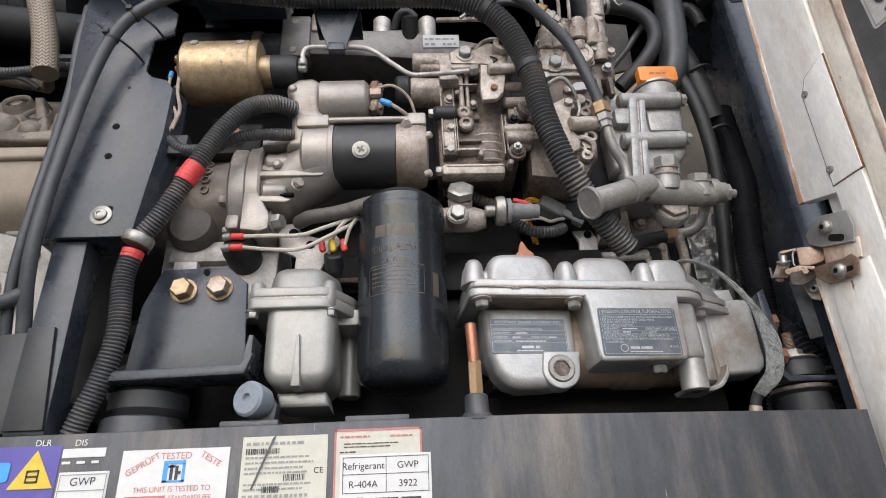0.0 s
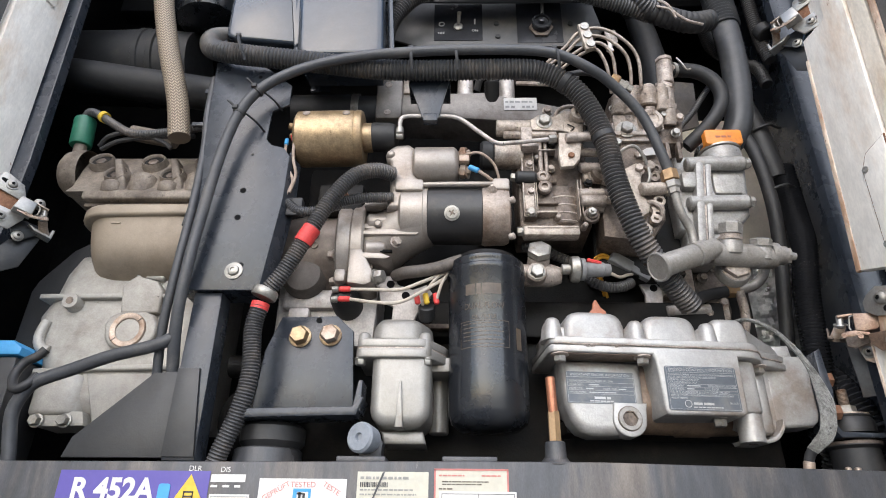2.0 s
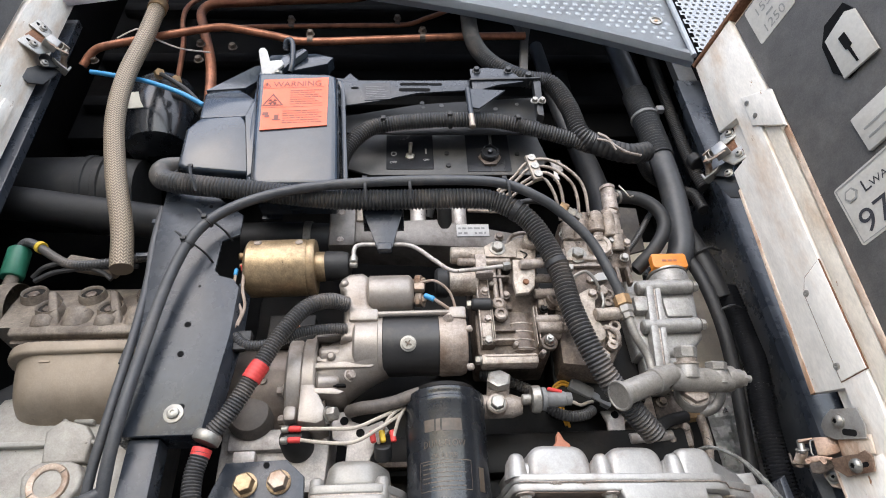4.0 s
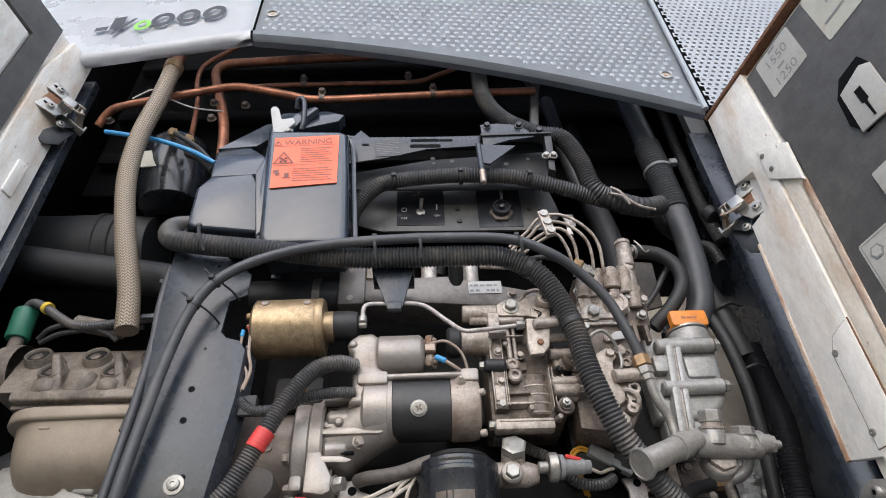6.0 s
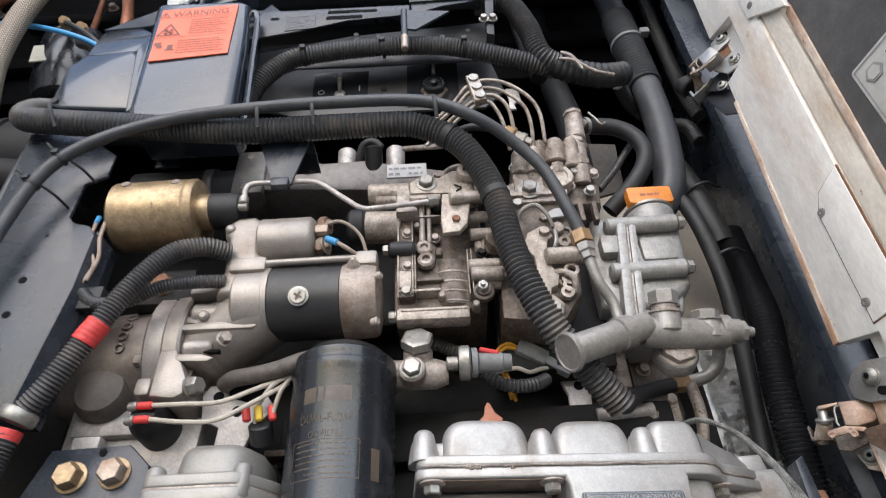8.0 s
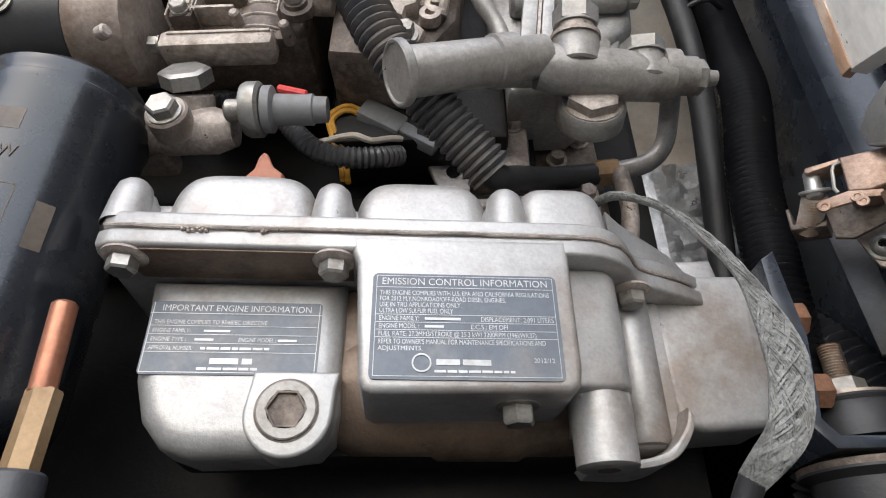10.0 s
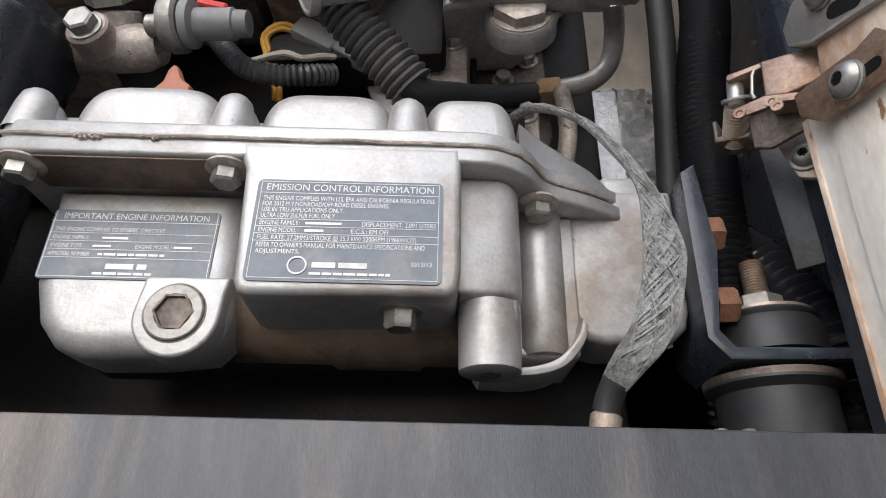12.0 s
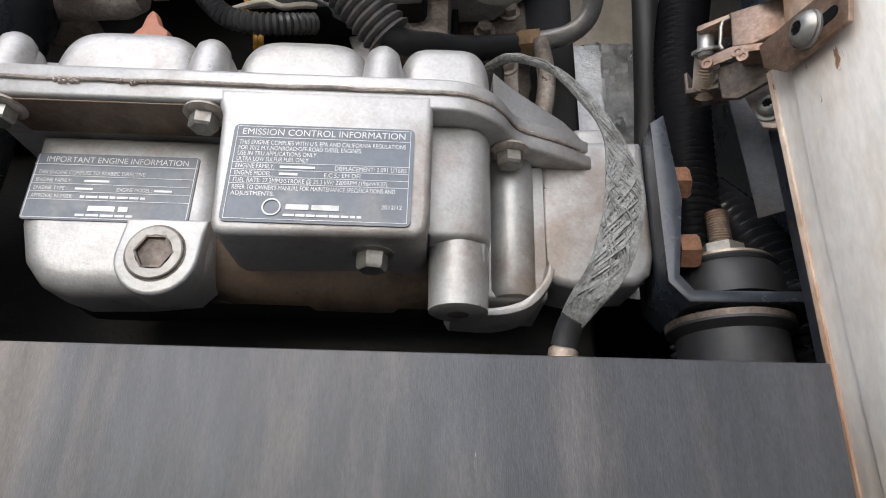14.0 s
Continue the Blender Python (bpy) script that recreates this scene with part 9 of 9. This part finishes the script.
tagged(part("strand_weave", bm, mat("tinned_wire_strands", (0.24, 0.24, 0.225), 0.6, 0.2, (0.085, 0.08, 0.072), 0.6, 90, 0.3, 0.2, 900), es, "loose grey wire strands", 80), kind="stuff")
part("ferrule", tube(B(), [(0.3865, 0.686, 1.7520), (0.3835, 0.690, 1.7460), (0.3815, 0.692, 1.7390)], 0.0062, 14), RUBBER, es)
part("lug", cyl(B(), (0.3818, 0.692, 1.7395), (0.3800, 0.693, 1.7285), 0.0070, seg=14), RUSTY, es)

rm = thing("engine_mount_right", (0.49, 0.77, 1.73), "black steel engine bracket on a round rubber mount", "engine mount")
bm = B()
prism(bm, [(0.447, 1.892), (0.456, 1.898), (0.460, 1.84), (0.453, 1.792), (0.460, 1.783), (0.535, 1.782), (0.535, 1.776), (0.456, 1.776), (0.446, 1.788)], 0.735, 0.80, 0.001)
prism(bm, [(0.458, 1.86), (0.50, 1.79), (0.50, 1.783), (0.456, 1.783)], 0.79, 0.796, 0.001)
part("bracket", bm, BLACK, rm)
for z in (1.857, 1.812):
    part("bolt", hexbolt(B(), (0.4575, 0.75, z), (1, 0, 0), 0.019, 0.012), RUST, rm, "rusty hex bolt")
part("upper_rubber", lathe(B(), (0.492, 0.772, 1.786), (0, 0, 1), [(0, 0.031), (0.016, 0.031), (0.022, 0.027), (0.024, 0.026)], 32), RUBBER, rm)
part("washer", lathe(B(), (0.492, 0.772, 1.8105), (0, 0, 1), [(0, 0.027), (0.0018, 0.027), (0.0022, 0.025)], 32), RUSTY, rm)
part("nut", lathe(B(), (0.492, 0.772, 1.813), (0, 0, 1), [(0, 0.0175), (0.002, 0.0175), (0.0024, 0.0135), (0.011, 0.0130), (0.012, 0.010)], 6), STEEL, rm)
part("stud", tube(B(), [(0.492, 0.772, 1.822), (0.492, 0.772, 1.848)], 0.0072, 14, 0.0018, 0.12), RUSTY, rm)
part("lower_rubber", lathe(B(), (0.488, 0.770, 1.73), (0, 0, 1), [(0, 0.031), (0.034, 0.031), (0.038, 0.036), (0.041, 0.036), (0.043, 0.030)], 32), RUBBER, rm)
part("steel_ring", lathe(B(), (0.488, 0.770, 1.7695), (0, 0, 1), [(0, 0.036), (0.0035, 0.0365), (0.0045, 0.033)], 32), GRIMY, rm)
part("rubber_lip", lathe(B(), (0.492, 0.772, 1.8065), (0, 0, 1), [(0, 0.0285), (0.002, 0.0295), (0.0035, 0.0285)], 32), RUBBER, rm)
for x in (0.432, 0.444):
    part("stud", cyl(B(), (x, 0.70, 1.7275), (x, 0.70, 1.734), 0.004, seg=10), RUSTY, rm)

# ---- left compartment: compressor ----
cpz = thing("compressor", (-0.56, 0.75, 1.75), "dusty beige cast compressor with slotted head", "compressor")


def along_x(bm, yz, x0, x1, bev=0.0, seg=2):
    """Extrusion of a (y, z) outline along x."""
    k = prism(B(), yz, x0, x1, bev, seg)
    for v in k.verts:
        v.co.x, v.co.y = v.co.y, v.co.x
    bmesh.ops.reverse_faces(k, faces=k.faces[:])
    tmp = bpy.data.meshes.new("tmp")
    k.to_mesh(tmp)
    k.free()
    bm.from_mesh(tmp)
    bpy.data.meshes.remove(tmp)
    return bm


# head: a rounded back that slopes down to a flange, with bolts in sunk wells
part("head", along_x(B(), [(0.690, 2.131), (0.704, 2.150), (0.716, 2.188), (0.728, 2.214), (0.746, 2.230), (0.780, 2.236), (0.84, 2.232), (0.84, 2.131)], -0.668, -0.42, 0.006, 3), BEIGE, cpz, sharp=45)
part("head_flange", prism(B(), rrect(-0.636, -0.42, 2.117, 2.133, 0.005), 0.688, 0.85, 0.004, 3), BEIGE, cpz)
part("end_boss", lathe(B(), (-0.664, 0.737, 2.190), (-1, 0, 0.06), [(0, 0.041), (0.018, 0.041), (0.030, 0.038), (0.038, 0.031), (0.041, 0.018), (0.041, 0.0)], 32, False), BEIGE, cpz)
SLANT = Vector((0, -0.90, 0.44))
for x, y, z, low in ((-0.598, 0.700, 2.172, True), (-0.508, 0.700, 2.170, True), (-0.637, 0.713, 2.206, False), (-0.550, 0.713, 2.204, False), (-0.462, 0.713, 2.202, False)):
    bm = B()
    c = V(x, y, z)
    lathe(bm, c - SLANT * 0.012, SLANT, [(0, 0.0215), (0.010, 0.0195), (0.0135, 0.0180), (0.0125, 0.0160), (0.004, 0.0155)], 28, False)
    if low:
        cyl(bm, (x, y + 0.002, 2.128), (x, y + 0.003, z - 0.019), 0.0165, 0.0175, 24, 0.004)
    r_ = part("bolt_well", bm, BEIGE, cpz, sharp=60)
    # near-black disc paints the shade of a deeper well round the bolt
    part("well_shade", lathe(B(), c - SLANT * 0.004, SLANT, [(0, 0.0160), (0.0006, 0.0160)], 24), ENGINE, r_)
    part("bolt", hexbolt(B(), c - SLANT * 0.0034 + V(0, 0, -0.003), SLANT, 0.0150, 0.0045), GRIMY, r_)
for x in (-0.553, -0.463):
    part("rib", slabz(B(), [(x - 0.020, 0.712), (x - 0.016, 0.694), (x - 0.006, 0.689), (x + 0.008, 0.690), (x + 0.018, 0.698), (x + 0.020, 0.712)], 2.130, 2.168, 0.005, 3), BEIGE, cpz, sharp=50)
    part("web", prism(B(), [(x - 0.052, 2.196), (x - 0.040, 2.196), (x - 0.018, 2.134), (x - 0.034, 2.134)], 0.694, 0.720, 0.004, 3), BEIGE, cpz, sharp=50)
part("gasket", slabz(B(), [(-0.634, 0.700), (-0.43, 0.700), (-0.43, 0.88), (-0.634, 0.88)], 2.1095, 2.1172, 0.002), GRIMY, cpz)


def barrel(r, x0, x1, y0, y1):
    return [(cx_ + r * math.cos(radians(g)), cy_ + r * math.sin(radians(g))) for cx_, cy_, gs in ((x0 + r, y0 + r, range(180, 271, 15)), (x1 - r, y0 + r, range(270, 361, 15)), (x1 - r, y1 - r, range(0, 91, 30)), (x0 + r, y1 - r, range(90, 181, 30))) for g in gs]


collar = slabz(B(), barrel(0.050, -0.645, -0.425, 0.690, 0.89), 2.0900, 2.1095, 0.0050, 4)
for v in collar.verts:
    v.co.z += 0.0022 * noise.noise(v.co * 24)
part("collar", collar, BARREL, cpz, sharp=60)
bm = B()
rings = []
for i in range(13):
    k = i / 12
    rings.append([bm.verts.new((x + (-0.53 - x) * 0.16 * k ** 1.4, y + 0.012 * k + 0.075 * k ** 6, 2.0965 - 0.098 * k)) for x, y in barrel(0.055, -0.637, -0.430, 0.697, 0.89)])
for ra, rb in zip(rings, rings[1:]):
    for i in range(len(ra)):
        bm.faces.new((ra[i], ra[(i + 1) % len(ra)], rb[(i + 1) % len(ra)], rb[i]))
bm.faces.new(rings[0])
bm.faces.new(list(reversed(rings[-1])))
bmesh.ops.recalc_face_normals(bm, faces=bm.faces[:])
part("cylinder", bm, BARREL, cpz, "tan painted cylinder barrel", 60)
part("brand_mark", box(B(), -0.583, -0.568, 0.6972, 0.7000, 2.0785, 2.0815, 0.0008), BARREL, cpz)
# pale crankcase: a broad shoulder, a cross rib with a screw lug, a raised web and the sight-glass port
bm = prism(B(), [(-0.684, 1.987), (-0.676, 2.025), (-0.658, 2.058), (-0.627, 2.064), (-0.575, 2.066), (-0.44, 2.066), (-0.44, 1.80), (-0.629, 1.798), (-0.651, 1.822), (-0.665, 1.857), (-0.690, 1.894), (-0.700, 1.953)], 0.752, 0.92, 0.034, 6)
part("crankcase", bm, GREYCAST, cpz, sharp=60)
part("end_flange", prism(B(), [(-0.745, 1.90), (-0.742, 2.001), (-0.735, 2.025), (-0.690, 2.082), (-0.665, 2.094), (-0.62, 2.094), (-0.62, 1.80), (-0.73, 1.80)], 0.795, 0.835, 0.010, 4), GREYCAST, cpz, sharp=50)
part("end_flange_joint", prism(B(), [(-0.738, 1.88), (-0.735, 2.001), (-0.728, 2.020), (-0.684, 2.074), (-0.66, 2.088), (-0.62, 2.088), (-0.62, 1.80), (-0.72, 1.80)], 0.784, 0.794, 0.001), BLACKMATT, cpz)
part("cross_rib", prism(B(), [(-0.690, 1.9815), (-0.485, 1.9825), (-0.485, 1.9750), (-0.690, 1.9735)], 0.742, 0.775, 0.003, 3), GREYCAST, cpz, sharp=50)
lug = part("screw_lug", lathe(B(), (-0.637, 0.770, 1.968), F, [(0, 0.0165), (0.030, 0.0125), (0.034, 0.0115), (0.034, 0.0)], 24, False), GREYCAST, cpz)
part("lug_bore", lathe(B(), (-0.637, 0.7358, 1.968), F, [(0, 0.0058), (0.0004, 0.0058)], 16), GRIMY, lug)
part("raised_web", prism(B(), [(-0.558, 1.950), (-0.565, 1.993), (-0.556, 2.003), (-0.548, 2.010), (-0.552, 2.044), (-0.548, 2.044), (-0.540, 2.010), (-0.512, 2.002), (-0.500, 1.986), (-0.500, 1.950)], 0.740, 0.775, 0.004, 3), GREYCAST, cpz, sharp=50)
part("raised_web", prism(B(), [(-0.536, 2.026), (-0.508, 2.024), (-0.502, 2.014), (-0.506, 2.004), (-0.534, 2.006)], 0.742, 0.775, 0.005, 3), GREYCAST, cpz, sharp=50)
pt = part("port_pad", prism(B(), [(-0.570, 1.908), (-0.575, 1.930), (-0.569, 1.943), (-0.556, 1.950), (-0.518, 1.951), (-0.505, 1.946), (-0.496, 1.932), (-0.495, 1.914), (-0.506, 1.896), (-0.520, 1.891), (-0.547, 1.892), (-0.561, 1.897)], 0.735, 0.775, 0.005, 3), GREYCAST, cpz, sharp=50)
bm = lathe(B(), (-0.537, 0.734, 1.921), F, [(-0.012, 0.0170), (0.001, 0.0178), (0.0022, 0.0195), (0.0022, 0.0255), (0.0005, 0.0268), (-0.002, 0.0270)], 36, False)
part("port_ring", bm, RUSTPLATE, pt, "worn tan ring")
for a_ in (42, 222):
    part("ring_slit", box(B(), 0.0185, 0.0265, -0.0004, 0.0004, -0.0007, 0.0007, 0, pose(-0.537, 0.7312, 1.921, 0, -a_, 0)), GRIMY, pt)
part("port_glass", lathe(B(), (-0.537, 0.744, 1.921), F, [(0, 0.0172), (0.0006, 0.0172)], 28), GRIMY, pt)
part("lower_flange", prism(B(), [(-0.668, 1.866), (-0.574, 1.872), (-0.44, 1.875), (-0.44, 1.866), (-0.574, 1.863), (-0.668, 1.856)], 0.744, 0.78, 0.003, 3), GREYCAST, cpz, sharp=50)
part("lower_panel", prism(B(), [(-0.592, 1.862), (-0.44, 1.864), (-0.44, 1.79), (-0.566, 1.79)], 0.750, 0.79, 0.004, 3), GREYCAST, cpz, sharp=50)
part("lower_bulge", slabz(B(), barrel(0.030, -0.668, -0.585, 0.742, 0.85), 1.800, 1.862, 0.008, 4), GREYCAST, cpz, sharp=60)
part("foot", prism(B(), [(-0.650, 1.808), (-0.580, 1.806), (-0.574, 1.786), (-0.640, 1.784)], 0.748, 0.80, 0.003), GREYCAST, cpz)
for x, z in ((-0.688, 1.889), (-0.640, 1.792), (-0.600, 1.792)):
    part("case_bolt", hexbolt(B(), (x, 0.745, z), F, 0.014, 0.008, 0.010), ZINC, cpz)
bm = tube(B(), [(-0.672, 0.752, 1.94), (-0.676, 0.750, 1.915), (-0.668, 0.750, 1.898), (-0.650, 0.752, 1.892)], 0.008, 10)
part("cast_ear", bm, GREYCAST, cpz)

gp_ = thing("green_connector", (-0.70, 0.74, 2.25), "green electrical plug with a black loom and yellow tag", "connector")
part("plug", lathe(B(), (-0.700, 0.74, 2.252), (-0.06, -0.05, 1), [(0, 0.0165), (0.002, 0.018), (0.052, 0.018), (0.054, 0.016)], 12), GREEN, gp_)
part("loom", tube(B(), [(-0.705, 0.735, 2.302), (-0.69, 0.725, 2.312), (-0.665, 0.72, 2.300), (-0.63, 0.715, 2.275), (-0.60, 0.712, 2.258), (-0.56, 0.71, 2.255), (-0.49, 0.705, 2.262), (-0.44, 0.70, 2.27)], 0.0075, 12, 0.0045, 0.12), CONDUIT, gp_)
part("tag", tube(B(), [(-0.662, 0.7195, 2.299), (-0.653, 0.7185, 2.293)], 0.010, 12), YELLOW, gp_)
part("wire", tube(B(), [(-0.66, 0.73, 2.245), (-0.64, 0.72, 2.258), (-0.60, 0.715, 2.262), (-0.55, 0.715, 2.245), (-0.53, 0.72, 2.232)], 0.004, 8), RUBBER, gp_)
part("wire", tube(B(), [(-0.655, 0.73, 2.238), (-0.62, 0.72, 2.248), (-0.56, 0.715, 2.252), (-0.49, 0.71, 2.25)], 0.004, 8), RUBBER, gp_)
part("foot", cyl(B(), (-0.699, 0.74, 2.225), (-0.699, 0.74, 2.254), 0.010, seg=12), BEIGE, gp_)
part("grey_boss", cyl(B(), (-0.632, 0.765, 2.298), (-0.55, 0.765, 2.280), 0.014, seg=16), BEIGE, gp_)

bh = thing("braided_hose", (-0.5, 0.68, 2.22), "bronze braided metal suction hose with crimped end", "hose")
part("hose", tube(B(), [(-0.587, 0.668, 2.895), (-0.588, 0.666, 2.785), (-0.594, 0.664, 2.66), (-0.583, 0.664, 2.54), (-0.550, 0.668, 2.41), (-0.515, 0.675, 2.30), (-0.498, 0.68, 2.22)], 0.0172, 18, uv=True, step=0.006), BRAID, bh)
part("crimp", lathe(B(), (-0.587, 0.668, 2.888), (0.02, 0.02, 1), [(0, 0.0195), (0.022, 0.0195), (0.024, 0.017)], 28), BRASS, bh)
part("stub", cyl(B(), (-0.586, 0.669, 2.91), (-0.584, 0.672, 2.98), 0.012, seg=16), COPPER, bh)

dr = thing("air_drum", (-0.75, 0.88, 2.45), "black ribbed drum in the dark of the bay", "air cleaner")
part("drum", lathe(B(), (-0.93, 0.88, 2.555), (1, 0, -0.02), [(0, 0.075), (0.22, 0.080), (0.222, 0.083), (0.232, 0.083), (0.234, 0.080), (0.25, 0.080), (0.252, 0.083), (0.262, 0.083), (0.264, 0.078), (0.33, 0.075)], 36), RUBBER, dr)
part("pipe", tube(B(), [(-0.93, 0.80, 2.47), (-0.80, 0.79, 2.455), (-0.66, 0.79, 2.43), (-0.52, 0.79, 2.405), (-0.44, 0.80, 2.39)], 0.032, 20), RUBBER, dr)
cn_ = thing("filter_drier", (-0.57, 0.81, 2.62), "black canister with a worn yellow label and brass fittings", "canister")
part("can", lathe(B(), (-0.570, 0.82, 2.605), (-0.08, -0.12, 1), [(0, 0.0), (0.004, 0.040), (0.014, 0.062), (0.05, 0.070), (0.16, 0.070), (0.18, 0.058), (0.185, 0.0)], 40, False), GLOSS, cn_)
part("label", prism(B(), [(-0.628, 2.712), (-0.582, 2.718), (-0.579, 2.667), (-0.620, 2.664)], 0.7435, 0.746), PALEYELLOW, cn_, "worn yellow label")
part("blue_hose", tube(B(), [(-0.690, 0.70, 2.722), (-0.66, 0.695, 2.710), (-0.573, 0.69, 2.682), (-0.50, 0.69, 2.648), (-0.45, 0.70, 2.622)], 0.0048, 10), BLUE, cn_, "thin blue hose")
for x, z in ((-0.565, 2.738), (-0.527, 2.716)):
    part("fitting", lathe(B(), (x, 0.72, z), (0.25, -0.6, -0.4), [(0, 0.011), (0.012, 0.011), (0.014, 0.008), (0.022, 0.008)], 6), BRASS, cn_)
part("black_line", tube(B(), [(-0.56, 0.71, 2.73), (-0.53, 0.70, 2.70), (-0.49, 0.70, 2.665), (-0.45, 0.71, 2.62)], 0.005, 8), RUBBER, cn_)
part("conduit", tube(B(), [(-0.52, 0.72, 2.68), (-0.49, 0.71, 2.655), (-0.455, 0.715, 2.62)], 0.012, 12, 0.005, 0.14), CONDUIT, cn_)

# ---- copper pipes ----
for nm, pts, r, clips in (
        ("copper_pipe", [(-0.735, 0.73, 2.78), (-0.715, 0.715, 2.808), (-0.68, 0.706, 2.818), (-0.56, 0.70, 2.848), (-0.475, 0.70, 2.873), (-0.43, 0.70, 2.872), (-0.34, 0.70, 2.845), (-0.27, 0.70, 2.826), (-0.12, 0.70, 2.834), (0.035, 0.70, 2.845), (0.16, 0.70, 2.85), (0.212, 0.703, 2.856)], 0.0085, ((-0.262, 2.828), (-0.02, 2.842))),
        ("copper_pipe", [(-0.455, 0.72, 2.900), (-0.40, 0.72, 2.906), (-0.313, 0.72, 2.910), (-0.18, 0.72, 2.914), (-0.06, 0.72, 2.919), (-0.01, 0.72, 2.944), (0.035, 0.72, 2.972), (0.06, 0.72, 3.00)], 0.0055, ((-0.313, 2.912), (-0.075, 2.920))),
        ("copper_pipe", [(-0.455, 0.745, 2.62), (-0.475, 0.74, 2.79), (-0.515, 0.74, 2.93), (-0.530, 0.74, 2.99), (-0.512, 0.74, 3.024), (-0.46, 0.74, 3.032), (-0.32, 0.74, 3.046), (-0.18, 0.74, 3.058), (-0.148, 0.74, 3.075), (-0.143, 0.74, 3.12)], 0.011, ()),
        ("copper_pipe", [(-0.545, 0.76, 2.75), (-0.560, 0.76, 2.90), (-0.578, 0.76, 2.985), (-0.575, 0.76, 3.05), (-0.53, 0.76, 3.11), (-0.49, 0.76, 3.15)], 0.006, ())):
    t = thing(nm, pts[len(pts) // 2], "tarnished copper refrigerant pipe", "pipe", "copper pipes")
    part("pipe", tube(B(), pts, r, 14), COPPER, t)
    for x, z in clips:
        bm = B()
        lathe(bm, (x - 0.006, pts[3][1], z), (1, 0, 0), [(0, r + 0.002), (0.012, r + 0.002)], 14)
        hexbolt(bm, (x, pts[3][1] - 0.006, z + r + 0.006), F, 0.012, 0.008, 0.009)
        part("clip", bm, GRIMY, t)
for x, z in ((-0.505, 2.855), (-0.435, 2.845), (-0.50, 2.80), (-0.715, 2.795)):
    solid("bulkhead_bolt", hexbolt(B(), (x, 0.73, z), F, 0.013, 0.008, 0.010), GRIMY, "dusty rusted bolt on the dark bulkhead", "bolt", at=(x, 0.74, z), group="bulkhead bolts")
bm = B()
tube(bm, [(-0.66, 0.69, 2.82), (-0.62, 0.685, 2.845), (-0.585, 0.69, 2.82), (-0.53, 0.70, 2.80), (-0.47, 0.71, 2.80)], 0.0018, 6)
solid("thin_wire", bm, ALU, "thin grey wire looped behind the hose", "wire", at=(-0.58, 0.69, 2.82))
bm = B()
prism(bm, [(0.189, 2.946), (0.234, 2.926), (0.222, 2.876), (0.216, 2.846), (0.198, 2.715), (0.180, 2.715), (0.205, 2.890)], 0.71, 0.73, 0.003)
solid("hanger_bracket", bm, DOORIN, "dusty steel hanger bracket", "bracket", at=(0.2, 0.72, 2.72))
bm = B()
tube(bm, [(0.26, 0.80, 2.95), (0.272, 0.79, 2.75), (0.29, 0.79, 2.6)], 0.016, 12)
solid("hanging_hose", bm, RUBBER, "black hose hanging in the dark bay", "hose", at=(0.28, 0.79, 2.6))
# dark machinery low on the left
lm = thing("left_machinery", (-0.33, 0.85, 1.72), "dark greasy pulley and bracket deep in the bay", "machinery")
bm = B()
lathe(bm, (-0.345, 0.80, 1.80), (0.2, -1, 0), [(0, 0.05), (0.02, 0.055), (0.03, 0.045), (0.05, 0.03)], 28)
cyl(bm, (-0.40, 0.80, 1.885), (-0.30, 0.80, 1.885), 0.017, seg=16)
part("pulley", bm, ENGINE, lm)
bm = B()
prism(bm, [(-0.335, 1.90), (-0.305, 1.90), (-0.30, 1.72), (-0.345, 1.72)], 0.76, 0.79, 0.004)
part("web", bm, RUBBER, lm)
